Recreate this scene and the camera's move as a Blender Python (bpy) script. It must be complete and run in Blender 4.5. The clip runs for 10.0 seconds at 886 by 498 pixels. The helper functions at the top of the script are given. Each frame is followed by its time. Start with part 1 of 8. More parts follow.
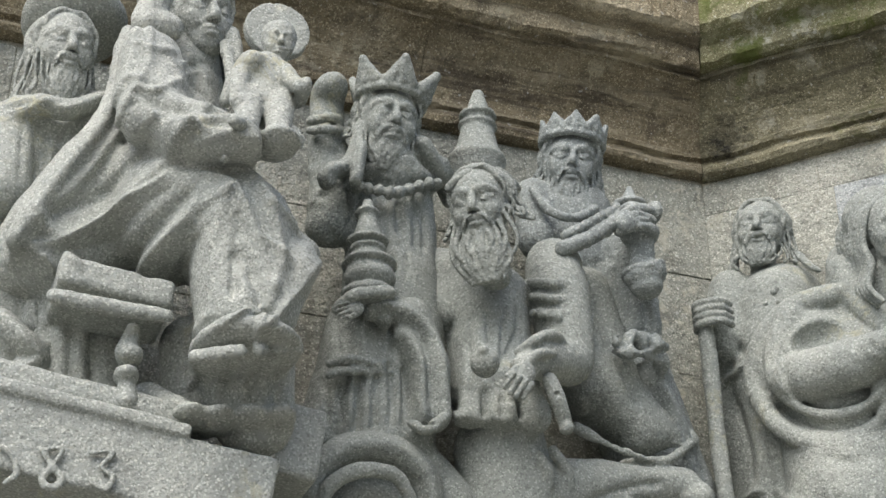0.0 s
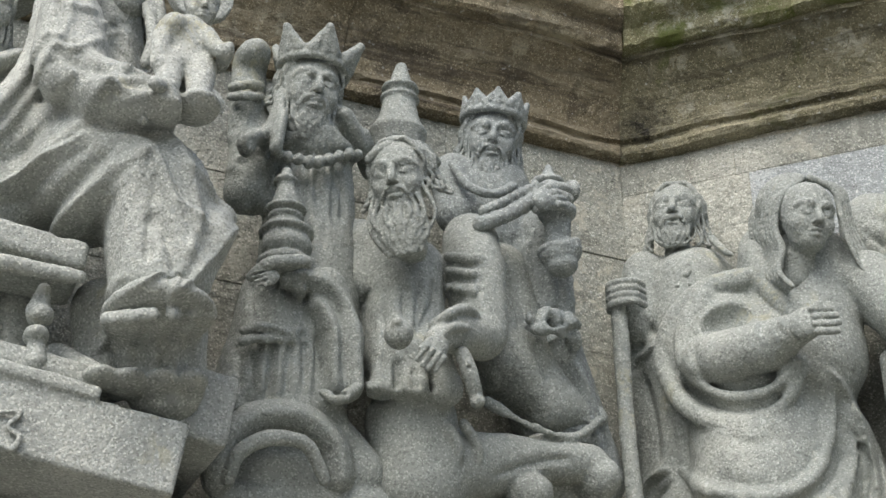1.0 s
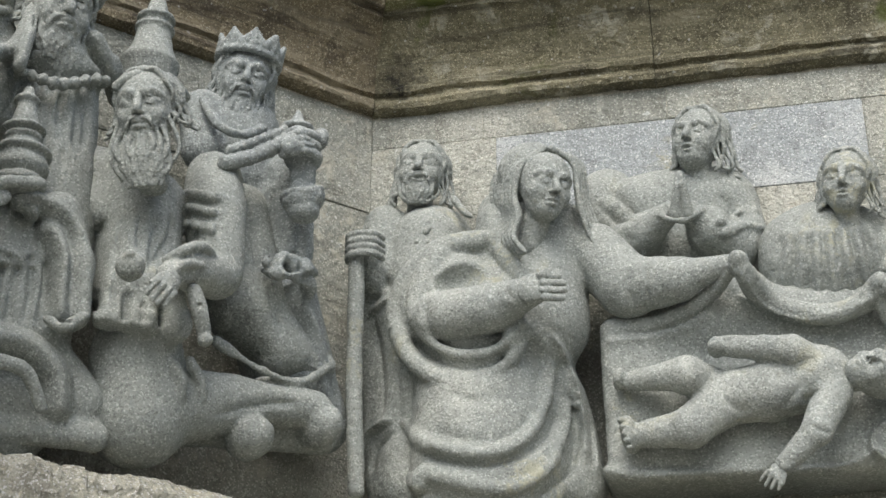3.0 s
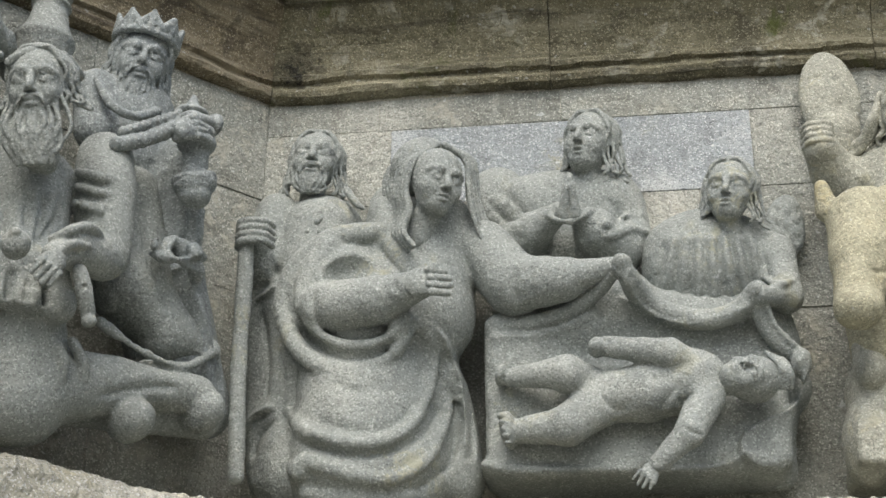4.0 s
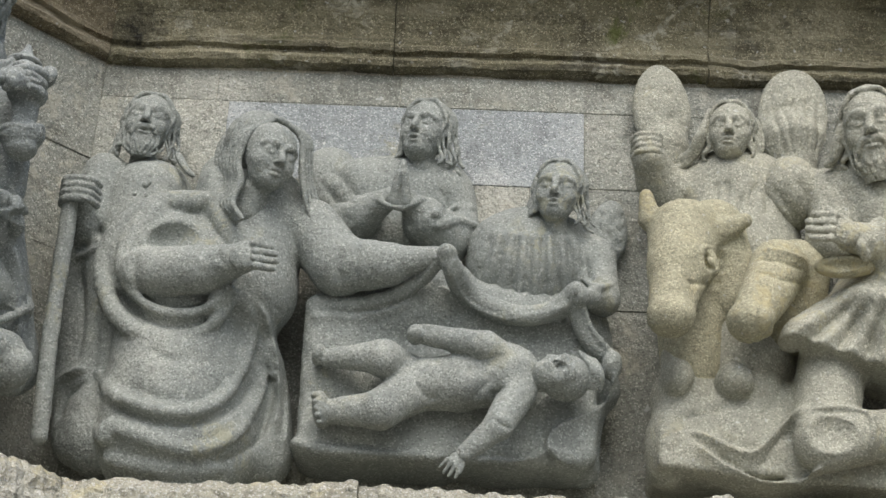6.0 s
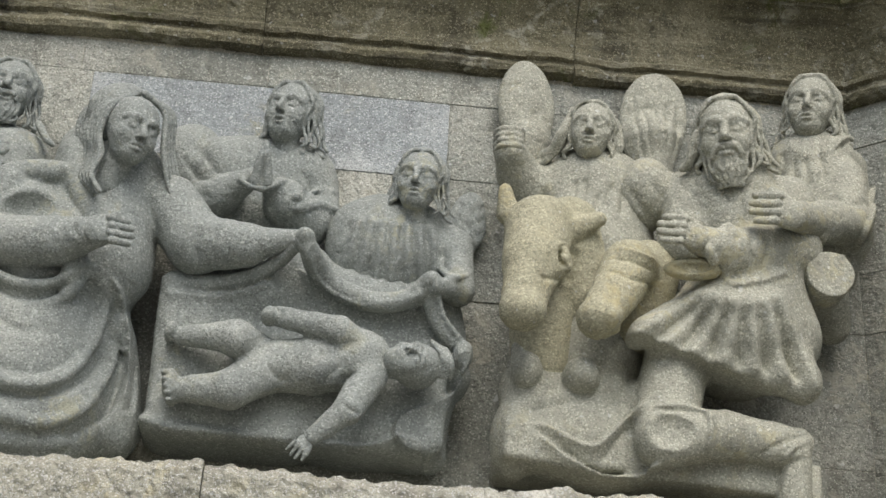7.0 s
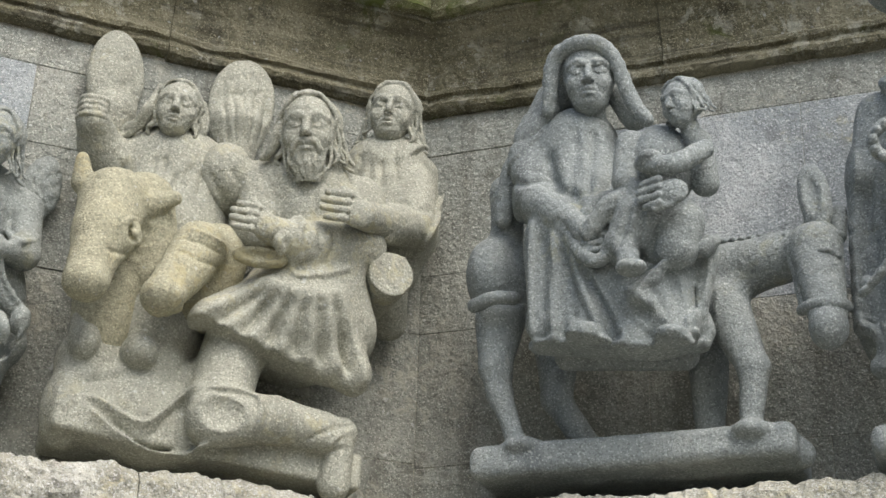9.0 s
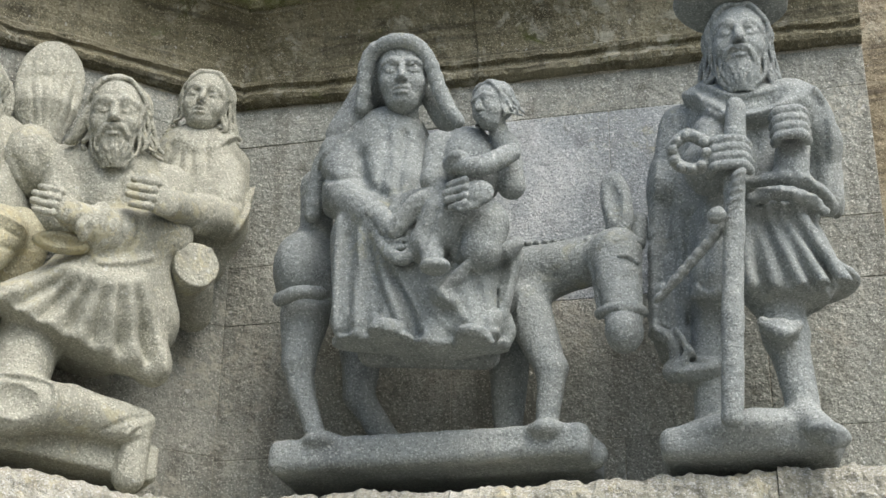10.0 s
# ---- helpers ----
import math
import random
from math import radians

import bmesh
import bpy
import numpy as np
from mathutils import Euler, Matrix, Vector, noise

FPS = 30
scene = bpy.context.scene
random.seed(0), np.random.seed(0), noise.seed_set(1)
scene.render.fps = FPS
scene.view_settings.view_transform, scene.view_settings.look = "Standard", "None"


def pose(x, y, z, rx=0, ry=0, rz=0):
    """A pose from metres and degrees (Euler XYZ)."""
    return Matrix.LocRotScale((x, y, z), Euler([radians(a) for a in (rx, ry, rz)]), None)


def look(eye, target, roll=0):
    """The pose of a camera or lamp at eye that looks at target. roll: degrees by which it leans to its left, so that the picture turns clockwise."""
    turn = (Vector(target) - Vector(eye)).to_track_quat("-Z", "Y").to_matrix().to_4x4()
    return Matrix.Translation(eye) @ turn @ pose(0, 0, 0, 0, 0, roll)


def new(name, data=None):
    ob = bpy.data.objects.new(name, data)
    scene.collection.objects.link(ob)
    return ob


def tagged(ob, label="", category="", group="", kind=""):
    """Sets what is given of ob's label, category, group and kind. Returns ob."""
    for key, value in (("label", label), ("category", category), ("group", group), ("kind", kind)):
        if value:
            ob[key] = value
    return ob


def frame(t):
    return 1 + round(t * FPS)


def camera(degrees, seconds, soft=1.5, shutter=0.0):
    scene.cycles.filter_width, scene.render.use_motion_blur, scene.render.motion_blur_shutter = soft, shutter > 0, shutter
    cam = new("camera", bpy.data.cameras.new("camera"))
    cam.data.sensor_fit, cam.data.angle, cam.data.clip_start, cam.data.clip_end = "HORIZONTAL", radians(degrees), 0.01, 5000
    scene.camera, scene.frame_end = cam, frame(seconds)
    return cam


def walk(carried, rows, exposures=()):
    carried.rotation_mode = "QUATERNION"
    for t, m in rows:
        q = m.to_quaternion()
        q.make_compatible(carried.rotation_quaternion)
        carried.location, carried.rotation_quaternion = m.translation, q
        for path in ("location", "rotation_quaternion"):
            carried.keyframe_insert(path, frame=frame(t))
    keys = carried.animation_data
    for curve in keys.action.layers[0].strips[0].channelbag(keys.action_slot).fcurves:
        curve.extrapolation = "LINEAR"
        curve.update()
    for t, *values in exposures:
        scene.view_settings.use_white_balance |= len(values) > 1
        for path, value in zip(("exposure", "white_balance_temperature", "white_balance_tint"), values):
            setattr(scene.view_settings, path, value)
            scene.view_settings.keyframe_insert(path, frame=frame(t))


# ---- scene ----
cam = camera(33.07, 10.0)
SKY, SUN = 0.13, 1.6
EXPOSURES = [(0.0, 0.86), (2.5, 0.87), (5.0, 0.62), (7.5, 0.48), (10.0, 0.86)]
PATH = [
    (0.0, 0.0000, 0.0000, 1.6500, 119.688, 0.090, 0.014),
    (0.5, -0.0016, -0.0029, 1.6436, 119.367, -0.010, -1.558),
    (1.0, 0.0035, -0.0023, 1.6402, 118.787, -0.118, -3.655),
    (1.5, 0.0096, 0.0002, 1.6363, 118.210, -0.133, -6.007),
    (2.0, 0.0188, -0.0002, 1.6314, 117.704, -0.136, -8.779),
    (2.5, 0.0297, -0.0034, 1.6278, 117.326, -0.154, -11.372),
    (3.0, 0.0336, -0.0222, 1.6282, 116.870, -0.235, -14.223),
    (4.5, 0.0464, -0.0606, 1.6209, 116.344, -1.026, -20.718),
    (5.0, 0.0398, -0.0590, 1.6222, 116.194, -1.446, -22.685),
    (6.5, 0.0467, -0.0770, 1.6180, 115.782, -2.508, -29.495),
    (7.0, 0.0522, -0.1041, 1.6237, 115.440, -2.681, -32.575),
    (7.5, 0.0522, -0.1215, 1.6185, 115.368, -2.624, -36.104),
    (8.0, 0.0608, -0.1461, 1.6209, 115.224, -2.432, -40.223),
    (8.5, 0.0596, -0.1673, 1.6223, 115.118, -2.020, -44.483),
    (9.0, 0.0615, -0.1941, 1.6168, 115.116, -1.555, -48.831),
    (9.5, 0.0693, -0.2138, 1.6172, 115.063, -1.023, -52.498),
    (10.0, 0.0814, -0.2316, 1.6150, 115.076, -0.645, -55.736),
]
walk(cam, [(t, pose(*m)) for t, *m in PATH], EXPOSURES)

# ---- light: a bright overcast sky, soft sun high behind the viewer ----
world = bpy.data.worlds.new("sky")
scene.world = world
world.use_nodes = True
wn = world.node_tree
sky = wn.nodes.new("ShaderNodeTexSky")
sky.sky_type = "NISHITA"
sky.sun_disc = False
sky.sun_elevation, sky.sun_rotation = radians(56), radians(203)
sky.air_density, sky.dust_density, sky.ozone_density = 1.0, 4.0, 1.0
wn.links.new(sky.outputs[0], wn.nodes["Background"].inputs[0])
wn.nodes["Background"].inputs[1].default_value = SKY
sun_data = bpy.data.lights.new("sun", "SUN")
sun_data.energy, sun_data.angle, sun_data.color = SUN, radians(45), (1.0, 0.995, 0.98)
sun = new("sun", sun_data)
sun.matrix_world = look((-2.0, -3.6, 9.4), (0.9, 2.6, 3.0))


# ---- materials ----
def mix(nt, a, b, fac, mode="MIX"):
    n = nt.nodes.new("ShaderNodeMix")
    n.data_type, n.blend_type = "RGBA", mode
    for slot, v in ((0, fac), (6, a), (7, b)):
        if hasattr(v, "is_output"):
            nt.links.new(v, n.inputs[slot])
        elif slot:
            n.inputs[slot].default_value = (*v, 1)
        else:
            n.inputs[slot].default_value = v
    return n.outputs[2]


def noise_node(nt, where, scale, detail=3.0, rough=0.55, stretch=None, distort=0.0):
    if stretch:
        m = nt.nodes.new("ShaderNodeMapping")
        m.inputs["Scale"].default_value = stretch
        nt.links.new(where, m.inputs[0])
        where = m.outputs[0]
    n = nt.nodes.new("ShaderNodeTexNoise")
    n.inputs["Scale"].default_value = scale
    n.inputs["Detail"].default_value = detail
    n.inputs["Roughness"].default_value = rough
    n.inputs["Distortion"].default_value = distort
    nt.links.new(where, n.inputs["Vector"])
    return n.outputs[0]


def ramp(nt, value, lo, hi, top=1.0):
    n = nt.nodes.new("ShaderNodeMapRange")
    n.interpolation_type = "SMOOTHSTEP"
    for i, v in enumerate((lo, hi, 0.0, top), 1):
        n.inputs[i].default_value = v
    nt.links.new(value, n.inputs[0])
    return n.outputs[0]


def stone(name, base, pale, dark, lichen=(0.42, 0.38, 0.2), lichen_amount=0.3, stain=0.5, grain=1.0, bump=0.65, white=0.35, streak=0.4, vary=0.0, moss=0.0, strata=0.0, stain_at=None, coarse=1.0):
    """Weathered granite: crystals, pale and dark patches, rain streaks, lichen blotches, white specks."""
    mat = bpy.data.materials.new(name)
    mat.use_nodes = True
    nt = mat.node_tree
    bsdf = nt.nodes["Principled BSDF"]
    geo = nt.nodes.new("ShaderNodeNewGeometry")
    here = geo.outputs["Position"]
    big = noise_node(nt, here, 3.2, 5.0, 0.6, distort=0.4)
    mid = noise_node(nt, here, 14.0, 4.0, 0.65)
    fine = noise_node(nt, here, 170.0, 3.0, 0.75)
    col = mix(nt, base, pale, ramp(nt, big, 0.48, 0.72))
    col = mix(nt, col, dark, ramp(nt, mid, 0.5, 0.78, stain))
    rain = noise_node(nt, here, 9.0, 4.0, 0.6, stretch=(1.0, 1.0, 0.12))
    col = mix(nt, col, dark, ramp(nt, rain, 0.52, 0.7, streak))
    # crystals of quartz, feldspar and mica
    vor = nt.nodes.new("ShaderNodeTexVoronoi")
    vor.inputs["Scale"].default_value = 330.0
    nt.links.new(here, vor.inputs["Vector"])
    sep = nt.nodes.new("ShaderNodeSeparateColor")
    nt.links.new(vor.outputs["Color"], sep.inputs[0])
    col = mix(nt, col, tuple(c * 0.42 for c in base), ramp(nt, sep.outputs[0], 0.72, 0.9, 0.48 * grain))
    col = mix(nt, col, tuple(min(0.8, c * 1.75) for c in pale), ramp(nt, sep.outputs[1], 0.74, 0.95, 0.38 * grain))
    spots = noise_node(nt, here, 26.0, 5.0, 0.7, distort=0.6)
    patch = noise_node(nt, here, 4.6, 4.0, 0.6)
    if lichen_amount:
        m = nt.nodes.new("ShaderNodeMath")
        m.operation = "MULTIPLY"
        nt.links.new(ramp(nt, spots, 0.48, 0.6), m.inputs[0])
        nt.links.new(ramp(nt, patch, 0.6 - 0.28 * lichen_amount, 0.74 - 0.2 * lichen_amount), m.inputs[1])
        m2 = nt.nodes.new("ShaderNodeMath")
        m2.operation = "MULTIPLY"
        m2.inputs[1].default_value = min(1.0, 0.55 + 0.4 * lichen_amount)
        nt.links.new(m.outputs[0], m2.inputs[0])
        col = mix(nt, col, lichen, m2.outputs[0])
    if moss:
        green = noise_node(nt, here, 7.0, 6.0, 0.72, distort=0.8)
        col = mix(nt, col, (0.085, 0.105, 0.022), ramp(nt, green, 0.62 - 0.3 * moss, 0.78 - 0.25 * moss, 0.9))
    if strata:
        beds = noise_node(nt, here, 11.0, 5.0, 0.65, stretch=(0.16, 0.16, 2.2), distort=0.7)
        col = mix(nt, col, pale, ramp(nt, beds, 0.5, 0.7, strata))
        beds2 = noise_node(nt, here, 17.0, 4.0, 0.6, stretch=(0.12, 0.12, 2.0), distort=0.5)
        col = mix(nt, col, dark, ramp(nt, beds2, 0.52, 0.68, strata))
    if stain_at:
        # black algae where water runs out of the corner joint
        far = nt.nodes.new("ShaderNodeVectorMath")
        far.operation = "DISTANCE"
        far.inputs[1].default_value = stain_at
        nt.links.new(here, far.inputs[0])
        sub = nt.nodes.new("ShaderNodeMath")
        sub.operation = "MULTIPLY_ADD"
        sub.inputs[1].default_value, sub.inputs[2].default_value = -0.22, 0.11
        nt.links.new(noise_node(nt, here, 24.0, 5.0, 0.75), sub.inputs[0])
        add = nt.nodes.new("ShaderNodeMath")
        nt.links.new(far.outputs["Value"], add.inputs[0])
        nt.links.new(sub.outputs[0], add.inputs[1])
        r = nt.nodes.new("ShaderNodeMapRange")
        r.inputs[1].default_value, r.inputs[2].default_value, r.inputs[3].default_value, r.inputs[4].default_value = 0.0, 0.075, 0.95, 0.0
        nt.links.new(add.outputs[0], r.inputs[0])
        col = mix(nt, col, (0.012, 0.012, 0.01), r.outputs[0])
    specks = noise_node(nt, here, 62.0, 1.0, 0.5)
    col = mix(nt, col, (0.62, 0.63, 0.6), ramp(nt, specks, 0.715, 0.765, white))
    if vary:
        info = nt.nodes.new("ShaderNodeObjectInfo")
        hsv = nt.nodes.new("ShaderNodeHueSaturation")
        r = nt.nodes.new("ShaderNodeMapRange")
        r.inputs[3].default_value, r.inputs[4].default_value = 1.0 - vary, 1.0 + vary
        nt.links.new(info.outputs["Random"], r.inputs[0])
        nt.links.new(r.outputs[0], hsv.inputs["Value"])
        nt.links.new(col, hsv.inputs["Color"])
        col = hsv.outputs[0]
    nt.links.new(col, bsdf.inputs["Base Color"])
    bsdf.inputs["Roughness"].default_value = 0.88
    bsdf.inputs["Specular IOR Level"].default_value = 0.25
    b1 = nt.nodes.new("ShaderNodeBump")
    b1.inputs["Strength"].default_value, b1.inputs["Distance"].default_value = min(1.0, bump * 1.3), 0.0042
    nt.links.new(fine, b1.inputs["Height"])
    b2 = nt.nodes.new("ShaderNodeBump")
    b2.inputs["Strength"].default_value, b2.inputs["Distance"].default_value = bump, 0.008 * coarse
    nt.links.new(noise_node(nt, here, 48.0, 4.0, 0.6), b2.inputs["Height"])
    nt.links.new(b1.outputs[0], b2.inputs["Normal"])
    nt.links.new(b2.outputs[0], bsdf.inputs["Normal"])
    return mat


GREY = stone("grey_granite", (0.25, 0.268, 0.245), (0.33, 0.345, 0.31), (0.15, 0.16, 0.15), lichen=(0.36, 0.35, 0.24), lichen_amount=0.12)
LIGHT = stone("pale_grey_granite", (0.31, 0.325, 0.295), (0.4, 0.41, 0.37), (0.19, 0.2, 0.185), lichen=(0.4, 0.38, 0.25), lichen_amount=0.15)
BLUE = stone("blue_grey_granite", (0.24, 0.262, 0.25), (0.335, 0.355, 0.33), (0.115, 0.126, 0.128), lichen=(0.33, 0.33, 0.22), lichen_amount=0.08, stain=0.6)
WARM = stone("lichened_granite", (0.325, 0.325, 0.265), (0.42, 0.415, 0.335), (0.195, 0.19, 0.148), lichen=(0.42, 0.39, 0.25), lichen_amount=0.32, stain=0.35)
OCHRE = stone("ochre_granite", (0.345, 0.33, 0.232), (0.42, 0.395, 0.27), (0.22, 0.2, 0.14), lichen=(0.43, 0.375, 0.21), lichen_amount=0.42, stain=0.35)
WALL = stone("wall_granite", (0.262, 0.27, 0.232), (0.43, 0.43, 0.37), (0.13, 0.125, 0.1), lichen=(0.4, 0.385, 0.315), lichen_amount=0.42, stain=0.85, streak=0.6, vary=0.1, white=0.5, bump=1.0, coarse=1.5)
SLAB = stone("pale_slab_granite", (0.3, 0.325, 0.32), (0.45, 0.47, 0.45), (0.17, 0.18, 0.175), lichen_amount=0.2, stain=0.85, white=0.7, streak=0.3, bump=0.9)
MORTAR = stone("lime_mortar", (0.3, 0.285, 0.23), (0.4, 0.38, 0.3), (0.16, 0.15, 0.12), lichen_amount=0.2)
CORNICE = stone("cornice_granite", (0.175, 0.16, 0.1), (0.33, 0.305, 0.21), (0.05, 0.046, 0.032), lichen=(0.46, 0.45, 0.36), lichen_amount=0.45, stain=0.75, streak=0.6, vary=0.12, moss=0.2, strata=0.6, stain_at=(0.66, 2.93, 3.6), bump=0.9, coarse=1.8)
RUSTY = stone("rust_stained_granite", (0.2, 0.168, 0.108), (0.36, 0.32, 0.225), (0.055, 0.045, 0.033), lichen=(0.44, 0.41, 0.3), lichen_amount=0.42, stain=0.8, streak=0.65, vary=0.12, strata=0.7, stain_at=(0.66, 2.93, 3.6), bump=0.9, coarse=1.8)
MOSSY = stone("mossy_granite", (0.19, 0.18, 0.1), (0.32, 0.31, 0.21), (0.06, 0.055, 0.03), lichen=(0.52, 0.52, 0.45), lichen_amount=0.4, stain=0.6, moss=0.62, coarse=1.8)
LEDGE = stone("ledge_granite", (0.35, 0.342, 0.275), (0.58, 0.57, 0.49), (0.11, 0.1, 0.08), lichen=(0.5, 0.45, 0.28), lichen_amount=0.45, stain=0.6, bump=0.9, vary=0.1, white=0.6, coarse=1.8)
GROUND = stone("gravel", (0.27, 0.265, 0.24), (0.36, 0.35, 0.315), (0.15, 0.145, 0.13), lichen_amount=0.1, bump=1.0)


# ---- the three walls of the angled bay: a place on each is (along, out, up) ----
CORNER_L, CORNER_R = Vector((0.614, 2.989, 0)), Vector((2.494, 2.058, 0))
ANGLE = {"a": 110.0, "b": 63.6, "c": 21.3}
ORIGIN = {"a": CORNER_L, "b": CORNER_L, "c": CORNER_R}


def on_wall(w, u=0.0, out=0.0, z=0.0):
    """The pose of a thing on wall w: x along it to the viewer's right, -y out of it."""
    a = radians(ANGLE[w])
    right, into = Vector((math.sin(a), -math.cos(a), 0)), Vector((math.cos(a), math.sin(a), 0))
    m = Matrix((right, into, Vector((0, 0, 1)))).transposed().to_4x4()
    m.translation = ORIGIN[w] + right * u - into * out + Vector((0, 0, z))
    return m


def link_mesh(name, bm, mat, parent=None, label="", smooth=False):
    me = bpy.data.meshes.new(name)
    bm.normal_update()
    bm.to_mesh(me)
    bm.free()
    me.materials.append(mat)
    if smooth:
        me.polygons.foreach_set("use_smooth", [True] * len(me.polygons))
    ob = new(name, me)
    if parent:
        ob.parent = parent
    return tagged(ob, label)


def part(name, bm, mat, parent, label="", smooth=False):
    return link_mesh(name, bm, mat, parent, label, smooth)


def block(bm, x0, x1, y0, y1, z0, z1, bevel=0.006):
    r = bmesh.ops.create_cube(bm, size=1.0)
    for v in r["verts"]:
        v.co = Vector(((x0 + x1) / 2 + v.co.x * (x1 - x0), (y0 + y1) / 2 + v.co.y * (y1 - y0), (z0 + z1) / 2 + v.co.z * (z1 - z0)))
    if bevel:
        bmesh.ops.bevel(bm, geom=list({e for v in r["verts"] for e in v.link_edges}), offset=bevel, segments=1, affect="EDGES")


LEFT_END, B_LEN, RIGHT_END = -2.6, 2.098, 1.525
LIP, LEDGE_TOP, LEDGE_OUT = 3.53, 2.44, 0.31
TAN_L, TAN_R = math.tan(radians((ANGLE["a"] - ANGLE["b"]) / 2)), math.tan(radians((ANGLE["b"] - ANGLE["c"]) / 2))
SPAN = {"a": (LEFT_END, 0.0, 0.0, TAN_L), "b": (0.0, B_LEN, TAN_L, TAN_R), "c": (0.0, RIGHT_END, TAN_R, 0.0)}


def sweep(bm, profile, u0, u1, cut0, cut1, steps=1, rough=0.0, seed=0):
    """A moulding: the profile (out, up) drawn along the wall, mitred by cut0 and cut1, its ends closed."""
    rings = []
    for i in range(steps + 1):
        f = i / steps
        ring = []
        for k, (e, z) in enumerate(profile):
            u = (u0 + cut0 * e) * (1 - f) + (u1 - cut1 * e) * f
            d = noise.noise_vector(Vector((u * 6.3, profile[k][0] * 8 + profile[k][1] * 9, seed))) * rough + noise.noise_vector(Vector((u * 31, profile[k][0] * 30 + profile[k][1] * 33, seed + 7))) * rough * 0.5 + noise.noise_vector(Vector((u * 83, profile[k][0] * 80 + profile[k][1] * 85, seed + 13))) * rough * 0.35
            ring.append(bm.verts.new((u + (d.x * 0.3 if 0 < i < steps else 0), -(e + d.y), z + d.z)))
        rings.append(ring)
    n = len(profile)
    for a, b in zip(rings, rings[1:]):
        for k in range(n):
            bm.faces.new((a[k], b[k], b[(k + 1) % n], a[(k + 1) % n]))
    bm.faces.new(rings[0])
    bm.faces.new(rings[-1][::-1])
    bmesh.ops.recalc_face_normals(bm, faces=bm.faces)


def plain(ob_name, w, mat, profile, kind="structure", category="", label=""):
    u0, u1, c0, c1 = SPAN[w]
    bm = bmesh.new()
    sweep(bm, profile, u0, u1, c0, c1)
    ob = link_mesh(ob_name, bm, mat)
    ob.matrix_world = on_wall(w)
    return tagged(ob, label, category, "", kind)


# cores of the walls, with the ashlar stones set a little proud of the mortar
COURSES = {"a": (2.30, 2.66, 3.02, 3.27, 3.525), "b": (2.30, 2.62, 2.94, 3.24, 3.44, 3.525), "c": (2.30, 2.61, 2.94, 3.09, 3.42, 3.525)}
BREAKS = {("b", 3): (0.0, 0.30, 0.82, 1.13, 1.5, 2.098), ("c", 3): (0.0, 0.44, 0.93, 1.3, 1.525), ("b", 4): (0.0, 0.27, 0.7, 1.3, 1.75, 2.098), ("c", 2): (0.0, 0.35, 0.75, 1.2, 1.525)}
PALE = {("b", 3, 1), ("b", 3, 2), ("c", 3, 1), ("c", 3, 2), ("c", 2, 2)}
for w, word in (("a", "west"), ("b", "middle"), ("c", "east")):
    core = plain("wall_" + word, w, MORTAR, [(-0.0012, 0.0), (-0.0012, 3.9), (-0.5, 3.9), (-0.5, 0.0)], label="weathered granite ashlar wall behind carved figures", category="wall")
    rng = random.Random(ord(w))
    u0, u1, c0, c1 = SPAN[w]
    for row, (z0, z1) in enumerate(zip(COURSES[w], COURSES[w][1:])):
        cuts = list(BREAKS.get((w, row), ()))
        if not cuts:
            cuts = [u0]
            while cuts[-1] < u1 - 0.9:
                cuts.append(cuts[-1] + rng.uniform(0.36, 0.72))
            cuts.append(u1)
        for i, (a, b) in enumerate(zip(cuts, cuts[1:])):
            bm = bmesh.new()
            g = rng.uniform(0.0002, 0.0009)
            block(bm, a + (g if a > u0 else 0), b - (g if b < u1 else 0.001), -rng.uniform(0.0, 0.003), 0.03, z0 + g, z1 - g, 0.0014)
            part("stone", bm, SLAB if (w, row, i) in PALE else WALL, core)

# cornice: bead, fillet, broad cove, then the mossy overhanging slab
BEAD = [(-0.02, LIP), (0.012, LIP), (0.03, LIP + 0.006), (0.036, LIP + 0.018), (0.03, LIP + 0.03), (0.022, LIP + 0.034), (0.022, LIP + 0.042), (0.034, LIP + 0.047),
        (0.036, LIP + 0.058), (0.03, LIP + 0.066), (0.034, LIP + 0.09), (0.05, LIP + 0.13), (0.08, LIP + 0.17), (0.12, LIP + 0.2), (0.13, LIP + 0.202), (0.13, LIP + 0.215), (-0.02, LIP + 0.215)]
TOP = [(-0.02, LIP + 0.216), (0.15, LIP + 0.216), (0.165, LIP + 0.225), (0.17, LIP + 0.262), (0.2, LIP + 0.275), (0.215, LIP + 0.29), (0.22, LIP + 0.36), (-0.02, LIP + 0.4)]
JOINTS = {"a": (LEFT_END, -1.5, -0.72, 0.0), "b": (0.0, 0.68, 1.42, B_LEN), "c": (0.0, 0.62, 1.25, RIGHT_END)}
for w in "abc":
    u0, u1, c0, c1 = SPAN[w]
    body = tagged(new("cornice"), "moulded granite cornice stained brown with mossy top", "cornice", "", "structure")
    body.matrix_world = on_wall(w)
    for i, (j0, j1) in enumerate(zip(JOINTS[w], JOINTS[w][1:])):
        for nm, prof, mat, rough in (("cornice_stone", BEAD, RUSTY if w == "a" else CORNICE, 0.008), ("cornice_slab", TOP, RUSTY if w == "a" else MOSSY, 0.012)):
            bm = bmesh.new()
            sweep(bm, prof, j0 + (0.001 if j0 != u0 else 0), j1 - (0.001 if j1 != u1 else 0), c0 if j0 == u0 else 0.0, c1 if j1 == u1 else 0.0, steps=36, rough=rough, seed=i * 5 + ord(w))
            part(nm, bm, mat, body)

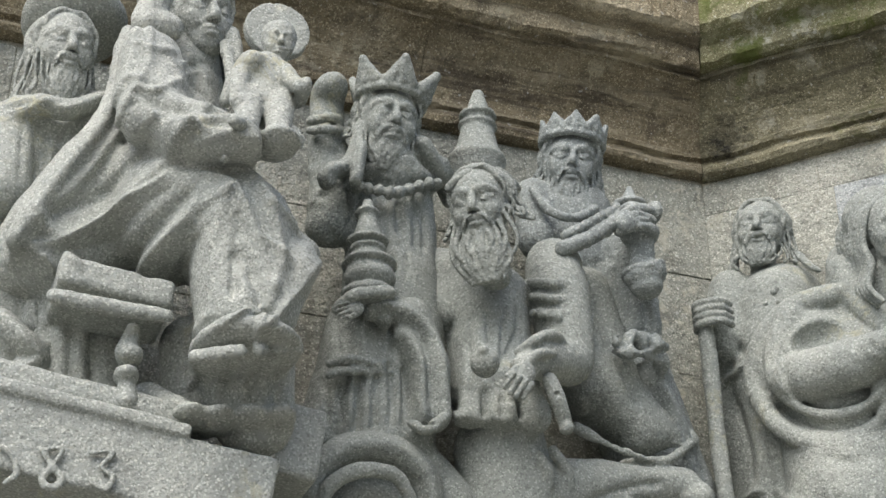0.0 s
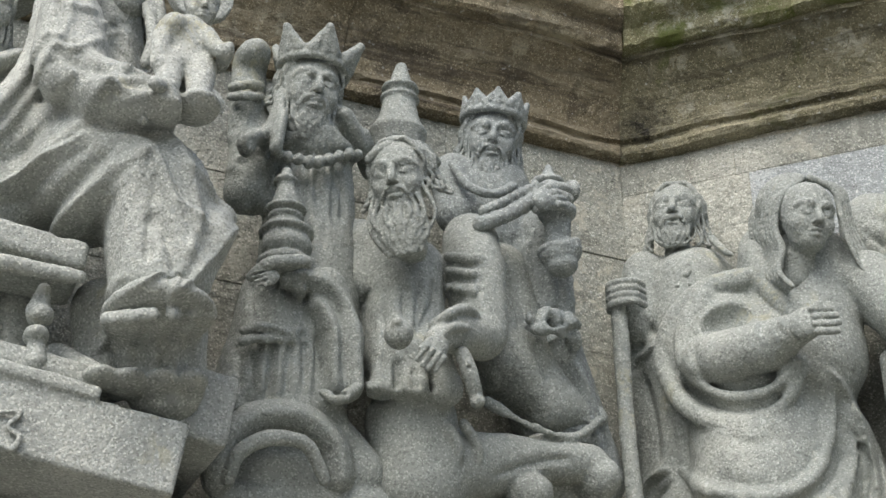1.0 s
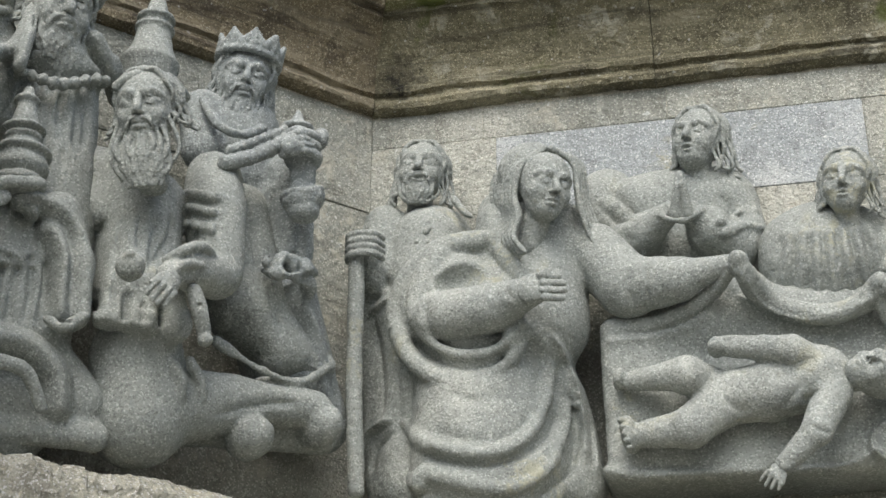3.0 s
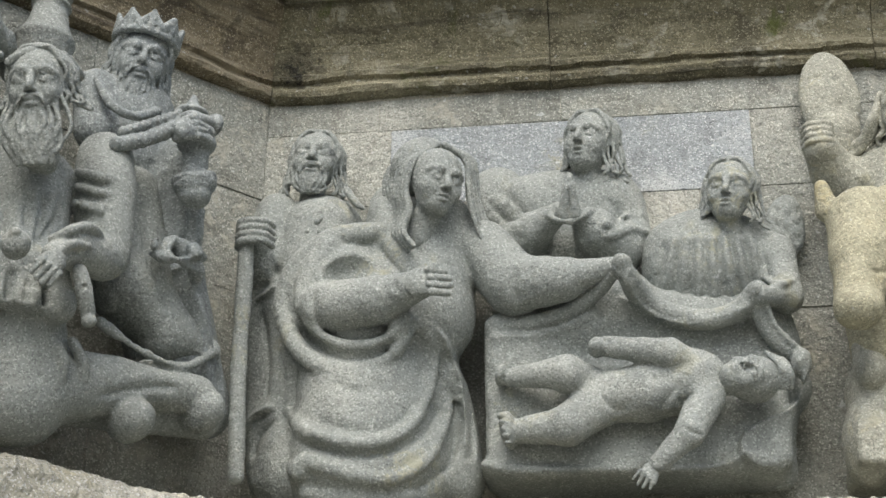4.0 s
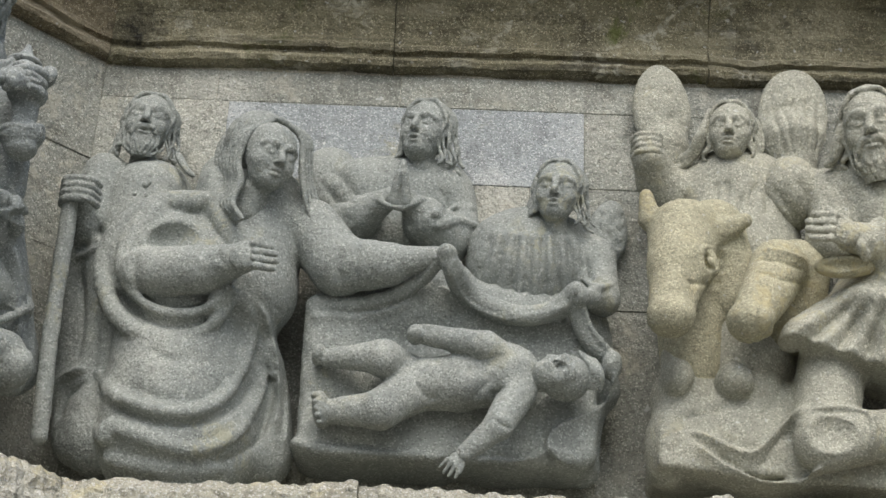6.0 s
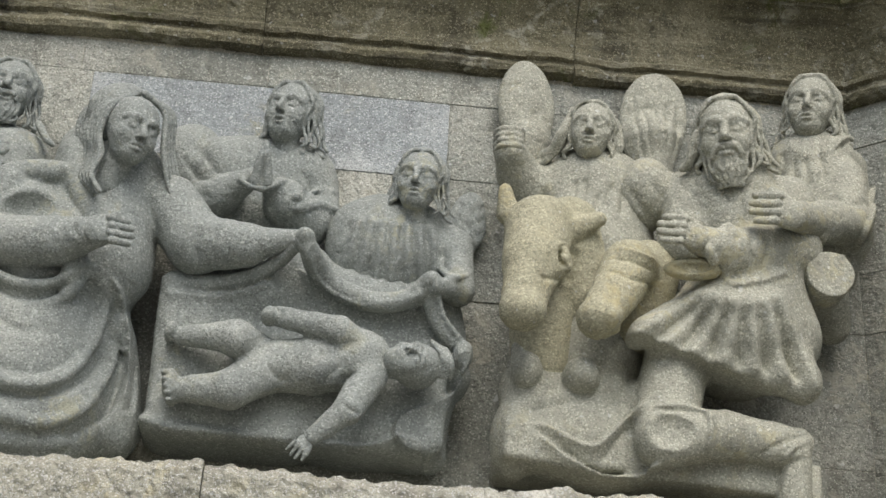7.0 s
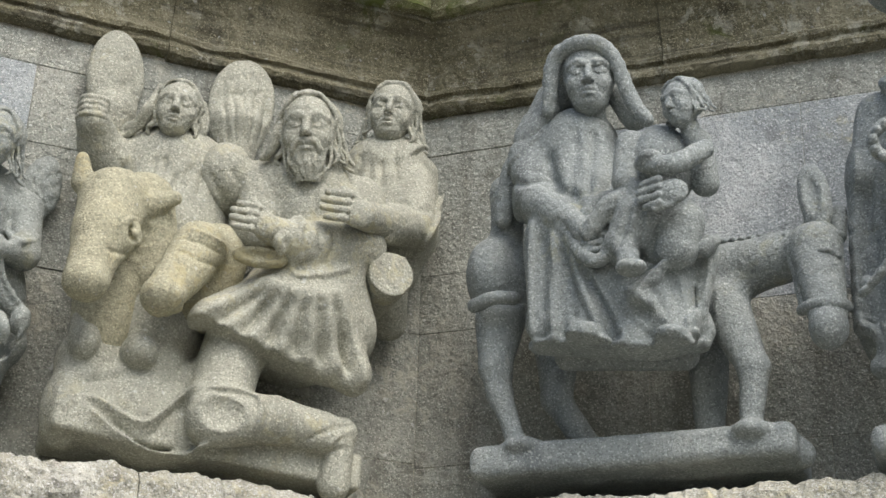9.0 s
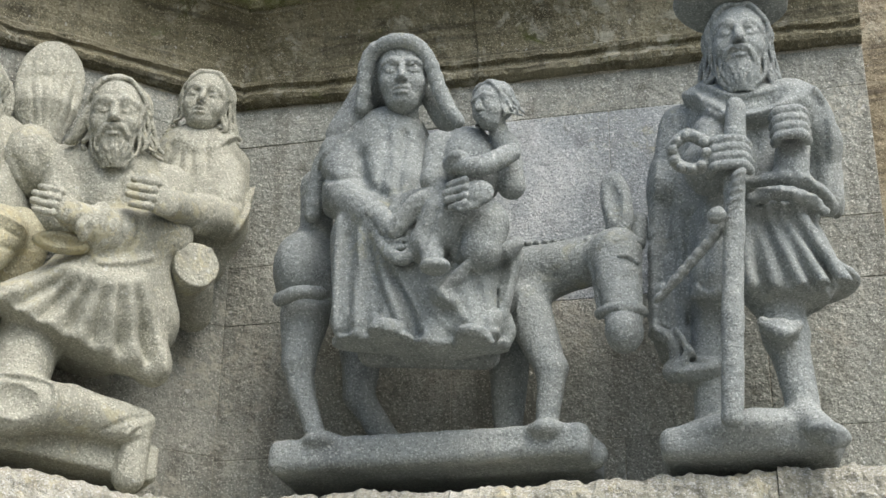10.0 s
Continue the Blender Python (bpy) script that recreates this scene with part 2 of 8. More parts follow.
# ledge on which the figures stand, and the wall below it down to the ground
SHELF = [(-0.02, LEDGE_TOP), (0.1, LEDGE_TOP), (0.22, LEDGE_TOP - 0.002), (LEDGE_OUT - 0.02, LEDGE_TOP - 0.006), (LEDGE_OUT, LEDGE_TOP - 0.03), (LEDGE_OUT + 0.005, LEDGE_TOP - 0.07),
         (LEDGE_OUT - 0.005, LEDGE_TOP - 0.11), (LEDGE_OUT - 0.04, LEDGE_TOP - 0.14), (LEDGE_OUT - 0.06, LEDGE_TOP - 0.17), (-0.02, LEDGE_TOP - 0.17)]
SHELF = [(a[0] + (b[0] - a[0]) * i / 4, a[1] + (b[1] - a[1]) * i / 4) for a, b in zip(SHELF, SHELF[1:]) for i in range(4)] + [SHELF[-1]]
for w in "abc":
    u0, u1, c0, c1 = SPAN[w]
    body = tagged(new("ledge"), "rough lichen-covered granite ledge under the figures", "ledge", "", "structure")
    body.matrix_world = on_wall(w)
    cuts = JOINTS[w]
    for i, (j0, j1) in enumerate(zip(cuts, cuts[1:])):
        bm = bmesh.new()
        sweep(bm, SHELF, j0 + (0.001 if j0 != u0 else 0), j1 - (0.001 if j1 != u1 else 0), c0 if j0 == u0 else 0.0, c1 if j1 == u1 else 0.0, steps=150, rough=0.015, seed=40 + i * 3 + ord(w))
        part("ledge_stone", bm, LEDGE, body)
    plain("wall_below", w, WALL, [(LEDGE_OUT - 0.08, 0.0), (LEDGE_OUT - 0.08, LEDGE_TOP - 0.168), (-0.02, LEDGE_TOP - 0.168), (-0.02, 0.0)], label="plain granite wall below the ledge", category="wall")

# the next wall beyond the end of the bay, set back
bm = bmesh.new()
block(bm, RIGHT_END - 0.3, RIGHT_END + 3.0, 0.5, 0.9, 0.0, 5.0, 0.01)
ob = tagged(link_mesh("wall_far", bm, RUSTY), "plain granite wall set back beyond the bay", "wall", "", "structure")
ob.matrix_world = on_wall("c")

bm = bmesh.new()
bmesh.ops.create_grid(bm, x_segments=8, y_segments=8, size=400)
tagged(link_mesh("ground", bm, GROUND), "gravel ground of the churchyard", "ground", "", "structure")


# ---- carving: soft unions and cuts of simple solids on a grid, skinned into one mesh ----
def skin(f, lo, h):
    """The zero surface of the field f as vertices and quads."""
    inside = f < 0
    nx, ny, nz = f.shape
    corner = [(i, j, k) for i in (0, 1) for j in (0, 1) for k in (0, 1)]
    count = np.zeros((nx - 1, ny - 1, nz - 1), np.int8)
    for i, j, k in corner:
        count += inside[i:nx - 1 + i, j:ny - 1 + j, k:nz - 1 + k]
    cells = np.argwhere((count > 0) & (count < 8))
    total, hits = np.zeros((len(cells), 3)), np.zeros(len(cells))
    for a in corner:
        for axis in range(3):
            if a[axis]:
                continue
            b = list(a)
            b[axis] = 1
            fa, fb = f[tuple((cells + a).T)], f[tuple((cells + b).T)]
            on = (fa < 0) != (fb < 0)
            t = np.where(on, fa / np.where(on, fa - fb, 1.0), 0.0)
            p = np.array(a, float) + t[:, None] * (np.array(b) - np.array(a))
            total += p * on[:, None]
            hits += on
    verts = (cells + total / hits[:, None]) * h + lo
    number = np.full(count.shape, -1, np.int64)
    number[tuple(cells.T)] = np.arange(len(cells))
    quads = []
    for axis in range(3):
        one, two = [x for x in range(3) if x != axis]
        lo_s, hi_s = [slice(None)] * 3, [slice(None)] * 3
        lo_s[axis], hi_s[axis] = slice(0, -1), slice(1, None)
        e = np.argwhere(inside[tuple(lo_s)] != inside[tuple(hi_s)])
        e = e[(e[:, one] > 0) & (e[:, two] > 0) & (e[:, one] < f.shape[one] - 1) & (e[:, two] < f.shape[two] - 1)]
        q = []
        for d1, d2 in ((-1, -1), (0, -1), (0, 0), (-1, 0)):
            c = e.copy()
            c[:, one] += d1
            c[:, two] += d2
            q.append(number[tuple(c.T)])
        q = np.stack(q, 1)
        flip = inside[tuple(e.T)] ^ (axis == 1)
        q[flip] = q[flip][:, ::-1]
        quads.append(q)
    return verts, np.concatenate(quads)


def smooth_line(pts):
    p = [np.array(q, float) for q in pts]
    if len(p) < 3:
        return p
    fine = []
    q = [2 * p[0] - p[1], *p, 2 * p[-1] - p[-2]]
    for i in range(1, len(q) - 2):
        for t in (0.0, 0.25, 0.5, 0.75):
            fine.append(0.5 * (2 * q[i] + (q[i + 1] - q[i - 1]) * t + (2 * q[i - 1] - 5 * q[i] + 4 * q[i + 1] - q[i + 2]) * t * t + (3 * q[i] - q[i - 1] - 3 * q[i + 1] + q[i + 2]) * t ** 3))
    return fine + [p[-1]]


class Clay:
    """A lump of one fineness h; places are (along, out, up) on its wall."""

    def __init__(self, h):
        self.h, self.steps = h, []

    def add(self, shape, lo, hi, k, cut=False):
        self.steps.append((shape, np.array(lo) - abs(k) - self.h * 2, np.array(hi) + abs(k) + self.h * 2, k, cut))

    def bake(self):
        lo = np.min([s[1] for s in self.steps if not s[4]], axis=0)
        hi = np.max([s[2] for s in self.steps if not s[4]], axis=0)
        lo[1] = max(lo[1], -0.03)
        h = self.h
        n = np.ceil((hi - lo) / h).astype(int) + 2
        f = np.full(n, 0.05, np.float32)
        axes = [(lo[i] + h * np.arange(n[i])).astype(np.float32) for i in range(3)]
        for shape, a, b, k, cut in self.steps:
            i0 = np.clip(np.floor((a - lo) / h).astype(int), 0, n)
            i1 = np.clip(np.ceil((b - lo) / h).astype(int) + 1, 0, n)
            if np.any(i1 <= i0):
                continue
            at = tuple(slice(p, q) for p, q in zip(i0, i1))
            d = shape(axes[0][at[0]][:, None, None], axes[1][at[1]][None, :, None], axes[2][at[2]][None, None, :])
            g = f[at]
            if k < 0:
                f[at] = g + d
                continue
            if cut:
                m = np.maximum(k - np.abs(g + d), 0) / k
                f[at] = np.maximum(g, -d) + m * m * k * 0.25
            else:
                m = np.maximum(k - np.abs(g - d), 0) / k
                f[at] = np.minimum(g, d) - m * m * k * 0.25
        x, y, z = axes[0][:, None, None], axes[1][None, :, None], axes[2][None, None, :]
        f += 0.0011 * np.sin(61 * x + 17 * z) * np.sin(53 * y + 31 * x) * np.sin(47 * z - 23 * y)
        f += 0.0007 * np.sin(140 * x - 60 * z) * np.sin(131 * y + 70 * z) * np.sin(127 * z + 50 * x)
        f += 0.0006 * np.sin(310 * x + 120 * z) * np.sin(290 * y - 140 * x) * np.sin(330 * z + 110 * y)
        f += 0.0012 * np.sin(23 * x - 11 * z + 1.0) * np.sin(27 * z + 9 * x)
        for axis in range(3):
            e = [slice(None)] * 3
            for side in (0, -1):
                e[axis] = side
                f[tuple(e)] = np.maximum(f[tuple(e)], 0.01)
        return skin(f, lo, h)

    def cone(self, a, b, ra, rb, k=0.012, cut=False):
        a, b = np.array(a, float), np.array(b, float)
        ab = b - a
        l2 = max(float(ab @ ab), 1e-9)

        def shape(x, y, z):
            t = np.clip(((x - a[0]) * ab[0] + (y - a[1]) * ab[1] + (z - a[2]) * ab[2]) / l2, 0, 1)
            return np.sqrt((x - a[0] - t * ab[0]) ** 2 + (y - a[1] - t * ab[1]) ** 2 + (z - a[2] - t * ab[2]) ** 2) - (ra + (rb - ra) * t)

        r = max(ra, rb)
        self.add(shape, np.minimum(a, b) - r, np.maximum(a, b) + r, k, cut)

    def fold(self, pts, wide, deep, rise=0.09):
        """A fold that follows the surface along the points: raised, or with deep < 0 sunk."""
        p = smooth_line(pts)
        lo, hi = np.min(p, axis=0), np.max(p, axis=0)
        lo[1], hi[1] = lo[1] - rise, 0.9

        def shape(x, y, z):
            best = np.full(np.broadcast_shapes(x.shape, z.shape), 1.0, np.float32)
            for i in range(len(p) - 1):
                a, ab = p[i], p[i + 1] - p[i]
                t = np.clip(((x - a[0]) * ab[0] + (z - a[2]) * ab[2]) / max(ab[0] ** 2 + ab[2] ** 2, 1e-9), 0, 1)
                best = np.minimum(best, (x - a[0] - t * ab[0]) ** 2 + (z - a[2] - t * ab[2]) ** 2)
            return -deep * np.exp(-best / (wide * wide)) * np.clip((y - lo[1]) / 0.02, 0, 1)

        self.add(shape, (lo[0] - 2 * wide, lo[1], lo[2] - 2 * wide), (hi[0] + 2 * wide, hi[1], hi[2] + 2 * wide), -0.001, True)

    def crease(self, pts, wide, deep, lap=False, rise=0.07, taper=0.03):
        """A sharp ridge along the points, or with deep < 0 a V-groove; lap: a cloth edge, thick on the left of the line and sinking away from it."""
        p = smooth_line(pts)
        lo, hi = np.min(p, axis=0), np.max(p, axis=0)
        base = lo[1] - rise
        run = np.concatenate(([0.0], np.cumsum([math.hypot(b[0] - a[0], b[2] - a[2]) for a, b in zip(p, p[1:])])))
        far = 4.5 * wide

        def shape(x, y, z):
            flat = np.broadcast_shapes(x.shape, z.shape)
            best, side, along = np.full(flat, 1.0, np.float32), np.ones(flat, np.float32), np.zeros(flat, np.float32)
            for i in range(len(p) - 1):
                a, ab = p[i], p[i + 1] - p[i]
                l2 = max(ab[0] ** 2 + ab[2] ** 2, 1e-9)
                t = np.clip(((x - a[0]) * ab[0] + (z - a[2]) * ab[2]) / l2, 0, 1)
                d = (x - a[0] - t * ab[0]) ** 2 + (z - a[2] - t * ab[2]) ** 2
                near = d < best
                best = np.where(near, d, best)
                side = np.where(near, np.sign(ab[0] * (z - a[2]) - ab[2] * (x - a[0])), side)
                along = np.where(near, run[i] + t * (run[i + 1] - run[i]), along)
            s = np.sqrt(best)
            if lap:
                s = s * side
                h = np.where(s >= 0, np.exp(-s / wide), np.clip(1 + s / 0.009, 0, 1))
            else:
                h = np.exp(-np.sqrt(best + (wide * 0.2) ** 2) / wide)
            return -deep * h * np.clip(np.minimum(along, run[-1] - along) / min(taper, run[-1] * 0.22), 0.12, 1) * np.clip((y - base) / 0.02, 0, 1)

        self.add(shape, (lo[0] - far, base, lo[2] - far), (hi[0] + far, 0.9, hi[2] + far), -0.001, True)

    def tube(self, pts, ra, rb=None, k=0.008, cut=False):
        """A rope through the points, smoothed between them."""
        p = smooth_line(pts)
        rb = ra if rb is None else rb
        n = len(p) - 1
        for i in range(n):
            self.cone(p[i], p[i + 1], ra + (rb - ra) * i / n, ra + (rb - ra) * (i + 1) / n, k, cut)

    def egg(self, c, r, turn=None, k=0.012, cut=False):
        """An ellipsoid; turn: degrees in the plane of the wall, or a 3 x 3 matrix."""
        c, r = np.array(c, float), np.array(r, float)
        m = turn_matrix(turn)

        def shape(x, y, z):
            x, y, z = x - c[0], y - c[1], z - c[2]
            u, v, w = (m[0, i] * x + m[1, i] * y + m[2, i] * z for i in range(3))
            k0 = np.sqrt((u / r[0]) ** 2 + (v / r[1]) ** 2 + (w / r[2]) ** 2)
            k1 = np.sqrt((u / r[0] ** 2) ** 2 + (v / r[1] ** 2) ** 2 + (w / r[2] ** 2) ** 2)
            return k0 * (k0 - 1) / np.maximum(k1, 1e-6)

        s = np.abs(m) @ r
        self.add(shape, c - s, c + s, k, cut)

    def slab(self, c, half, turn=None, round_by=0.012, k=0.012, cut=False):
        c, half = np.array(c, float), np.array(half, float) - round_by
        m = turn_matrix(turn)

        def shape(x, y, z):
            x, y, z = x - c[0], y - c[1], z - c[2]
            q = [np.abs(m[0, i] * x + m[1, i] * y + m[2, i] * z) - half[i] for i in range(3)]
            out = np.sqrt(sum(np.maximum(a, 0) ** 2 for a in q))
            return out + np.minimum(np.maximum(np.maximum(q[0], q[1]), q[2]), 0) - round_by

        s = np.abs(m) @ (half + round_by)
        self.add(shape, c - s, c + s, k, cut)

    def drum(self, c, r, half, k=0.006, cut=False, upright=False):
        """A short cylinder whose flat end looks out of the wall, or upwards."""
        c = np.array(c, float)

        def shape(x, y, z):
            x, y, z = x - c[0], y - c[1], z - c[2]
            if upright:
                y, z = z, y
            q = np.maximum(np.sqrt(x * x + z * z) - r, np.abs(y) - half)
            return q + 0 * (x + y + z)

        s = np.array((r, r, half) if upright else (r, half, r))
        self.add(shape, c - s, c + s, k, cut)


def turn_matrix(turn):
    if turn is None:
        return np.eye(3)
    if isinstance(turn, (int, float)):
        c, s = math.cos(radians(turn)), math.sin(radians(turn))
        return np.array(((c, 0, -s), (0, 1, 0), (s, 0, c)))
    return turn


class Statue:
    """Carves one figure on wall w; lumps of several fineness are skinned into one mesh."""

    def __init__(self, w, u, out, z, h=0.0051):
        self.w, self.origin = w, (u, out, z)
        self.body = Clay(h)
        self.lumps = [self.body]

    def lump(self, h=0.003):
        c = Clay(h)
        self.lumps.append(c)
        return c

    def hand(self, p, a, size, out=0.0, spread=0.0, thumb=1, curl=0.2):
        """A hand: palm at p, fingers along a degrees in the plane of the wall (0: right, 90: up)."""
        c = self.lump(0.0028)
        p = np.array(p, float)
        f = np.array((math.cos(radians(a)), out, math.sin(radians(a))))
        s = np.array((-f[2], 0.0, f[0]))
        c.egg(p - f * size * 0.1, (size * 0.42, size * 0.22, size * 0.36), float(a), 0.006)
        for i in range(4):
            o = (i - 1.5) * size * 0.21
            b = p + s * o + f * size * 0.18 + np.array((0, size * 0.16, 0))
            e = p + s * o * (1 + spread) + f * size * (0.72 - 0.05 * abs(i - 1.3) ** 2) + np.array((0, size * (0.16 - curl), 0))
            c.cone(b, e, size * 0.105, size * 0.085, 0.0025)
        b = p + s * thumb * size * 0.3 - f * size * 0.1
        c.cone(b, b + f * size * 0.42 + s * thumb * size * 0.14 + np.array((0, size * 0.1, 0)), size * 0.12, size * 0.09, 0.004)

    def fist(self, p, wide, high, rows=4, deep=0.02):
        """A closed hand round a pole: stacked fingers."""
        c = self.lump(0.0028)
        for i in range(rows):
            z = p[2] + high * (0.5 - (i + 0.5) / rows)
            c.tube(((p[0] - wide * 0.5, p[1] - deep, z), (p[0] - wide * 0.3, p[1] + deep * 0.5, z), (p[0] + wide * 0.3, p[1] + deep * 0.5, z), (p[0] + wide * 0.5, p[1] - deep, z)), high / rows * 0.5, k=0.0025)

    def head(self, p, h, yaw=0, pitch=0, roll=0, beard=0.0, hair="curly", hair_long=0.9, fine=0.0027, moustache=True, neck=True, beard_wide=1.0, mouth=0.0):
        """A head whose face has its middle at p; h: from chin to crown; yaw to the viewer's right, pitch upwards."""
        c = self.lump(fine)
        y, x, r = radians(yaw), radians(pitch), radians(-roll)
        ry = np.array(((math.cos(y), math.sin(y), 0), (-math.sin(y), math.cos(y), 0), (0, 0, 1)))
        rx = np.array(((1, 0, 0), (0, math.cos(x), -math.sin(x)), (0, math.sin(x), math.cos(x))))
        rr = np.array(((math.cos(r), 0, -math.sin(r)), (0, 1, 0), (math.sin(r), 0, math.cos(r))))
        m = rr @ ry @ rx
        o = np.array(p, float) - m @ np.array((0, 0.3, 0.45)) * h

        def at(a, b, d):
            return o + m @ np.array((a, b, d)) * h

        def egg(a, b, d, r1, r2, r3, k=0.05, cut=False):
            c.egg(at(a, b, d), (r1 * h, r2 * h, r3 * h), m, k * h, cut)

        def rope(pts, r1, r2=None, k=0.03, cut=False):
            c.tube([at(*q) for q in pts], r1 * h, None if r2 is None else r2 * h, k * h, cut)

        egg(0, -0.06, 0.61, 0.35, 0.42, 0.39)
        egg(0, 0.07, 0.4, 0.29, 0.3, 0.4, 0.12)
        egg(0, 0.17, 0.13, 0.165, 0.17, 0.13, 0.12)
        if neck:
            c.cone(at(0, -0.06, 0.22), at(0, -0.2, -0.3), 0.18 * h, 0.2 * h, 0.05 * h)
        for s in (-1, 1):
            egg(s * 0.14, 0.425, 0.485, 0.115, 0.085, 0.072, 0.06, True)
            egg(s * 0.138, 0.31, 0.485, 0.088, 0.066, 0.05, 0.008)
            rope(((s * 0.05, 0.33, 0.485), (s * 0.135, 0.378, 0.532), (s * 0.235, 0.29, 0.488)), 0.0135, k=0.01)
            rope(((s * 0.055, 0.335, 0.478), (s * 0.135, 0.37, 0.44), (s * 0.225, 0.29, 0.476)), 0.012, k=0.01)
            rope(((s * 0.03, 0.365, 0.56), (s * 0.14, 0.358, 0.6), (s * 0.26, 0.24, 0.555)), 0.022, k=0.06)
            egg(s * 0.17, 0.235, 0.33, 0.1, 0.1, 0.1, 0.12)
            egg(s * 0.052, 0.405, 0.325, 0.03, 0.042, 0.026, 0.02)
            egg(s * 0.13, 0.365, 0.2, 0.02, 0.03, 0.03, 0.05, True)
        rope(((0, 0.35, 0.57), (0, 0.405, 0.45), (0, 0.46, 0.345)), 0.03, 0.043, 0.035)
        rope(((-0.095, 0.325, 0.212), (-0.03, 0.378, 0.232), (0, 0.375, 0.224), (0.03, 0.378, 0.232), (0.095, 0.325, 0.212)), 0.021, k=0.02)
        rope(((-0.075, 0.33, 0.172), (0, 0.37, 0.155), (0.075, 0.33, 0.172)), 0.024, k=0.02)
        rope(((-0.095, 0.355, 0.194), (0, 0.402, 0.195), (0.095, 0.355, 0.194)), 0.011, k=0.008, cut=True)
        egg(0, 0.385, 0.112, 0.07, 0.03, 0.022, 0.04, True)
        if mouth:
            egg(0, 0.385, 0.188, 0.062, 0.06, 0.026 * mouth, 0.015, True)
        if beard:
            egg(0, 0.17, 0.07 - 0.22 * beard, 0.215 * beard_wide, 0.145, 0.14 + 0.21 * beard, 0.08)
            n = 15
            for i in range(n):
                t = (i - n // 2) / (n // 2)
                w = 0.022 * math.sin(i * 2.3) * (1 + beard)
                top = 0.17 - 0.04 * beard if abs(t) < 0.5 else 0.17 + 0.36 * (abs(t) - 0.5)
                q = 1 - t * t
                rope(((t * 0.29, 0.15 + 0.15 * q, top), (t * 0.27 * beard_wide + w, 0.16 + 0.165 * q, 0.06 - 0.1 * beard), (t * 0.22 * beard_wide - w, 0.16 + 0.14 * q, -0.02 - 0.26 * beard), (t * 0.12 * beard_wide + w, 0.19 + 0.05 * q, -0.1 - 0.38 * beard)), 0.024 * beard_wide ** 0.5, 0.018 * beard_wide ** 0.5, 0.008)
            if moustache:
                for s in (-1, 1):
                    for e in (0.0, 0.03):
                        rope(((s * 0.015, 0.405 - e, 0.268 + e * 0.3), (s * 0.11, 0.375 - e * 0.5, 0.235 + e), (s * (0.17 + e), 0.3, 0.12 + e)), 0.02, 0.016, 0.01)
        if hair in ("curly", "long"):
            egg(0, -0.14, 0.64, 0.375, 0.38, 0.39, 0.05)
            for s in (-1, 1):
                for i in range(7):
                    f = i / 6
                    b = 0.1 - 0.34 * f
                    e = 0.045 * math.sin(i * 1.9 + s)
                    low = 0.46 - hair_long * (0.6 + 0.12 * math.sin(i * 2.7 + s))
                    mid = 0.5 * (0.6 + low)
                    rope(((s * 0.012, b + 0.09, 0.94 + 0.09 * math.sin(f * 3.1)), (s * (0.15 + 0.04 * f), b + 0.1, 0.93 + 0.05 * f), (s * (0.27 + 0.1 * f), b + 0.09, 0.79), (s * (0.315 + 0.08 * f + e), b + 0.04, 0.62), (s * (0.3 + 0.13 * f - e), b - 0.02, mid), (s * (0.33 + 0.17 * f + e), b - 0.09 * hair_long, low), (s * (0.35 + 0.2 * f - e), b - 0.12 * hair_long, low - 0.08)), 0.036, 0.027, 0.008)
        elif hair == "cap":
            egg(0, -0.07, 0.66, 0.375, 0.43, 0.37, 0.03)
        return at, c

    def crown(self, at, c, h, tall=0.34, points=7, spread=0.06, thick=1.0):
        """A band with upright points round a head."""
        for i in range(28):
            a, b = 2 * math.pi * i / 28, 2 * math.pi * (i + 1) / 28
            c.cone(at(0.4 * math.sin(a), -0.03 + 0.43 * math.cos(a), 0.8), at(0.4 * math.sin(b), -0.03 + 0.43 * math.cos(b), 0.8), 0.05 * h, 0.05 * h, 0.02 * h)
            c.cone(at(0.4 * math.sin(a), -0.03 + 0.43 * math.cos(a), 0.9), at(0.4 * math.sin(b), -0.03 + 0.43 * math.cos(b), 0.9), 0.04 * h, 0.04 * h, 0.02 * h)
        for i in range(points):
            a = 2 * math.pi * i / points
            s, q = math.sin(a), math.cos(a)
            for o in (-0.14, 0.0, 0.14):
                s2, q2 = math.sin(a + o * 2.2), math.cos(a + o * 2.2)
                c.cone(at(0.4 * s2, -0.03 + 0.43 * q2, 0.88), at((0.4 + spread) * s, -0.03 + (0.43 + spread) * q, 0.9 + tall), 0.05 * thick * h, 0.026 * thick * h, 0.015 * h)

    def finish(self, name, mat, label, category="statue", group=""):
        all_v, all_f, n = [], [], 0
        for lump in self.lumps:
            if not lump.steps:
                continue
            v, q = lump.bake()
            all_v.append(v - np.array(self.origin))
            all_f.append(q + n)
            n += len(v)
        v, q = np.concatenate(all_v), np.concatenate(all_f)
        v[:, 1] *= -1
        me = bpy.data.meshes.new(name)
        me.vertices.add(len(v))
        me.vertices.foreach_set("co", v.astype(np.float32).ravel())
        me.loops.add(len(q) * 4)
        me.loops.foreach_set("vertex_index", q.astype(np.int32).ravel())
        me.polygons.add(len(q))
        me.polygons.foreach_set("loop_start", np.arange(0, len(q) * 4, 4, dtype=np.int32))
        me.polygons.foreach_set("use_smooth", np.ones(len(q), bool))
        me.update(calc_edges=True)
        me.validate()
        me.materials.append(mat)
        ob = new(name, me)
        ob.matrix_world = on_wall(self.w, *self.origin)
        return tagged(ob, label, category, group)


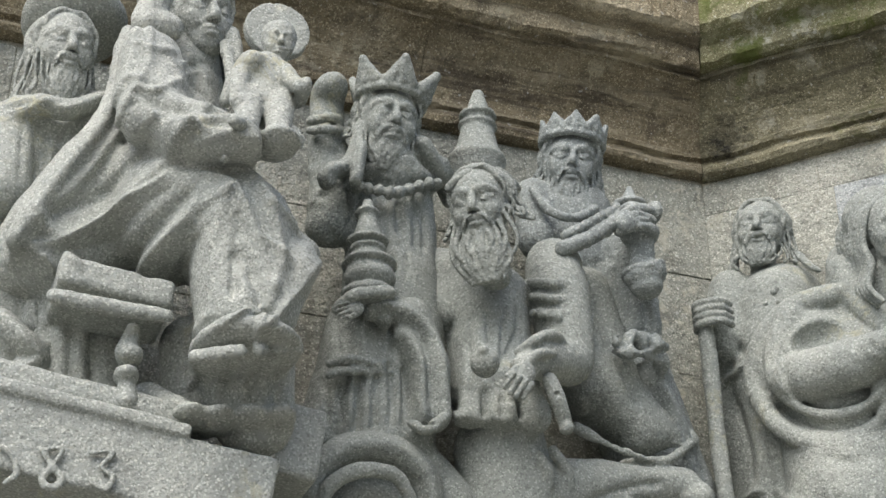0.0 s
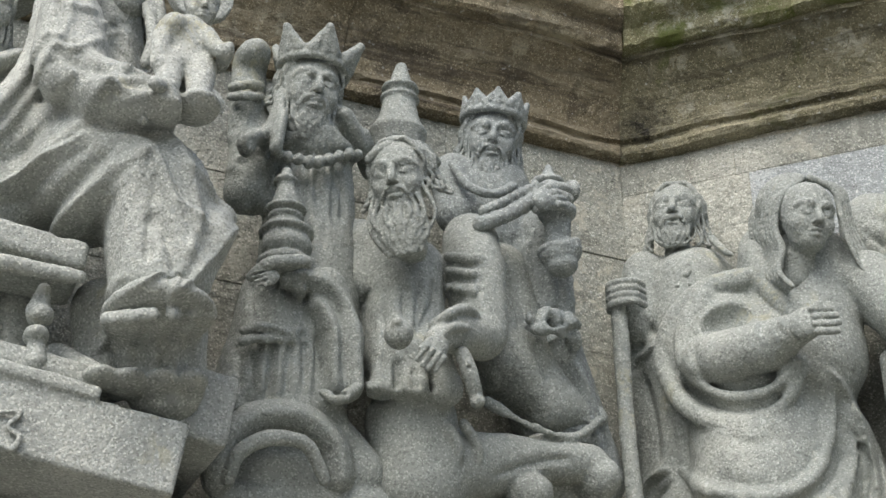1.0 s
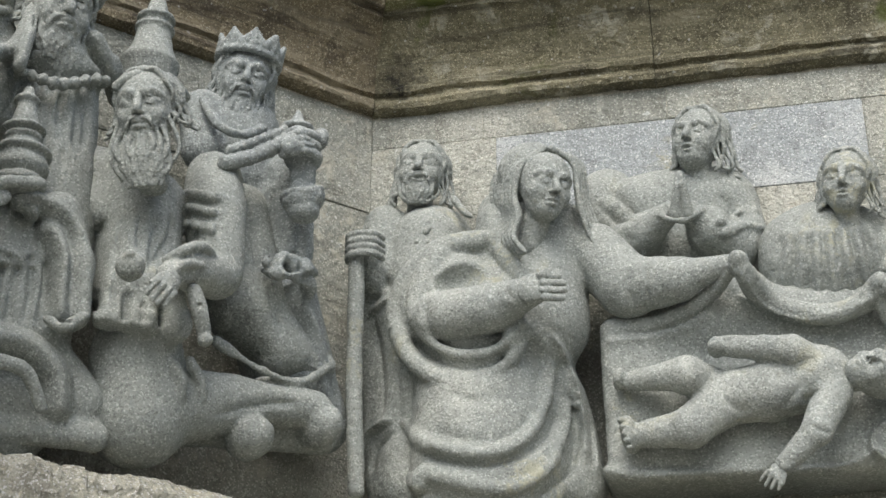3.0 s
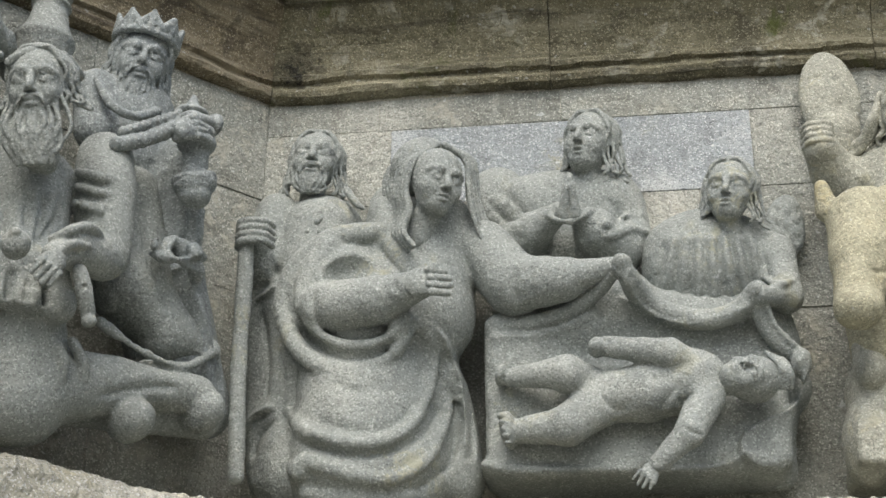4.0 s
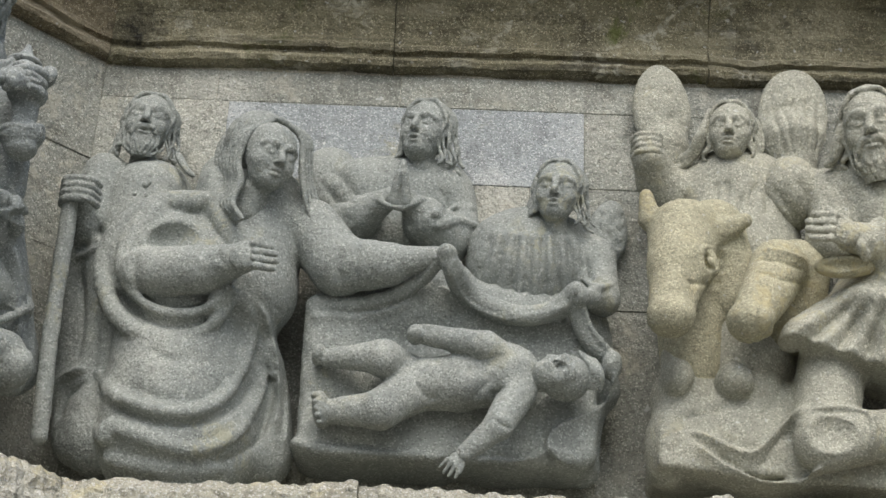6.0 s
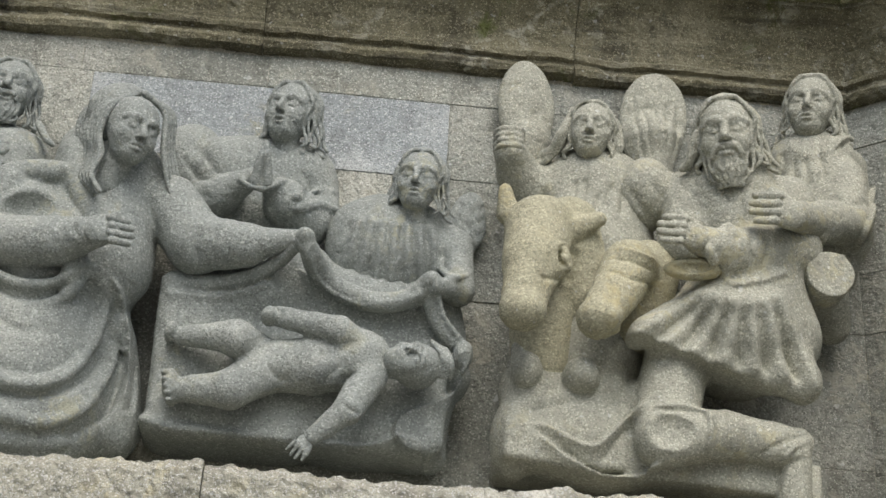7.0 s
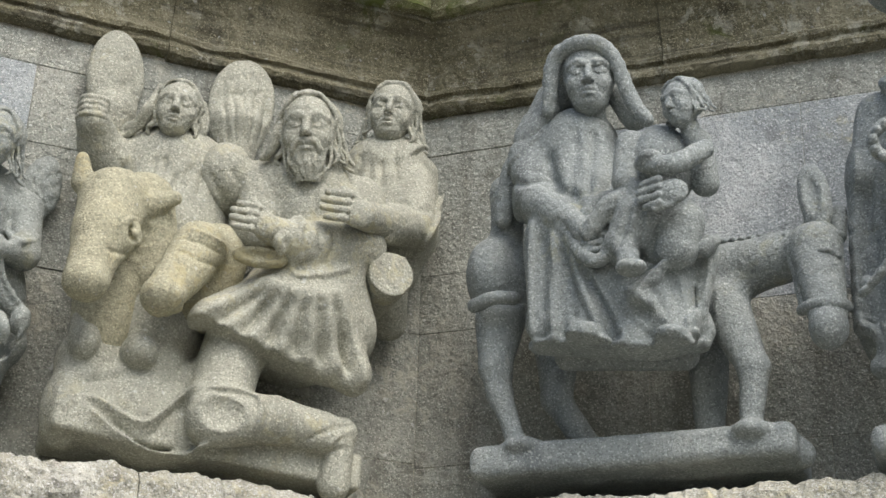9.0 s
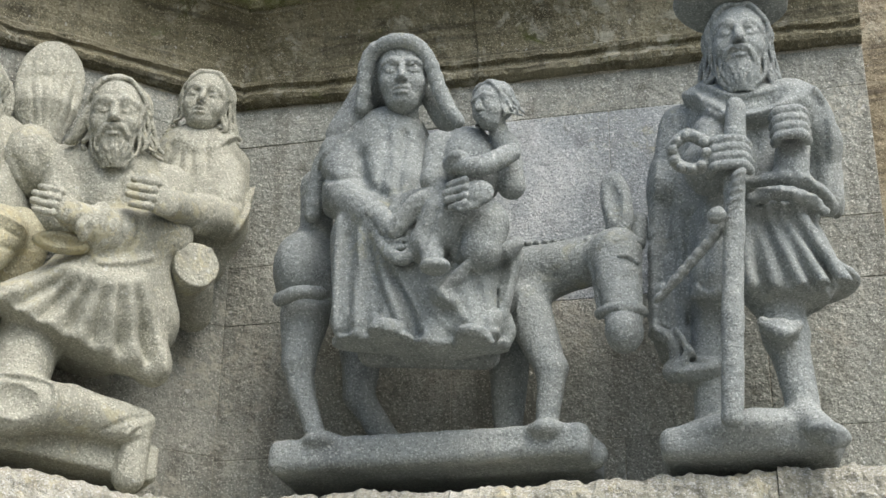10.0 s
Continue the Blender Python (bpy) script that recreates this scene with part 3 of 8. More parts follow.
# ---- the carved figures ----
# grey granite bearded man in a broad round hat
s = Statue('a', -1.428, 0.2, 2.748, h=0.0042)
s.body.cone((-1.492, 0.2, 3.174), (-1.464, 0.18, 2.751), 0.099, 0.116, k=0.02)
s.body.cone((-1.436, 0.22, 3.199), (-1.391, 0.2, 2.841), 0.084, 0.089, k=0.02)
s.head((-1.491, 0.34, 3.309), 0.153, 9, -7, -4, beard=0.45, hair='curly', hair_long=1.0)
c = s.lump(0.0035)
c.egg((-1.485, 0.24, 3.431), (0.099, 0.12, 0.053), 4, k=0.006)
c.egg((-1.487, 0.22, 3.476), (0.072, 0.1, 0.071), k=0.01)
s.body.tube(((-1.591, 0.281, 3.179), (-1.538, 0.321, 3.186), (-1.479, 0.341, 3.17), (-1.411, 0.301, 3.237)), 0.011, 0.011, k=0.016)
s.body.fold(((-1.591, 0.3, 3.166), (-1.538, 0.34, 3.173), (-1.48, 0.36, 3.157), (-1.413, 0.32, 3.224)), 0.009, 0.009)
s.body.tube(((-1.588, 0.291, 3.149), (-1.519, 0.341, 3.172)), 0.008, 0.008, k=0.013)
s.body.fold(((-1.588, 0.31, 3.137), (-1.52, 0.36, 3.159)), 0.006, 0.006)
s.body.fold(((-1.557, 0.36, 3.082), (-1.534, 0.35, 2.891), (-1.517, 0.33, 2.757)), 0.009, -0.008)
s.body.fold(((-1.516, 0.36, 3.092), (-1.493, 0.35, 2.899), (-1.477, 0.33, 2.764)), 0.009, -0.008)
s.body.fold(((-1.483, 0.36, 3.099), (-1.462, 0.35, 2.905), (-1.446, 0.33, 2.769)), 0.009, -0.008)
s.body.fold(((-1.445, 0.36, 3.108), (-1.425, 0.35, 2.913), (-1.41, 0.33, 2.775)), 0.009, -0.008)
s.body.cone((-1.563, 0.26, 3.132), (-1.568, 0.3, 3.001), 0.06, 0.048, k=0.012)
s.body.cone((-1.531, 0.26, 2.831), (-1.486, 0.24, 2.721), 0.057, 0.047, k=0.012)
s.body.tube(((-1.536, 0.321, 2.758), (-1.496, 0.341, 2.714), (-1.464, 0.321, 2.688), (-1.504, 0.321, 2.662)), 0.015, 0.015, k=0.013)
s.body.fold(((-1.536, 0.34, 2.749), (-1.497, 0.36, 2.706), (-1.465, 0.34, 2.68), (-1.505, 0.34, 2.654)), 0.012, 0.012)
s.body.tube(((-1.475, 0.281, 2.885), (-1.482, 0.301, 2.777), (-1.446, 0.281, 2.73)), 0.013, 0.013, k=0.013)
s.body.fold(((-1.476, 0.3, 2.875), (-1.483, 0.32, 2.768), (-1.447, 0.3, 2.721)), 0.011, 0.011)
s.body.crease(((-1.552, 0.316, 3.147), (-1.543, 0.336, 3.031), (-1.542, 0.336, 2.997)), 0.0044, -0.0067)
s.body.crease(((-1.531, 0.304, 3.16), (-1.519, 0.304, 3.056), (-1.518, 0.3, 3.023)), 0.0045, -0.0067)
s.body.crease(((-1.509, 0.312, 3.16), (-1.496, 0.296, 3.065), (-1.495, 0.296, 3.031)), 0.0045, -0.0067)
s.body.crease(((-1.488, 0.336, 3.149), (-1.475, 0.292, 3.072), (-1.474, 0.288, 3.04)), 0.0045, -0.0067)
s.body.crease(((-1.467, 0.332, 3.157), (-1.457, 0.296, 3.074), (-1.457, 0.296, 3.039)), 0.0045, -0.0067)
s.body.crease(((-1.59, 0.308, 3.149), (-1.545, 0.328, 3.159), (-1.492, 0.356, 3.174)), 0.0087, 0.0068, lap=True)
s.body.crease(((-1.593, 0.05, 3.351), (-1.559, 0.32, 3.197), (-1.517, 0.316, 3.222)), 0.0058, -0.0059)
s.finish('statue', LIGHT, 'grey granite bearded man in a broad round hat')

# pale granite seated woman holding a haloed child
s = Statue('a', -1.213, 0.3, 2.614, h=0.0042)
s.body.cone((-1.316, 0.38, 3.272), (-1.3, 0.36, 3.141), 0.087, 0.106, k=0.03)
s.body.cone((-1.292, 0.38, 3.356), (-1.303, 0.38, 3.238), 0.062, 0.081, k=0.02)
s.body.cone((-1.315, 0.34, 3.126), (-1.269, 0.44, 2.938), 0.111, 0.123, k=0.04)
s.body.cone((-1.385, 0.34, 3.028), (-1.447, 0.34, 2.903), 0.108, 0.105, k=0.04)
s.body.cone((-1.473, 0.32, 2.909), (-1.512, 0.3, 2.868), 0.076, 0.066, k=0.03)
s.body.cone((-1.301, 0.44, 2.976), (-1.192, 0.54, 2.881), 0.09, 0.071, k=0.03)
s.body.cone((-1.192, 0.54, 2.876), (-1.169, 0.54, 2.731), 0.073, 0.075, k=0.03)
s.body.cone((-1.211, 0.5, 2.873), (-1.204, 0.52, 2.72), 0.074, 0.062, k=0.03)
s.body.egg((-1.107, 0.52, 2.793), (0.036, 0.08, 0.071), -12, k=0.02)
s.body.slab((-1.177, 0.6, 2.624), (0.106, 0.16, 0.024), 5, 0.004, k=0.004, cut=True)
s.body.cone((-1.16, 0.4, 2.743), (-1.151, 0.42, 2.684), 0.078, 0.077, k=0.02)
s.body.egg((-1.173, 0.54, 2.655), (0.086, 0.11, 0.028), 2, k=0.006)
s.body.tube(((-1.254, 0.56, 2.623), (-1.194, 0.62, 2.615), (-1.102, 0.58, 2.65)), 0.011, 0.011, k=0.005)
s.body.cone((-1.146, 0.44, 2.676), (-1.127, 0.42, 2.599), 0.073, 0.067, k=0.02)
s.body.fold(((-1.182, 0.53, 2.626), (-1.175, 0.51, 2.555)), 0.011, -0.011)
s.body.fold(((-1.147, 0.53, 2.632), (-1.14, 0.51, 2.56)), 0.011, -0.011)
s.body.fold(((-1.111, 0.53, 2.637), (-1.105, 0.51, 2.565)), 0.011, -0.011)
s.body.egg((-1.197, 0.46, 2.567), (0.03, 0.06, 0.017), k=0.01)
s.body.egg((-1.144, 0.46, 2.575), (0.032, 0.06, 0.017), k=0.01)
s.body.egg((-1.099, 0.46, 2.582), (0.029, 0.06, 0.017), k=0.01)
s.body.cone((-1.361, 0.5, 3.189), (-1.351, 0.54, 3.054), 0.053, 0.058, k=0.01)
s.body.cone((-1.35, 0.54, 3.043), (-1.231, 0.64, 2.974), 0.054, 0.038, k=0.008)
s.body.cone((-1.224, 0.6, 3.001), (-1.153, 0.62, 2.985), 0.037, 0.02, k=0.015)
s.body.tube(((-1.399, 0.501, 3.114), (-1.364, 0.551, 3.078), (-1.316, 0.521, 3.127)), 0.008, 0.008, k=0.013)
s.body.fold(((-1.401, 0.52, 3.101), (-1.366, 0.57, 3.064), (-1.318, 0.54, 3.113)), 0.007, 0.007)
s.body.tube(((-1.387, 0.481, 3.196), (-1.373, 0.531, 3.182), (-1.332, 0.501, 3.196)), 0.01, 0.01, k=0.016)
s.body.fold(((-1.389, 0.5, 3.182), (-1.375, 0.55, 3.168), (-1.335, 0.52, 3.182)), 0.008, 0.008)
s.body.tube(((-1.385, 0.521, 3.064), (-1.327, 0.561, 3.007), (-1.24, 0.601, 2.969)), 0.007, 0.007, k=0.013)
s.body.fold(((-1.387, 0.54, 3.051), (-1.33, 0.58, 2.995), (-1.244, 0.62, 2.956)), 0.006, 0.006)
s.body.tube(((-1.362, 0.541, 3.028), (-1.301, 0.581, 2.977), (-1.203, 0.601, 2.966)), 0.007, 0.007, k=0.013)
s.body.fold(((-1.364, 0.56, 3.016), (-1.304, 0.6, 2.964), (-1.207, 0.62, 2.954)), 0.006, 0.006)
s.body.tube(((-1.397, 0.421, 3.298), (-1.411, 0.441, 3.122), (-1.478, 0.441, 2.971), (-1.532, 0.421, 2.853)), 0.016, 0.016, k=0.024)
s.body.fold(((-1.399, 0.44, 3.283), (-1.413, 0.46, 3.109), (-1.479, 0.46, 2.959), (-1.533, 0.44, 2.842)), 0.013, 0.013)
s.body.tube(((-1.374, 0.421, 3.266), (-1.378, 0.441, 3.13), (-1.442, 0.441, 2.978), (-1.509, 0.421, 2.879)), 0.01, 0.01, k=0.016)
s.body.fold(((-1.376, 0.44, 3.252), (-1.38, 0.46, 3.117), (-1.444, 0.46, 2.967), (-1.51, 0.44, 2.868)), 0.008, 0.008)
s.body.fold(((-1.508, 0.4, 2.89), (-1.459, 0.4, 2.857), (-1.359, 0.42, 2.931), (-1.286, 0.44, 3.024)), 0.012, 0.011)
s.body.fold(((-1.501, 0.4, 2.834), (-1.435, 0.4, 2.809), (-1.325, 0.44, 2.83), (-1.236, 0.48, 2.9)), 0.013, 0.011)
s.body.fold(((-1.315, 0.46, 2.981), (-1.253, 0.48, 2.994), (-1.202, 0.5, 2.956), (-1.164, 0.5, 2.882), (-1.14, 0.5, 2.802), (-1.146, 0.5, 2.739)), 0.011, 0.01)
s.body.fold(((-1.159, 0.5, 2.883), (-1.11, 0.48, 2.871), (-1.065, 0.46, 2.847)), 0.01, 0.009)
s.body.fold(((-1.238, 0.5, 2.891), (-1.251, 0.5, 2.802), (-1.244, 0.5, 2.693)), 0.01, 0.009)
s.body.fold(((-1.266, 0.48, 2.862), (-1.267, 0.46, 2.779), (-1.254, 0.44, 2.709)), 0.017, -0.016)
s.body.fold(((-1.214, 0.52, 2.851), (-1.209, 0.52, 2.719)), 0.008, -0.007)
s.body.fold(((-1.206, 0.66, 2.787), (-1.176, 0.66, 2.733), (-1.168, 0.64, 2.678)), 0.011, -0.01)
s.body.fold(((-1.383, 0.46, 3.047), (-1.283, 0.48, 3.01), (-1.172, 0.5, 3.013)), 0.012, -0.012)
s.body.fold(((-1.282, 0.46, 3.225), (-1.273, 0.48, 3.118)), 0.012, -0.011)
s.body.fold(((-1.306, 0.46, 3.207), (-1.231, 0.48, 3.151)), 0.006, -0.005)
s.body.fold(((-1.497, 0.46, 2.891), (-1.416, 0.48, 2.939), (-1.349, 0.48, 3.008)), 0.013, -0.012)
s.body.fold(((-1.451, 0.46, 2.806), (-1.363, 0.5, 2.833), (-1.286, 0.54, 2.899)), 0.013, -0.012)
s.body.fold(((-1.27, 0.46, 2.905), (-1.303, 0.46, 2.855), (-1.341, 0.44, 2.806)), 0.009, 0.008)
s.body.cone((-1.428, 0.3, 2.787), (-1.419, 0.28, 2.663), 0.057, 0.065, k=0.02)
s.body.cone((-1.357, 0.28, 2.766), (-1.356, 0.28, 2.672), 0.057, 0.056, k=0.02)
s.body.fold(((-1.46, 0.38, 2.743), (-1.445, 0.36, 2.625)), 0.009, -0.009)
s.body.fold(((-1.425, 0.38, 2.749), (-1.41, 0.36, 2.63)), 0.009, -0.009)
s.body.fold(((-1.389, 0.38, 2.755), (-1.376, 0.36, 2.635)), 0.009, -0.009)
s.body.fold(((-1.299, 0.38, 2.771), (-1.286, 0.36, 2.649)), 0.009, -0.009)
s.body.cone((-1.297, 0.4, 2.621), (-1.233, 0.46, 2.572), 0.021, 0.018, k=0.015)
s.body.egg((-1.237, 0.46, 2.568), (0.031, 0.05, 0.015), k=0.01)
s.body.cone((-1.222, 0.34, 2.74), (-1.205, 0.34, 2.64), 0.057, 0.056, k=0.02)
s.body.slab((-1.374, 0.42, 2.764), (0.091, 0.08, 0.025), -5, 0.012, k=0.005)
s.body.tube(((-1.467, 0.5, 2.718), (-1.377, 0.5, 2.714), (-1.293, 0.5, 2.714)), 0.012, 0.012, k=0.005)
c = s.lump(0.004)
c.cone((-1.338, 0.46, 2.7), (-1.343, 0.46, 2.665), 0.012, 0.019, k=0.004)
c.egg((-1.341, 0.46, 2.622), (0.019, 0.03, 0.013), k=0.003)
c.cone((-1.339, 0.46, 2.618), (-1.337, 0.46, 2.58), 0.01, 0.019, k=0.004)
c.egg((-1.338, 0.46, 2.656), (0.021, 0.03, 0.017), k=0.004)
s.head((-1.268, 0.48, 3.337), 0.166, 13, -8, -6, hair='long', hair_long=0.9)
c = s.lump(0.0035)
c.egg((-1.301, 0.4, 3.417), (0.089, 0.09, 0.079), k=0.01)
c.tube(((-1.36, 0.5, 3.337), (-1.378, 0.5, 3.269), (-1.339, 0.5, 3.268)), 0.024, 0.024, k=0.01)
c.tube(((-1.223, 0.46, 3.315), (-1.212, 0.48, 3.241), (-1.186, 0.46, 3.224)), 0.014, 0.014, k=0.006)
c.tube(((-1.235, 0.48, 3.272), (-1.223, 0.5, 3.188), (-1.23, 0.5, 3.138)), 0.01, 0.01, k=0.006)
c.fold(((-1.315, 0.52, 3.175), (-1.269, 0.56, 3.1)), 0.007, -0.006)
s.head((-1.167, 0.62, 3.201), 0.084, -4, -12, 0, hair='cap')
c = s.lump(0.0032)
c.drum((-1.154, 0.52, 3.292), 0.058, 0.01, k=0.003)
c.tube(((-1.117, 0.534, 3.269), (-1.099, 0.534, 3.266)), 0.002, 0.002, k=0.002, cut=True)
c.tube(((-1.116, 0.534, 3.284), (-1.097, 0.534, 3.288)), 0.002, 0.002, k=0.002, cut=True)
c.tube(((-1.117, 0.534, 3.299), (-1.1, 0.534, 3.309)), 0.002, 0.002, k=0.002, cut=True)
c.tube(((-1.123, 0.534, 3.311), (-1.107, 0.534, 3.327)), 0.002, 0.002, k=0.002, cut=True)
c.tube(((-1.131, 0.534, 3.321), (-1.119, 0.534, 3.34)), 0.002, 0.002, k=0.002, cut=True)
c.tube(((-1.141, 0.534, 3.325), (-1.134, 0.534, 3.349)), 0.002, 0.002, k=0.002, cut=True)
c.tube(((-1.153, 0.534, 3.327), (-1.152, 0.534, 3.349)), 0.002, 0.002, k=0.002, cut=True)
c.tube(((-1.165, 0.534, 3.324), (-1.169, 0.534, 3.345)), 0.002, 0.002, k=0.002, cut=True)
c.tube(((-1.177, 0.534, 3.316), (-1.185, 0.534, 3.334)), 0.002, 0.002, k=0.002, cut=True)
c.tube(((-1.185, 0.534, 3.305), (-1.199, 0.534, 3.317)), 0.002, 0.002, k=0.002, cut=True)
c.tube(((-1.193, 0.534, 3.291), (-1.208, 0.534, 3.299)), 0.002, 0.002, k=0.002, cut=True)
c.tube(((-1.196, 0.534, 3.277), (-1.214, 0.534, 3.277)), 0.002, 0.002, k=0.002, cut=True)
c.tube(((-1.196, 0.534, 3.262), (-1.214, 0.534, 3.256)), 0.002, 0.002, k=0.002, cut=True)
c.tube(((-1.192, 0.534, 3.249), (-1.208, 0.534, 3.237)), 0.002, 0.002, k=0.002, cut=True)
c.cone((-1.185, 0.6, 3.14), (-1.186, 0.6, 3.071), 0.036, 0.041, k=0.01)
c.egg((-1.214, 0.6, 3.135), (0.026, 0.05, 0.026), k=0.01)
c.cone((-1.161, 0.62, 3.132), (-1.14, 0.66, 3.081), 0.019, 0.013, k=0.008)
c.cone((-1.231, 0.62, 3.109), (-1.236, 0.64, 3.043), 0.017, 0.014, k=0.008)
c.cone((-1.214, 0.62, 3.062), (-1.223, 0.66, 2.984), 0.024, 0.02, k=0.01)
c.cone((-1.162, 0.62, 3.069), (-1.172, 0.66, 2.98), 0.026, 0.018, k=0.01)
c.cone((-1.223, 0.66, 2.984), (-1.249, 0.7, 2.963), 0.014, 0.01, k=0.006)
c.egg((-1.167, 0.64, 2.977), (0.036, 0.05, 0.014), k=0.008)
c.egg((-1.13, 0.64, 3.086), (0.013, 0.04, 0.02), k=0.005)
s.hand((-1.145, 0.64, 2.999), -75, 0.038, thumb=1)
s.hand((-1.14, 0.66, 3.087), -50, 0.024)
s.body.crease(((-1.312, 0.556, 2.948), (-1.35, 0.532, 2.917), (-1.399, 0.46, 2.895), (-1.462, 0.432, 2.85), (-1.51, 0.428, 2.845)), 0.0139, 0.0118, lap=True)
s.body.crease(((-1.493, 0.416, 2.83), (-1.434, 0.428, 2.847), (-1.367, 0.492, 2.883), (-1.301, 0.56, 2.922)), 0.0083, -0.0089)
s.body.crease(((-1.426, 0.5, 2.768), (-1.471, 0.4, 2.813), (-1.508, 0.404, 2.83)), 0.01, 0.0101, lap=True)
s.body.crease(((-1.109, 0.596, 2.791), (-1.164, 0.612, 2.811), (-1.183, 0.612, 2.822), (-1.213, 0.616, 2.886), (-1.239, 0.588, 2.926), (-1.299, 0.564, 2.941)), 0.0129, 0.011, lap=True)
s.body.crease(((-1.211, 0.608, 2.85), (-1.192, 0.608, 2.787), (-1.181, 0.604, 2.722)), 0.007, -0.0089)
s.body.crease(((-1.267, 0.552, 2.859), (-1.292, 0.508, 2.832), (-1.339, 0.5, 2.771)), 0.0082, -0.0104)
s.body.fold(((-1.254, 0.576, 2.859), (-1.275, 0.508, 2.845), (-1.311, 0.42, 2.822)), 0.0093, 0.008)
s.body.crease(((-1.248, 0.584, 2.82), (-1.254, 0.552, 2.755), (-1.25, 0.54, 2.683)), 0.007, -0.0074)
s.body.crease(((-1.217, 0.596, 2.809), (-1.215, 0.592, 2.742), (-1.201, 0.592, 2.69)), 0.0059, -0.0052)
s.body.crease(((-1.255, 0.556, 2.647), (-1.224, 0.628, 2.653), (-1.169, 0.588, 2.693), (-1.163, 0.644, 2.653), (-0.954, 0.05, 3.008)), 0.011, 0.0118, lap=True)
s.body.crease(((-1.151, 0.616, 2.791), (-1.138, 0.612, 2.736), (-1.158, 0.656, 2.662)), 0.0068, -0.0067)
s.body.crease(((-1.377, 0.536, 3.001), (-1.328, 0.584, 2.965), (-1.271, 0.62, 2.95)), 0.0062, -0.0074)
s.body.crease(((-1.404, 0.564, 3.087), (-1.376, 0.588, 3.08), (-1.334, 0.588, 3.082)), 0.0042, -0.0074)
s.body.crease(((-1.405, 0.564, 3.069), (-1.374, 0.592, 3.059), (-1.332, 0.604, 3.053)), 0.0042, -0.0059)
s.body.crease(((-1.232, 0.508, 3.15), (-1.275, 0.452, 3.22), (-1.325, 0.556, 3.153)), 0.0062, 0.0068, lap=True)
s.body.crease(((-1.22, 0.404, 3.242), (-1.278, 0.46, 3.238), (-1.319, 0.532, 3.195)), 0.0055, -0.0059)
s.body.crease(((-1.33, 0.608, 3.037), (-1.299, 0.656, 2.99), (-1.256, 0.668, 2.972)), 0.0051, -0.0052)
s.finish('statue', LIGHT, 'pale granite seated woman holding a haloed child')

# carved granite plinth block with a worn incised date
s = Statue('a', -1.325, 0.3, 2.53, h=0.0045)
s.body.slab((-1.401, 0.35, 2.585), (0.17, 0.12, 0.021), -7, 0.012, k=0.004)
s.body.slab((-1.416, 0.36, 2.552), (0.181, 0.14, 0.012), -7, 0.008, k=0.004)
s.body.slab((-1.398, 0.35, 2.484), (0.297, 0.14, 0.06), -7, 0.008, k=0.004)
s.body.tube(((-1.516, 0.48, 2.513), (-1.394, 0.48, 2.513), (-1.267, 0.48, 2.512)), 0.005, 0.005, k=0.004)
s.body.slab((-1.057, 0.22, 2.574), (0.048, 0.2, 0.063), -7, 0.01, k=0.004)
c = s.lump(0.0026)
c.tube(((-1.509, 0.496, 2.47), (-1.491, 0.496, 2.452), (-1.483, 0.496, 2.43), (-1.498, 0.496, 2.413)), 0.004, 0.004, k=0.003)
c.tube(((-1.453, 0.496, 2.47), (-1.424, 0.496, 2.476), (-1.435, 0.496, 2.448), (-1.447, 0.496, 2.424), (-1.431, 0.496, 2.414), (-1.419, 0.496, 2.429), (-1.435, 0.496, 2.448), (-1.453, 0.496, 2.47)), 0.004, 0.004, k=0.003)
c.tube(((-1.382, 0.496, 2.475), (-1.35, 0.496, 2.481), (-1.365, 0.496, 2.456), (-1.347, 0.496, 2.443), (-1.356, 0.496, 2.423), (-1.377, 0.496, 2.429)), 0.004, 0.004, k=0.003)
s.finish('plinth', LIGHT, 'carved granite plinth block with a worn incised date')

# grey granite crowned king holding a tall ringed cup
s = Statue('a', -0.827, 0.18, 2.548, h=0.0042)
s.body.cone((-0.827, 0.18, 3.209), (-0.816, 0.16, 2.895), 0.084, 0.102, k=0.02)
s.body.cone((-0.827, 0.16, 2.893), (-0.845, 0.15, 2.664), 0.107, 0.114, k=0.02)
s.body.cone((-0.951, 0.18, 3.231), (-0.95, 0.18, 3.127), 0.047, 0.05, k=0.015)
s.body.cone((-0.968, 0.18, 3.402), (-0.963, 0.18, 3.241), 0.034, 0.04, k=0.012)
s.body.tube(((-1.008, 0.21, 3.337), (-0.982, 0.24, 3.332), (-0.949, 0.21, 3.354)), 0.009, 0.009, k=0.004)
s.body.tube(((-1.009, 0.21, 3.314), (-0.983, 0.25, 3.298), (-0.947, 0.21, 3.331)), 0.009, 0.009, k=0.004)
s.body.egg((-0.97, 0.2, 3.423), (0.034, 0.06, 0.032), k=0.01)
at, c = s.head((-0.862, 0.3, 3.325), 0.166, -3, -8, 4, beard=0.3, hair='long', hair_long=0.2)
s.crown(at, c, 0.166, tall=0.24, points=6, spread=0.13, thick=1.7)
s.body.tube(((-0.907, 0.241, 3.339), (-0.936, 0.261, 3.226), (-0.99, 0.281, 3.18), (-0.983, 0.281, 3.16)), 0.011, 0.011, k=0.016)
s.body.fold(((-0.913, 0.26, 3.325), (-0.942, 0.28, 3.213), (-0.995, 0.3, 3.167), (-0.988, 0.3, 3.148)), 0.011, 0.009)
s.body.tube(((-0.922, 0.281, 3.256), (-0.934, 0.301, 3.164)), 0.011, 0.011, k=0.016)
s.body.fold(((-0.927, 0.3, 3.243), (-0.94, 0.32, 3.151)), 0.011, 0.009)
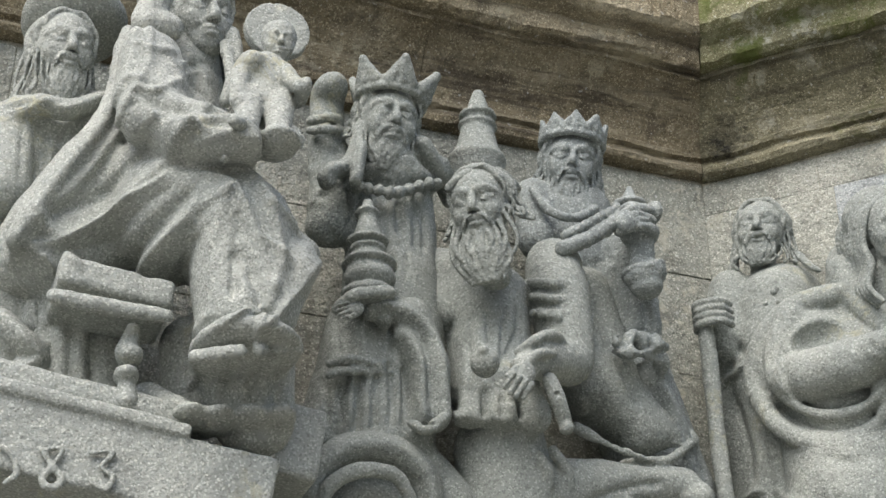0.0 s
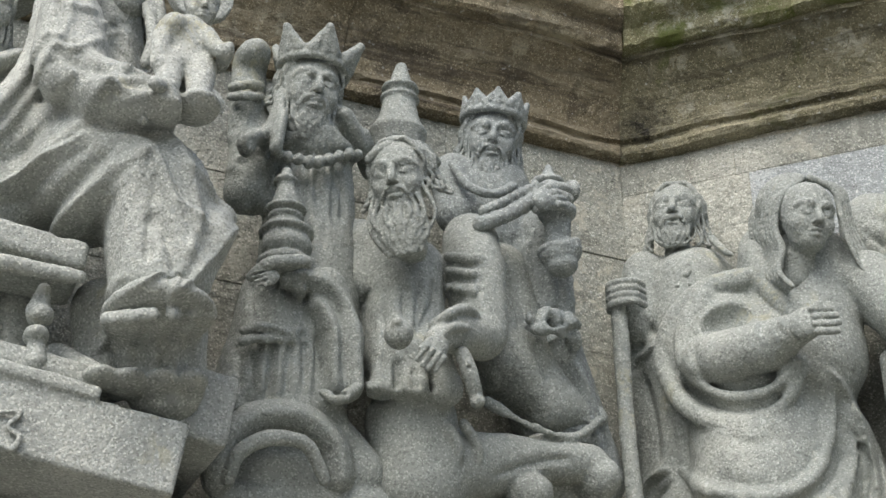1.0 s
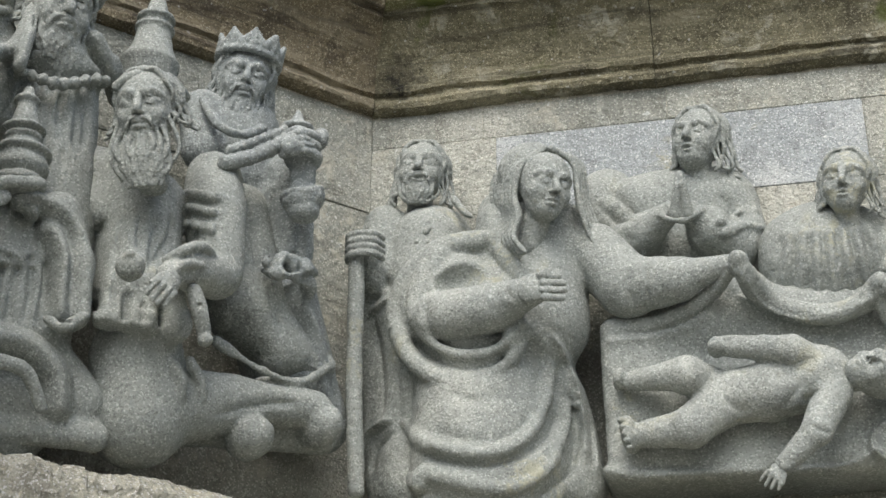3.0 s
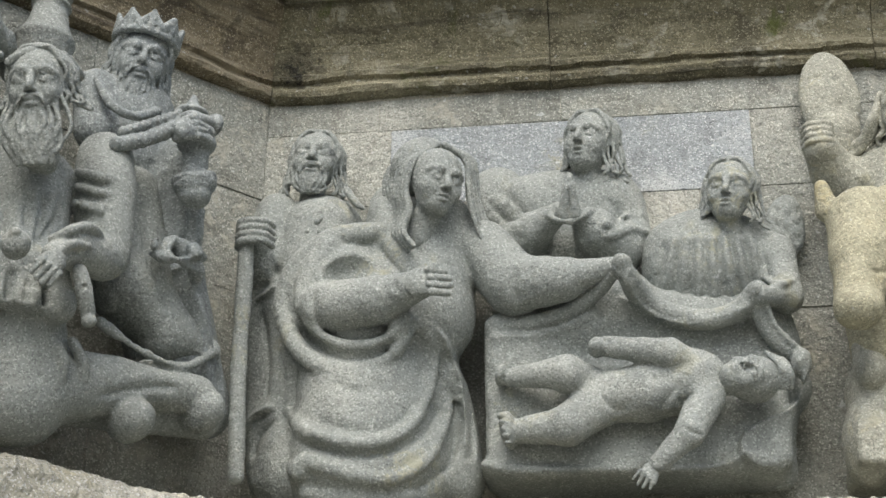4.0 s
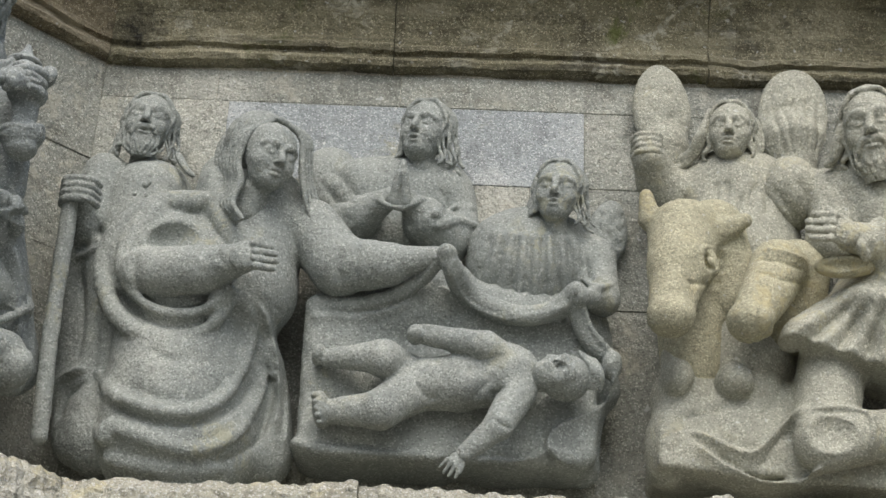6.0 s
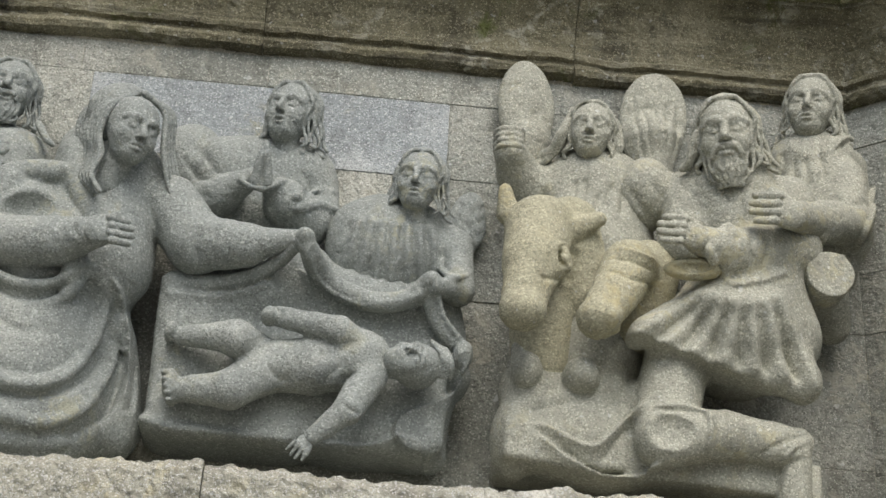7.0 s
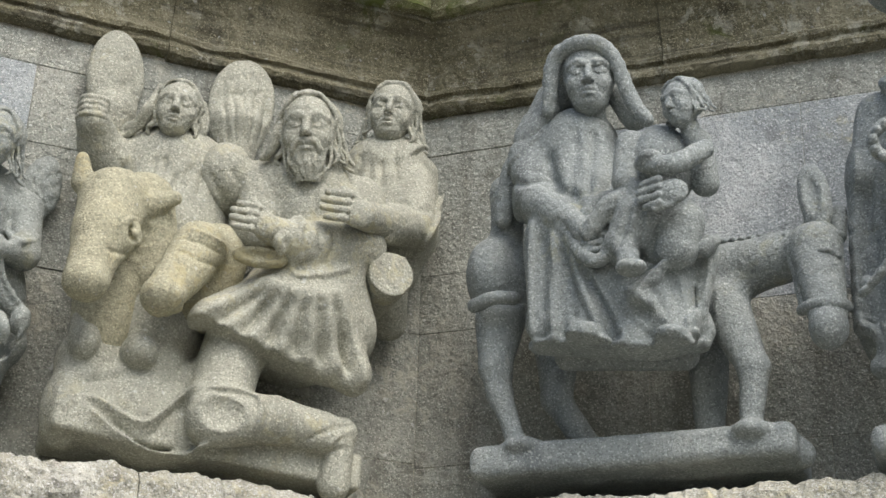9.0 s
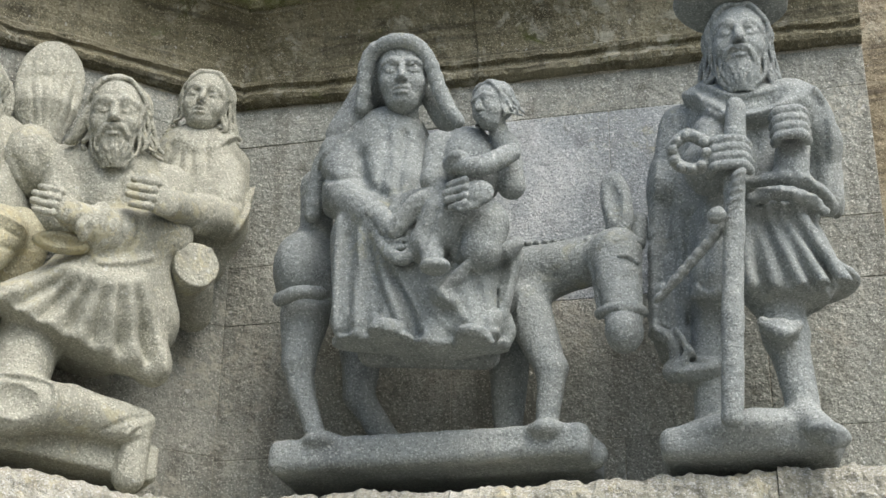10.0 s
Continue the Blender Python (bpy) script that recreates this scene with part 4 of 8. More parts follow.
s.body.tube(((-0.794, 0.261, 3.303), (-0.756, 0.241, 3.272), (-0.736, 0.221, 3.256)), 0.014, 0.014, k=0.013)
s.body.fold(((-0.801, 0.28, 3.29), (-0.762, 0.26, 3.259), (-0.742, 0.24, 3.243)), 0.012, 0.012)
s.body.cone((-0.839, 0.22, 3.296), (-0.84, 0.23, 3.237), 0.045, 0.058, k=0.01)
s.body.egg((-0.838, 0.23, 3.228), (0.082, 0.055, 0.031), 4, k=0.008)
s.body.egg((-0.918, 0.249, 3.177), (0.013, 0.022, 0.013), k=0.005)
s.body.egg((-0.899, 0.261, 3.171), (0.013, 0.022, 0.013), k=0.005)
s.body.egg((-0.88, 0.273, 3.164), (0.013, 0.022, 0.013), k=0.005)
s.body.egg((-0.861, 0.285, 3.158), (0.013, 0.022, 0.013), k=0.005)
s.body.egg((-0.838, 0.283, 3.166), (0.013, 0.022, 0.013), k=0.005)
s.body.egg((-0.811, 0.271, 3.183), (0.013, 0.022, 0.013), k=0.005)
s.body.egg((-0.784, 0.259, 3.201), (0.013, 0.022, 0.013), k=0.005)
s.body.egg((-0.756, 0.247, 3.22), (0.013, 0.022, 0.013), k=0.005)
s.body.fold(((-0.891, 0.28, 3.213), (-0.926, 0.32, 3.11)), 0.006, -0.006)
s.body.fold(((-0.878, 0.28, 3.216), (-0.904, 0.32, 3.115)), 0.006, -0.006)
s.body.fold(((-0.866, 0.28, 3.22), (-0.883, 0.32, 3.121)), 0.006, -0.006)
s.body.fold(((-0.853, 0.28, 3.223), (-0.86, 0.32, 3.126)), 0.006, -0.006)
s.body.fold(((-0.841, 0.28, 3.226), (-0.838, 0.32, 3.132)), 0.006, -0.006)
s.body.fold(((-0.828, 0.28, 3.23), (-0.816, 0.32, 3.138)), 0.006, -0.006)
s.body.fold(((-0.815, 0.28, 3.233), (-0.793, 0.32, 3.143)), 0.006, -0.006)
s.body.tube(((-0.729, 0.201, 3.289), (-0.688, 0.161, 3.255)), 0.018, 0.018, k=0.016)
s.body.fold(((-0.736, 0.22, 3.276), (-0.695, 0.18, 3.243)), 0.011, 0.009)
s.body.fold(((-0.799, 0.24, 3.157), (-0.797, 0.24, 3.056)), 0.01, -0.009)
s.body.fold(((-0.833, 0.24, 3.148), (-0.835, 0.24, 3.097)), 0.01, -0.009)
s.body.fold(((-0.835, 0.26, 3.149), (-0.831, 0.26, 3.062)), 0.008, -0.007)
s.body.fold(((-0.806, 0.26, 3.156), (-0.802, 0.26, 3.069)), 0.008, -0.007)
s.body.fold(((-0.783, 0.26, 3.162), (-0.78, 0.26, 3.074)), 0.008, -0.007)
c = s.lump(0.0032)
c.cone((-0.912, 0.3, 3.114), (-0.91, 0.3, 3.083), 0.01, 0.017, k=0.003)
c.cone((-0.91, 0.3, 3.083), (-0.909, 0.3, 3.035), 0.016, 0.029, k=0.003)
c.egg((-0.912, 0.3, 3.093), (0.023, 0.025, 0.01), k=0.003)
c.egg((-0.909, 0.3, 3.029), (0.04, 0.044, 0.01), k=0.003)
c.egg((-0.908, 0.3, 3.013), (0.035, 0.039, 0.01), k=0.003)
c.cone((-0.907, 0.3, 3.005), (-0.905, 0.3, 2.964), 0.031, 0.045, k=0.004)
c.egg((-0.905, 0.3, 2.982), (0.052, 0.056, 0.013), k=0.003)
c.egg((-0.903, 0.3, 2.952), (0.047, 0.052, 0.025), k=0.004)
c.egg((-0.906, 0.3, 2.919), (0.049, 0.05, 0.018), k=0.003)
c.tube(((-0.973, 0.33, 2.865), (-0.948, 0.36, 2.884), (-0.886, 0.36, 2.901)), 0.01, 0.01, k=0.005)
s.hand((-0.948, 0.35, 2.86), 200, 0.04)
s.body.cone((-0.883, 0.29, 2.897), (-0.823, 0.29, 2.893), 0.027, 0.035, k=0.01)
s.body.cone((-0.819, 0.28, 2.892), (-0.788, 0.28, 2.801), 0.044, 0.043, k=0.01)
s.body.cone((-0.788, 0.28, 2.801), (-0.779, 0.28, 2.713), 0.045, 0.036, k=0.01)
s.body.fold(((-0.882, 0.32, 2.898), (-0.83, 0.34, 2.885), (-0.777, 0.32, 2.831), (-0.755, 0.3, 2.704)), 0.011, 0.01)
s.body.fold(((-0.874, 0.33, 2.874), (-0.819, 0.34, 2.813), (-0.803, 0.32, 2.682)), 0.01, 0.01)
s.body.fold(((-0.869, 0.33, 2.885), (-0.806, 0.34, 2.838), (-0.779, 0.32, 2.686)), 0.009, -0.008)
s.body.fold(((-0.867, 0.33, 2.853), (-0.841, 0.34, 2.787), (-0.825, 0.32, 2.689)), 0.009, -0.008)
s.body.cone((-0.868, 0.18, 2.899), (-0.869, 0.18, 2.715), 0.085, 0.121, k=0.02)
s.body.fold(((-0.958, 0.24, 2.769), (-0.963, 0.24, 2.659)), 0.009, -0.008)
s.body.fold(((-0.932, 0.24, 2.774), (-0.937, 0.24, 2.663)), 0.009, -0.008)
s.body.fold(((-0.909, 0.24, 2.778), (-0.915, 0.24, 2.667)), 0.009, -0.008)
s.body.fold(((-0.881, 0.24, 2.783), (-0.888, 0.24, 2.672)), 0.009, -0.008)
s.body.fold(((-0.853, 0.24, 2.789), (-0.86, 0.24, 2.677)), 0.009, -0.008)
s.body.fold(((-0.826, 0.24, 2.794), (-0.833, 0.24, 2.681)), 0.009, -0.008)
s.body.fold(((-0.964, 0.24, 2.898), (-0.964, 0.24, 2.812)), 0.007, -0.007)
s.body.fold(((-0.937, 0.24, 2.904), (-0.938, 0.24, 2.817)), 0.008, -0.007)
s.body.fold(((-0.889, 0.24, 2.914), (-0.89, 0.24, 2.827)), 0.008, -0.007)
s.body.fold(((-0.856, 0.24, 2.921), (-0.858, 0.24, 2.833)), 0.008, -0.007)
s.body.tube(((-0.824, 0.31, 2.677), (-0.805, 0.34, 2.657), (-0.758, 0.31, 2.701)), 0.009, 0.009, k=0.006)
s.body.egg((-0.806, 0.35, 2.668), (0.02, 0.02, 0.007), k=0.004, cut=True)
s.body.tube(((-0.968, 0.28, 2.783), (-0.94, 0.29, 2.792), (-0.888, 0.29, 2.788), (-0.859, 0.28, 2.81)), 0.009, 0.009, k=0.006)
s.body.tube(((-0.966, 0.28, 2.761), (-0.929, 0.29, 2.769), (-0.857, 0.28, 2.782)), 0.009, 0.009, k=0.006)
s.body.fold(((-0.942, 0.27, 2.753), (-0.945, 0.27, 2.666)), 0.007, -0.007)
s.body.fold(((-0.911, 0.27, 2.759), (-0.914, 0.27, 2.672)), 0.007, -0.007)
s.body.fold(((-0.88, 0.27, 2.765), (-0.883, 0.27, 2.677)), 0.007, -0.007)
s.body.fold(((-0.848, 0.27, 2.771), (-0.852, 0.27, 2.683)), 0.007, -0.007)
s.body.fold(((-0.973, 0.26, 2.864), (-0.971, 0.26, 2.797)), 0.007, -0.007)
s.body.fold(((-0.925, 0.26, 2.874), (-0.924, 0.26, 2.806)), 0.007, -0.007)
s.body.fold(((-0.877, 0.26, 2.884), (-0.877, 0.26, 2.815)), 0.008, -0.007)
s.body.tube(((-0.987, 0.221, 2.657), (-0.977, 0.231, 2.687), (-0.955, 0.231, 2.659)), 0.01, 0.01, k=0.013)
s.body.fold(((-0.992, 0.24, 2.649), (-0.982, 0.25, 2.678), (-0.96, 0.25, 2.65)), 0.008, 0.008)
s.body.tube(((-0.988, 0.261, 2.508), (-0.988, 0.281, 2.562), (-0.949, 0.291, 2.61), (-0.9, 0.291, 2.629), (-0.84, 0.281, 2.629), (-0.788, 0.271, 2.597), (-0.771, 0.261, 2.54)), 0.023, 0.023, k=0.013)
s.body.fold(((-0.992, 0.28, 2.501), (-0.993, 0.3, 2.554), (-0.955, 0.31, 2.602), (-0.906, 0.31, 2.621), (-0.846, 0.3, 2.621), (-0.794, 0.29, 2.589), (-0.778, 0.28, 2.533)), 0.018, 0.014)
s.body.tube(((-0.979, 0.3, 2.496), (-0.973, 0.32, 2.535), (-0.938, 0.33, 2.562), (-0.899, 0.33, 2.573), (-0.85, 0.32, 2.569), (-0.811, 0.3, 2.521)), 0.012, 0.012, k=0.005)
s.body.egg((-0.859, 0.18, 2.554), (0.115, 0.09, 0.119), k=0.01)
s.body.cone((-0.967, 0.24, 2.488), (-0.69, 0.24, 2.511), 0.026, 0.026, k=0.01)
s.body.cone((-0.961, 0.2, 2.532), (-0.742, 0.2, 2.555), 0.038, 0.04, k=0.01)
s.body.cone((-0.819, 0.2, 2.69), (-0.72, 0.22, 2.574), 0.04, 0.05, k=0.02)
s.body.crease(((-0.954, 0.236, 2.771), (-0.953, 0.248, 2.674)), 0.0068, -0.0089)
s.body.crease(((-0.936, 0.256, 2.766), (-0.938, 0.264, 2.713), (-0.931, 0.26, 2.667)), 0.0068, -0.0089)
s.body.crease(((-0.917, 0.272, 2.76), (-0.909, 0.272, 2.672)), 0.0068, -0.0089)
s.body.crease(((-0.896, 0.288, 2.755), (-0.884, 0.28, 2.684)), 0.0068, -0.0089)
s.body.crease(((-0.87, 0.288, 2.768), (-0.87, 0.288, 2.672)), 0.0068, -0.0089)
s.body.crease(((-0.858, 0.3, 2.88), (-0.831, 0.284, 2.802), (-0.826, 0.324, 2.677)), 0.0068, -0.0089)
s.body.crease(((-0.833, 0.328, 2.884), (-0.801, 0.312, 2.829), (-0.785, 0.304, 2.703)), 0.0069, -0.0089)
s.body.crease(((-0.875, 0.288, 2.871), (-0.86, 0.284, 2.797), (-0.849, 0.284, 2.688)), 0.0069, -0.0089)
s.body.crease(((-0.855, 0.252, 3.146), (-0.856, 0.256, 3.071), (-0.845, 0.256, 2.987)), 0.0073, -0.0089)
s.body.crease(((-0.825, 0.256, 3.151), (-0.819, 0.26, 3.065), (-0.819, 0.26, 2.979)), 0.0073, -0.0089)
s.body.crease(((-0.79, 0.248, 3.164), (-0.781, 0.244, 3.095), (-0.788, 0.256, 3.025)), 0.0074, -0.0089)
s.body.crease(((-0.965, 0.216, 3.104), (-0.941, 0.196, 3.083), (-0.908, 0.2, 3.076)), 0.0075, -0.0089)
s.body.crease(((-0.986, 0.208, 3.284), (-1.003, 0.312, 3.152), (-0.975, 0.224, 3.16)), 0.0075, -0.0089)
s.body.crease(((-0.888, 0.24, 3.209), (-0.893, 0.224, 3.174)), 0.005, -0.0059)
s.body.crease(((-0.874, 0.252, 3.206), (-0.875, 0.24, 3.17)), 0.005, -0.0059)
s.body.crease(((-0.856, 0.264, 3.203), (-0.86, 0.276, 3.153)), 0.005, -0.0059)
s.body.crease(((-0.836, 0.268, 3.206), (-0.831, 0.272, 3.162)), 0.005, -0.0059)
s.body.crease(((-0.816, 0.272, 3.209), (-0.798, 0.252, 3.182)), 0.0051, -0.0059)
s.body.crease(((-0.796, 0.268, 3.216), (-0.772, 0.244, 3.193)), 0.0051, -0.0059)
s.body.crease(((-0.96, 0.288, 2.781), (-0.932, 0.296, 2.788), (-0.884, 0.296, 2.786)), 0.0066, 0.0076, lap=True)
s.body.tube(((-0.793, 0.28, 3.292), (-0.763, 0.26, 3.266), (-0.737, 0.24, 3.251)), 0.0124, 0.0101, k=0.008)
s.body.egg((-0.924, 0.276, 3.165), (0.0107, 0.014, 0.0129), None, k=0.004)
s.body.egg((-0.905, 0.28, 3.161), (0.0108, 0.014, 0.0129), None, k=0.004)
s.body.egg((-0.886, 0.284, 3.158), (0.0108, 0.014, 0.0129), None, k=0.004)
s.body.egg((-0.866, 0.288, 3.154), (0.0108, 0.014, 0.0129), None, k=0.004)
s.body.egg((-0.846, 0.288, 3.159), (0.0108, 0.014, 0.013), None, k=0.004)
s.body.egg((-0.825, 0.284, 3.173), (0.0109, 0.014, 0.013), None, k=0.004)
s.body.egg((-0.803, 0.28, 3.188), (0.0109, 0.014, 0.0131), None, k=0.004)
s.body.egg((-0.781, 0.276, 3.202), (0.011, 0.014, 0.0132), None, k=0.004)
s.finish('statue', GREY, 'grey granite crowned king holding a tall ringed cup', group='magi')

# grey granite kneeling bearded king in gathered sleeves holding an orb
s = Statue('a', -0.573, 0.3, 2.525, h=0.004)
c = s.lump(0.0034)
c.cone((-0.629, 0.16, 3.525), (-0.631, 0.16, 3.461), 0.012, 0.031, k=0.004)
c.egg((-0.631, 0.16, 3.468), (0.041, 0.04, 0.012), k=0.003)
c.egg((-0.632, 0.16, 3.442), (0.043, 0.042, 0.012), k=0.003)
c.cone((-0.633, 0.16, 3.431), (-0.633, 0.16, 3.36), 0.036, 0.05, k=0.004)
c.egg((-0.635, 0.16, 3.352), (0.061, 0.06, 0.02), k=0.004)
c.cone((-0.635, 0.16, 3.345), (-0.63, 0.14, 3.282), 0.057, 0.059, k=0.01)
s.body.cone((-0.64, 0.23, 2.984), (-0.653, 0.25, 2.887), 0.079, 0.0769, k=0.02)
s.body.cone((-0.653, 0.25, 2.887), (-0.656, 0.27, 2.784), 0.0772, 0.0834, k=0.02)
s.body.egg((-0.724, 0.17, 3.058), (0.049, 0.07, 0.0557), None, k=0.015)
s.body.cone((-0.698, 0.2, 3.048), (-0.719, 0.2, 2.969), 0.0479, 0.0479, k=0.02)
s.body.cone((-0.506, 0.24, 3.09), (-0.516, 0.28, 2.999), 0.0549, 0.0615, k=0.015)
s.body.cone((-0.518, 0.29, 2.969), (-0.517, 0.31, 2.852), 0.0573, 0.051, k=0.012)
s.body.cone((-0.526, 0.33, 2.829), (-0.617, 0.4, 2.793), 0.0424, 0.0364, k=0.012)
s.body.cone((-0.617, 0.4, 2.793), (-0.667, 0.44, 2.749), 0.0315, 0.0236, k=0.008)
s.body.tube(((-0.582, 0.3, 3.006), (-0.551, 0.345, 2.986), (-0.466, 0.3, 3.017)), 0.0077, 0.0077, k=0.006)
s.body.tube(((-0.581, 0.3, 2.975), (-0.552, 0.345, 2.954), (-0.467, 0.3, 2.984)), 0.0077, 0.0077, k=0.006)
s.body.tube(((-0.579, 0.3, 2.942), (-0.552, 0.345, 2.922), (-0.468, 0.3, 2.951)), 0.0076, 0.0076, k=0.006)
s.body.egg((-0.594, 0.327, 2.926), (0.0085, 0.012, 0.0085), None, k=0.003)
s.body.egg((-0.579, 0.333, 2.922), (0.0085, 0.012, 0.0085), None, k=0.003)
s.body.egg((-0.564, 0.339, 2.918), (0.0085, 0.012, 0.0085), None, k=0.003)
s.body.egg((-0.55, 0.345, 2.913), (0.0085, 0.012, 0.0085), None, k=0.003)
s.body.egg((-0.529, 0.339, 2.92), (0.0085, 0.012, 0.0085), None, k=0.003)
s.body.egg((-0.509, 0.333, 2.926), (0.0086, 0.012, 0.0086), None, k=0.003)
s.body.egg((-0.488, 0.327, 2.932), (0.0086, 0.012, 0.0086), None, k=0.003)
s.body.tube(((-0.664, 0.42, 2.791), (-0.646, 0.44, 2.808), (-0.598, 0.42, 2.835), (-0.561, 0.38, 2.847)), 0.0093, 0.0093, k=0.006)
s.body.tube(((-0.663, 0.45, 2.753), (-0.644, 0.46, 2.772), (-0.6, 0.43, 2.794)), 0.007, 0.007, k=0.005)
s.body.cone((-0.688, 0.28, 2.774), (-0.711, 0.3, 2.717), 0.0385, 0.0345, k=0.014)
s.body.cone((-0.653, 0.29, 2.777), (-0.662, 0.32, 2.716), 0.0406, 0.0365, k=0.014)
s.body.cone((-0.608, 0.29, 2.779), (-0.598, 0.32, 2.72), 0.0389, 0.0348, k=0.014)
s.body.slab((-0.663, 0.33, 2.651), (0.1099, 0.2, 0.038), -5, 0.003, k=0.004, cut=True)
s.body.crease(((-0.716, 0.272, 2.947), (-0.729, 0.296, 2.817), (-0.735, 0.304, 2.696)), 0.0069, -0.0175)
s.body.crease(((-0.7, 0.3, 2.935), (-0.709, 0.316, 2.846), (-0.714, 0.316, 2.695)), 0.0069, -0.0175)
s.body.crease(((-0.678, 0.316, 2.928), (-0.68, 0.328, 2.869), (-0.678, 0.34, 2.83)), 0.0071, -0.0175)
s.body.crease(((-0.648, 0.32, 2.936), (-0.655, 0.332, 2.873), (-0.663, 0.348, 2.804)), 0.0071, -0.0175)
s.body.crease(((-0.616, 0.308, 2.951), (-0.62, 0.324, 2.895), (-0.668, 0.432, 2.796)), 0.0069, -0.0175)
s.body.crease(((-0.695, 0.336, 2.761), (-0.691, 0.324, 2.696)), 0.0069, -0.0175)
s.body.crease(((-0.669, 0.348, 2.741), (-0.665, 0.344, 2.693)), 0.0069, -0.0175)
s.body.crease(((-0.633, 0.34, 2.748), (-0.622, 0.336, 2.701)), 0.007, -0.0175)
s.body.cone((-0.62, 0.22, 2.684), (-0.607, 0.22, 2.567), 0.0861, 0.0902, k=0.012)
s.body.cone((-0.581, 0.23, 2.595), (-0.343, 0.22, 2.66), 0.0754, 0.0474, k=0.012)
s.body.cone((-0.343, 0.22, 2.66), (-0.251, 0.22, 2.663), 0.0458, 0.0392, k=0.012)
s.body.egg((-0.23, 0.22, 2.631), (0.0369, 0.06, 0.0435), None, k=0.012)
s.body.egg((-0.391, 0.24, 2.57), (0.0419, 0.06, 0.0419), None, k=0.01)
s.body.cone((-0.691, 0.16, 2.566), (-0.189, 0.15, 2.637), 0.0334, 0.0334, k=0.02)
s.body.cone((-0.421, 0.18, 3.054), (-0.394, 0.18, 2.87), 0.0695, 0.0807, k=0.02)
s.body.cone((-0.394, 0.18, 2.87), (-0.305, 0.18, 2.789), 0.0782, 0.0581, k=0.02)
s.body.cone((-0.305, 0.18, 2.789), (-0.216, 0.19, 2.773), 0.0539, 0.0292, k=0.015)
s.body.tube(((-0.478, 0.25, 2.742), (-0.404, 0.26, 2.704), (-0.302, 0.25, 2.699), (-0.207, 0.21, 2.767)), 0.0101, 0.0078, k=0.008)
s.body.crease(((-0.456, 0.248, 2.72), (-0.39, 0.256, 2.69), (-0.306, 0.256, 2.683)), 0.0074, -0.0162)
s.body.crease(((-0.42, 0.248, 3.035), (-0.402, 0.256, 2.91), (-0.324, 0.24, 2.798)), 0.0114, -0.0135)
s.body.crease(((-0.445, 0.228, 2.829), (-0.404, 0.204, 2.786), (-0.335, 0.212, 2.753)), 0.0101, -0.0135)
s.body.tube(((-0.584, 0.3, 2.657), (-0.564, 0.31, 2.618), (-0.568, 0.29, 2.573)), 0.0081, 0.0081, k=0.008)
s.body.tube(((-0.55, 0.3, 2.668), (-0.522, 0.3, 2.628), (-0.521, 0.28, 2.592)), 0.0082, 0.0082, k=0.008)
s.body.crease(((-0.485, 0.28, 2.585), (-0.374, 0.268, 2.635), (-0.298, 0.26, 2.653)), 0.0074, -0.0121)
c = s.lump(0.003)
c.tube(((-0.606, 0.42, 2.747), (-0.591, 0.42, 2.707), (-0.568, 0.4, 2.668)), 0.0129, 0.0109, k=0.004)
c.egg((-0.572, 0.41, 2.664), (0.0129, 0.015, 0.0119), None, k=0.003)
c.egg((-0.598, 0.435, 2.716), (0.0059, 0.01, 0.0059), None, k=0.002, cut=True)
c.egg((-0.735, 0.44, 2.75), (0.0253, 0.032, 0.0263), None, k=0.003)
c.egg((-0.747, 0.46, 2.76), (0.0107, 0.016, 0.0107), None, k=0.003)
s.hand((-0.674, 0.46, 2.725), -118, 0.0583, thumb=-1)
s.head((-0.743, 0.42, 3.082), 0.156, -40, -8, -4, beard=1.1, beard_wide=1.45, hair='curly', hair_long=0.14)
c = s.lump(0.0034)
c.tube(((-0.776, 0.38, 3.131), (-0.748, 0.41, 3.151), (-0.683, 0.39, 3.179), (-0.624, 0.34, 3.185)), 0.009, 0.009, k=0.006)
s.finish('statue', GREY, 'grey granite kneeling bearded king in gathered sleeves holding an orb', group='magi')

# grey granite crowned king with a beaded chain and lidded cup
s = Statue('a', -0.309, 0.14, 2.637, h=0.0042)
s.body.cone((-0.422, 0.14, 3.263), (-0.369, 0.13, 3.05), 0.096, 0.094, k=0.025)
s.body.cone((-0.356, 0.13, 3.052), (-0.256, 0.12, 2.771), 0.1, 0.091, k=0.025)
s.body.cone((-0.308, 0.13, 2.907), (-0.159, 0.1, 2.684), 0.092, 0.057, k=0.02)
at, c = s.head((-0.452, 0.24, 3.353), 0.16, -19, -10, 6, beard=0.5, hair='curly', hair_long=0.55)
s.crown(at, c, 0.16, tall=0.17, points=9, spread=0.03, thick=1.2)
s.body.tube(((-0.537, 0.22, 3.273), (-0.512, 0.25, 3.208), (-0.467, 0.26, 3.194), (-0.405, 0.24, 3.24)), 0.009, 0.009, k=0.006)
s.body.cone((-0.51, 0.16, 3.286), (-0.506, 0.18, 3.181), 0.047, 0.046, k=0.015)
c = s.lump(0.0032)
c.egg((-0.519, 0.31, 3.088), (0.013, 0.018, 0.017), k=0.001)
c.egg((-0.507, 0.313, 3.093), (0.013, 0.018, 0.017), k=0.001)
c.egg((-0.495, 0.317, 3.097), (0.013, 0.018, 0.017), k=0.001)
c.egg((-0.483, 0.32, 3.103), (0.013, 0.018, 0.017), k=0.001)
c.egg((-0.47, 0.323, 3.11), (0.013, 0.018, 0.017), k=0.001)
c.egg((-0.458, 0.327, 3.118), (0.013, 0.018, 0.017), k=0.001)
c.egg((-0.446, 0.33, 3.127), (0.013, 0.018, 0.017), k=0.001)
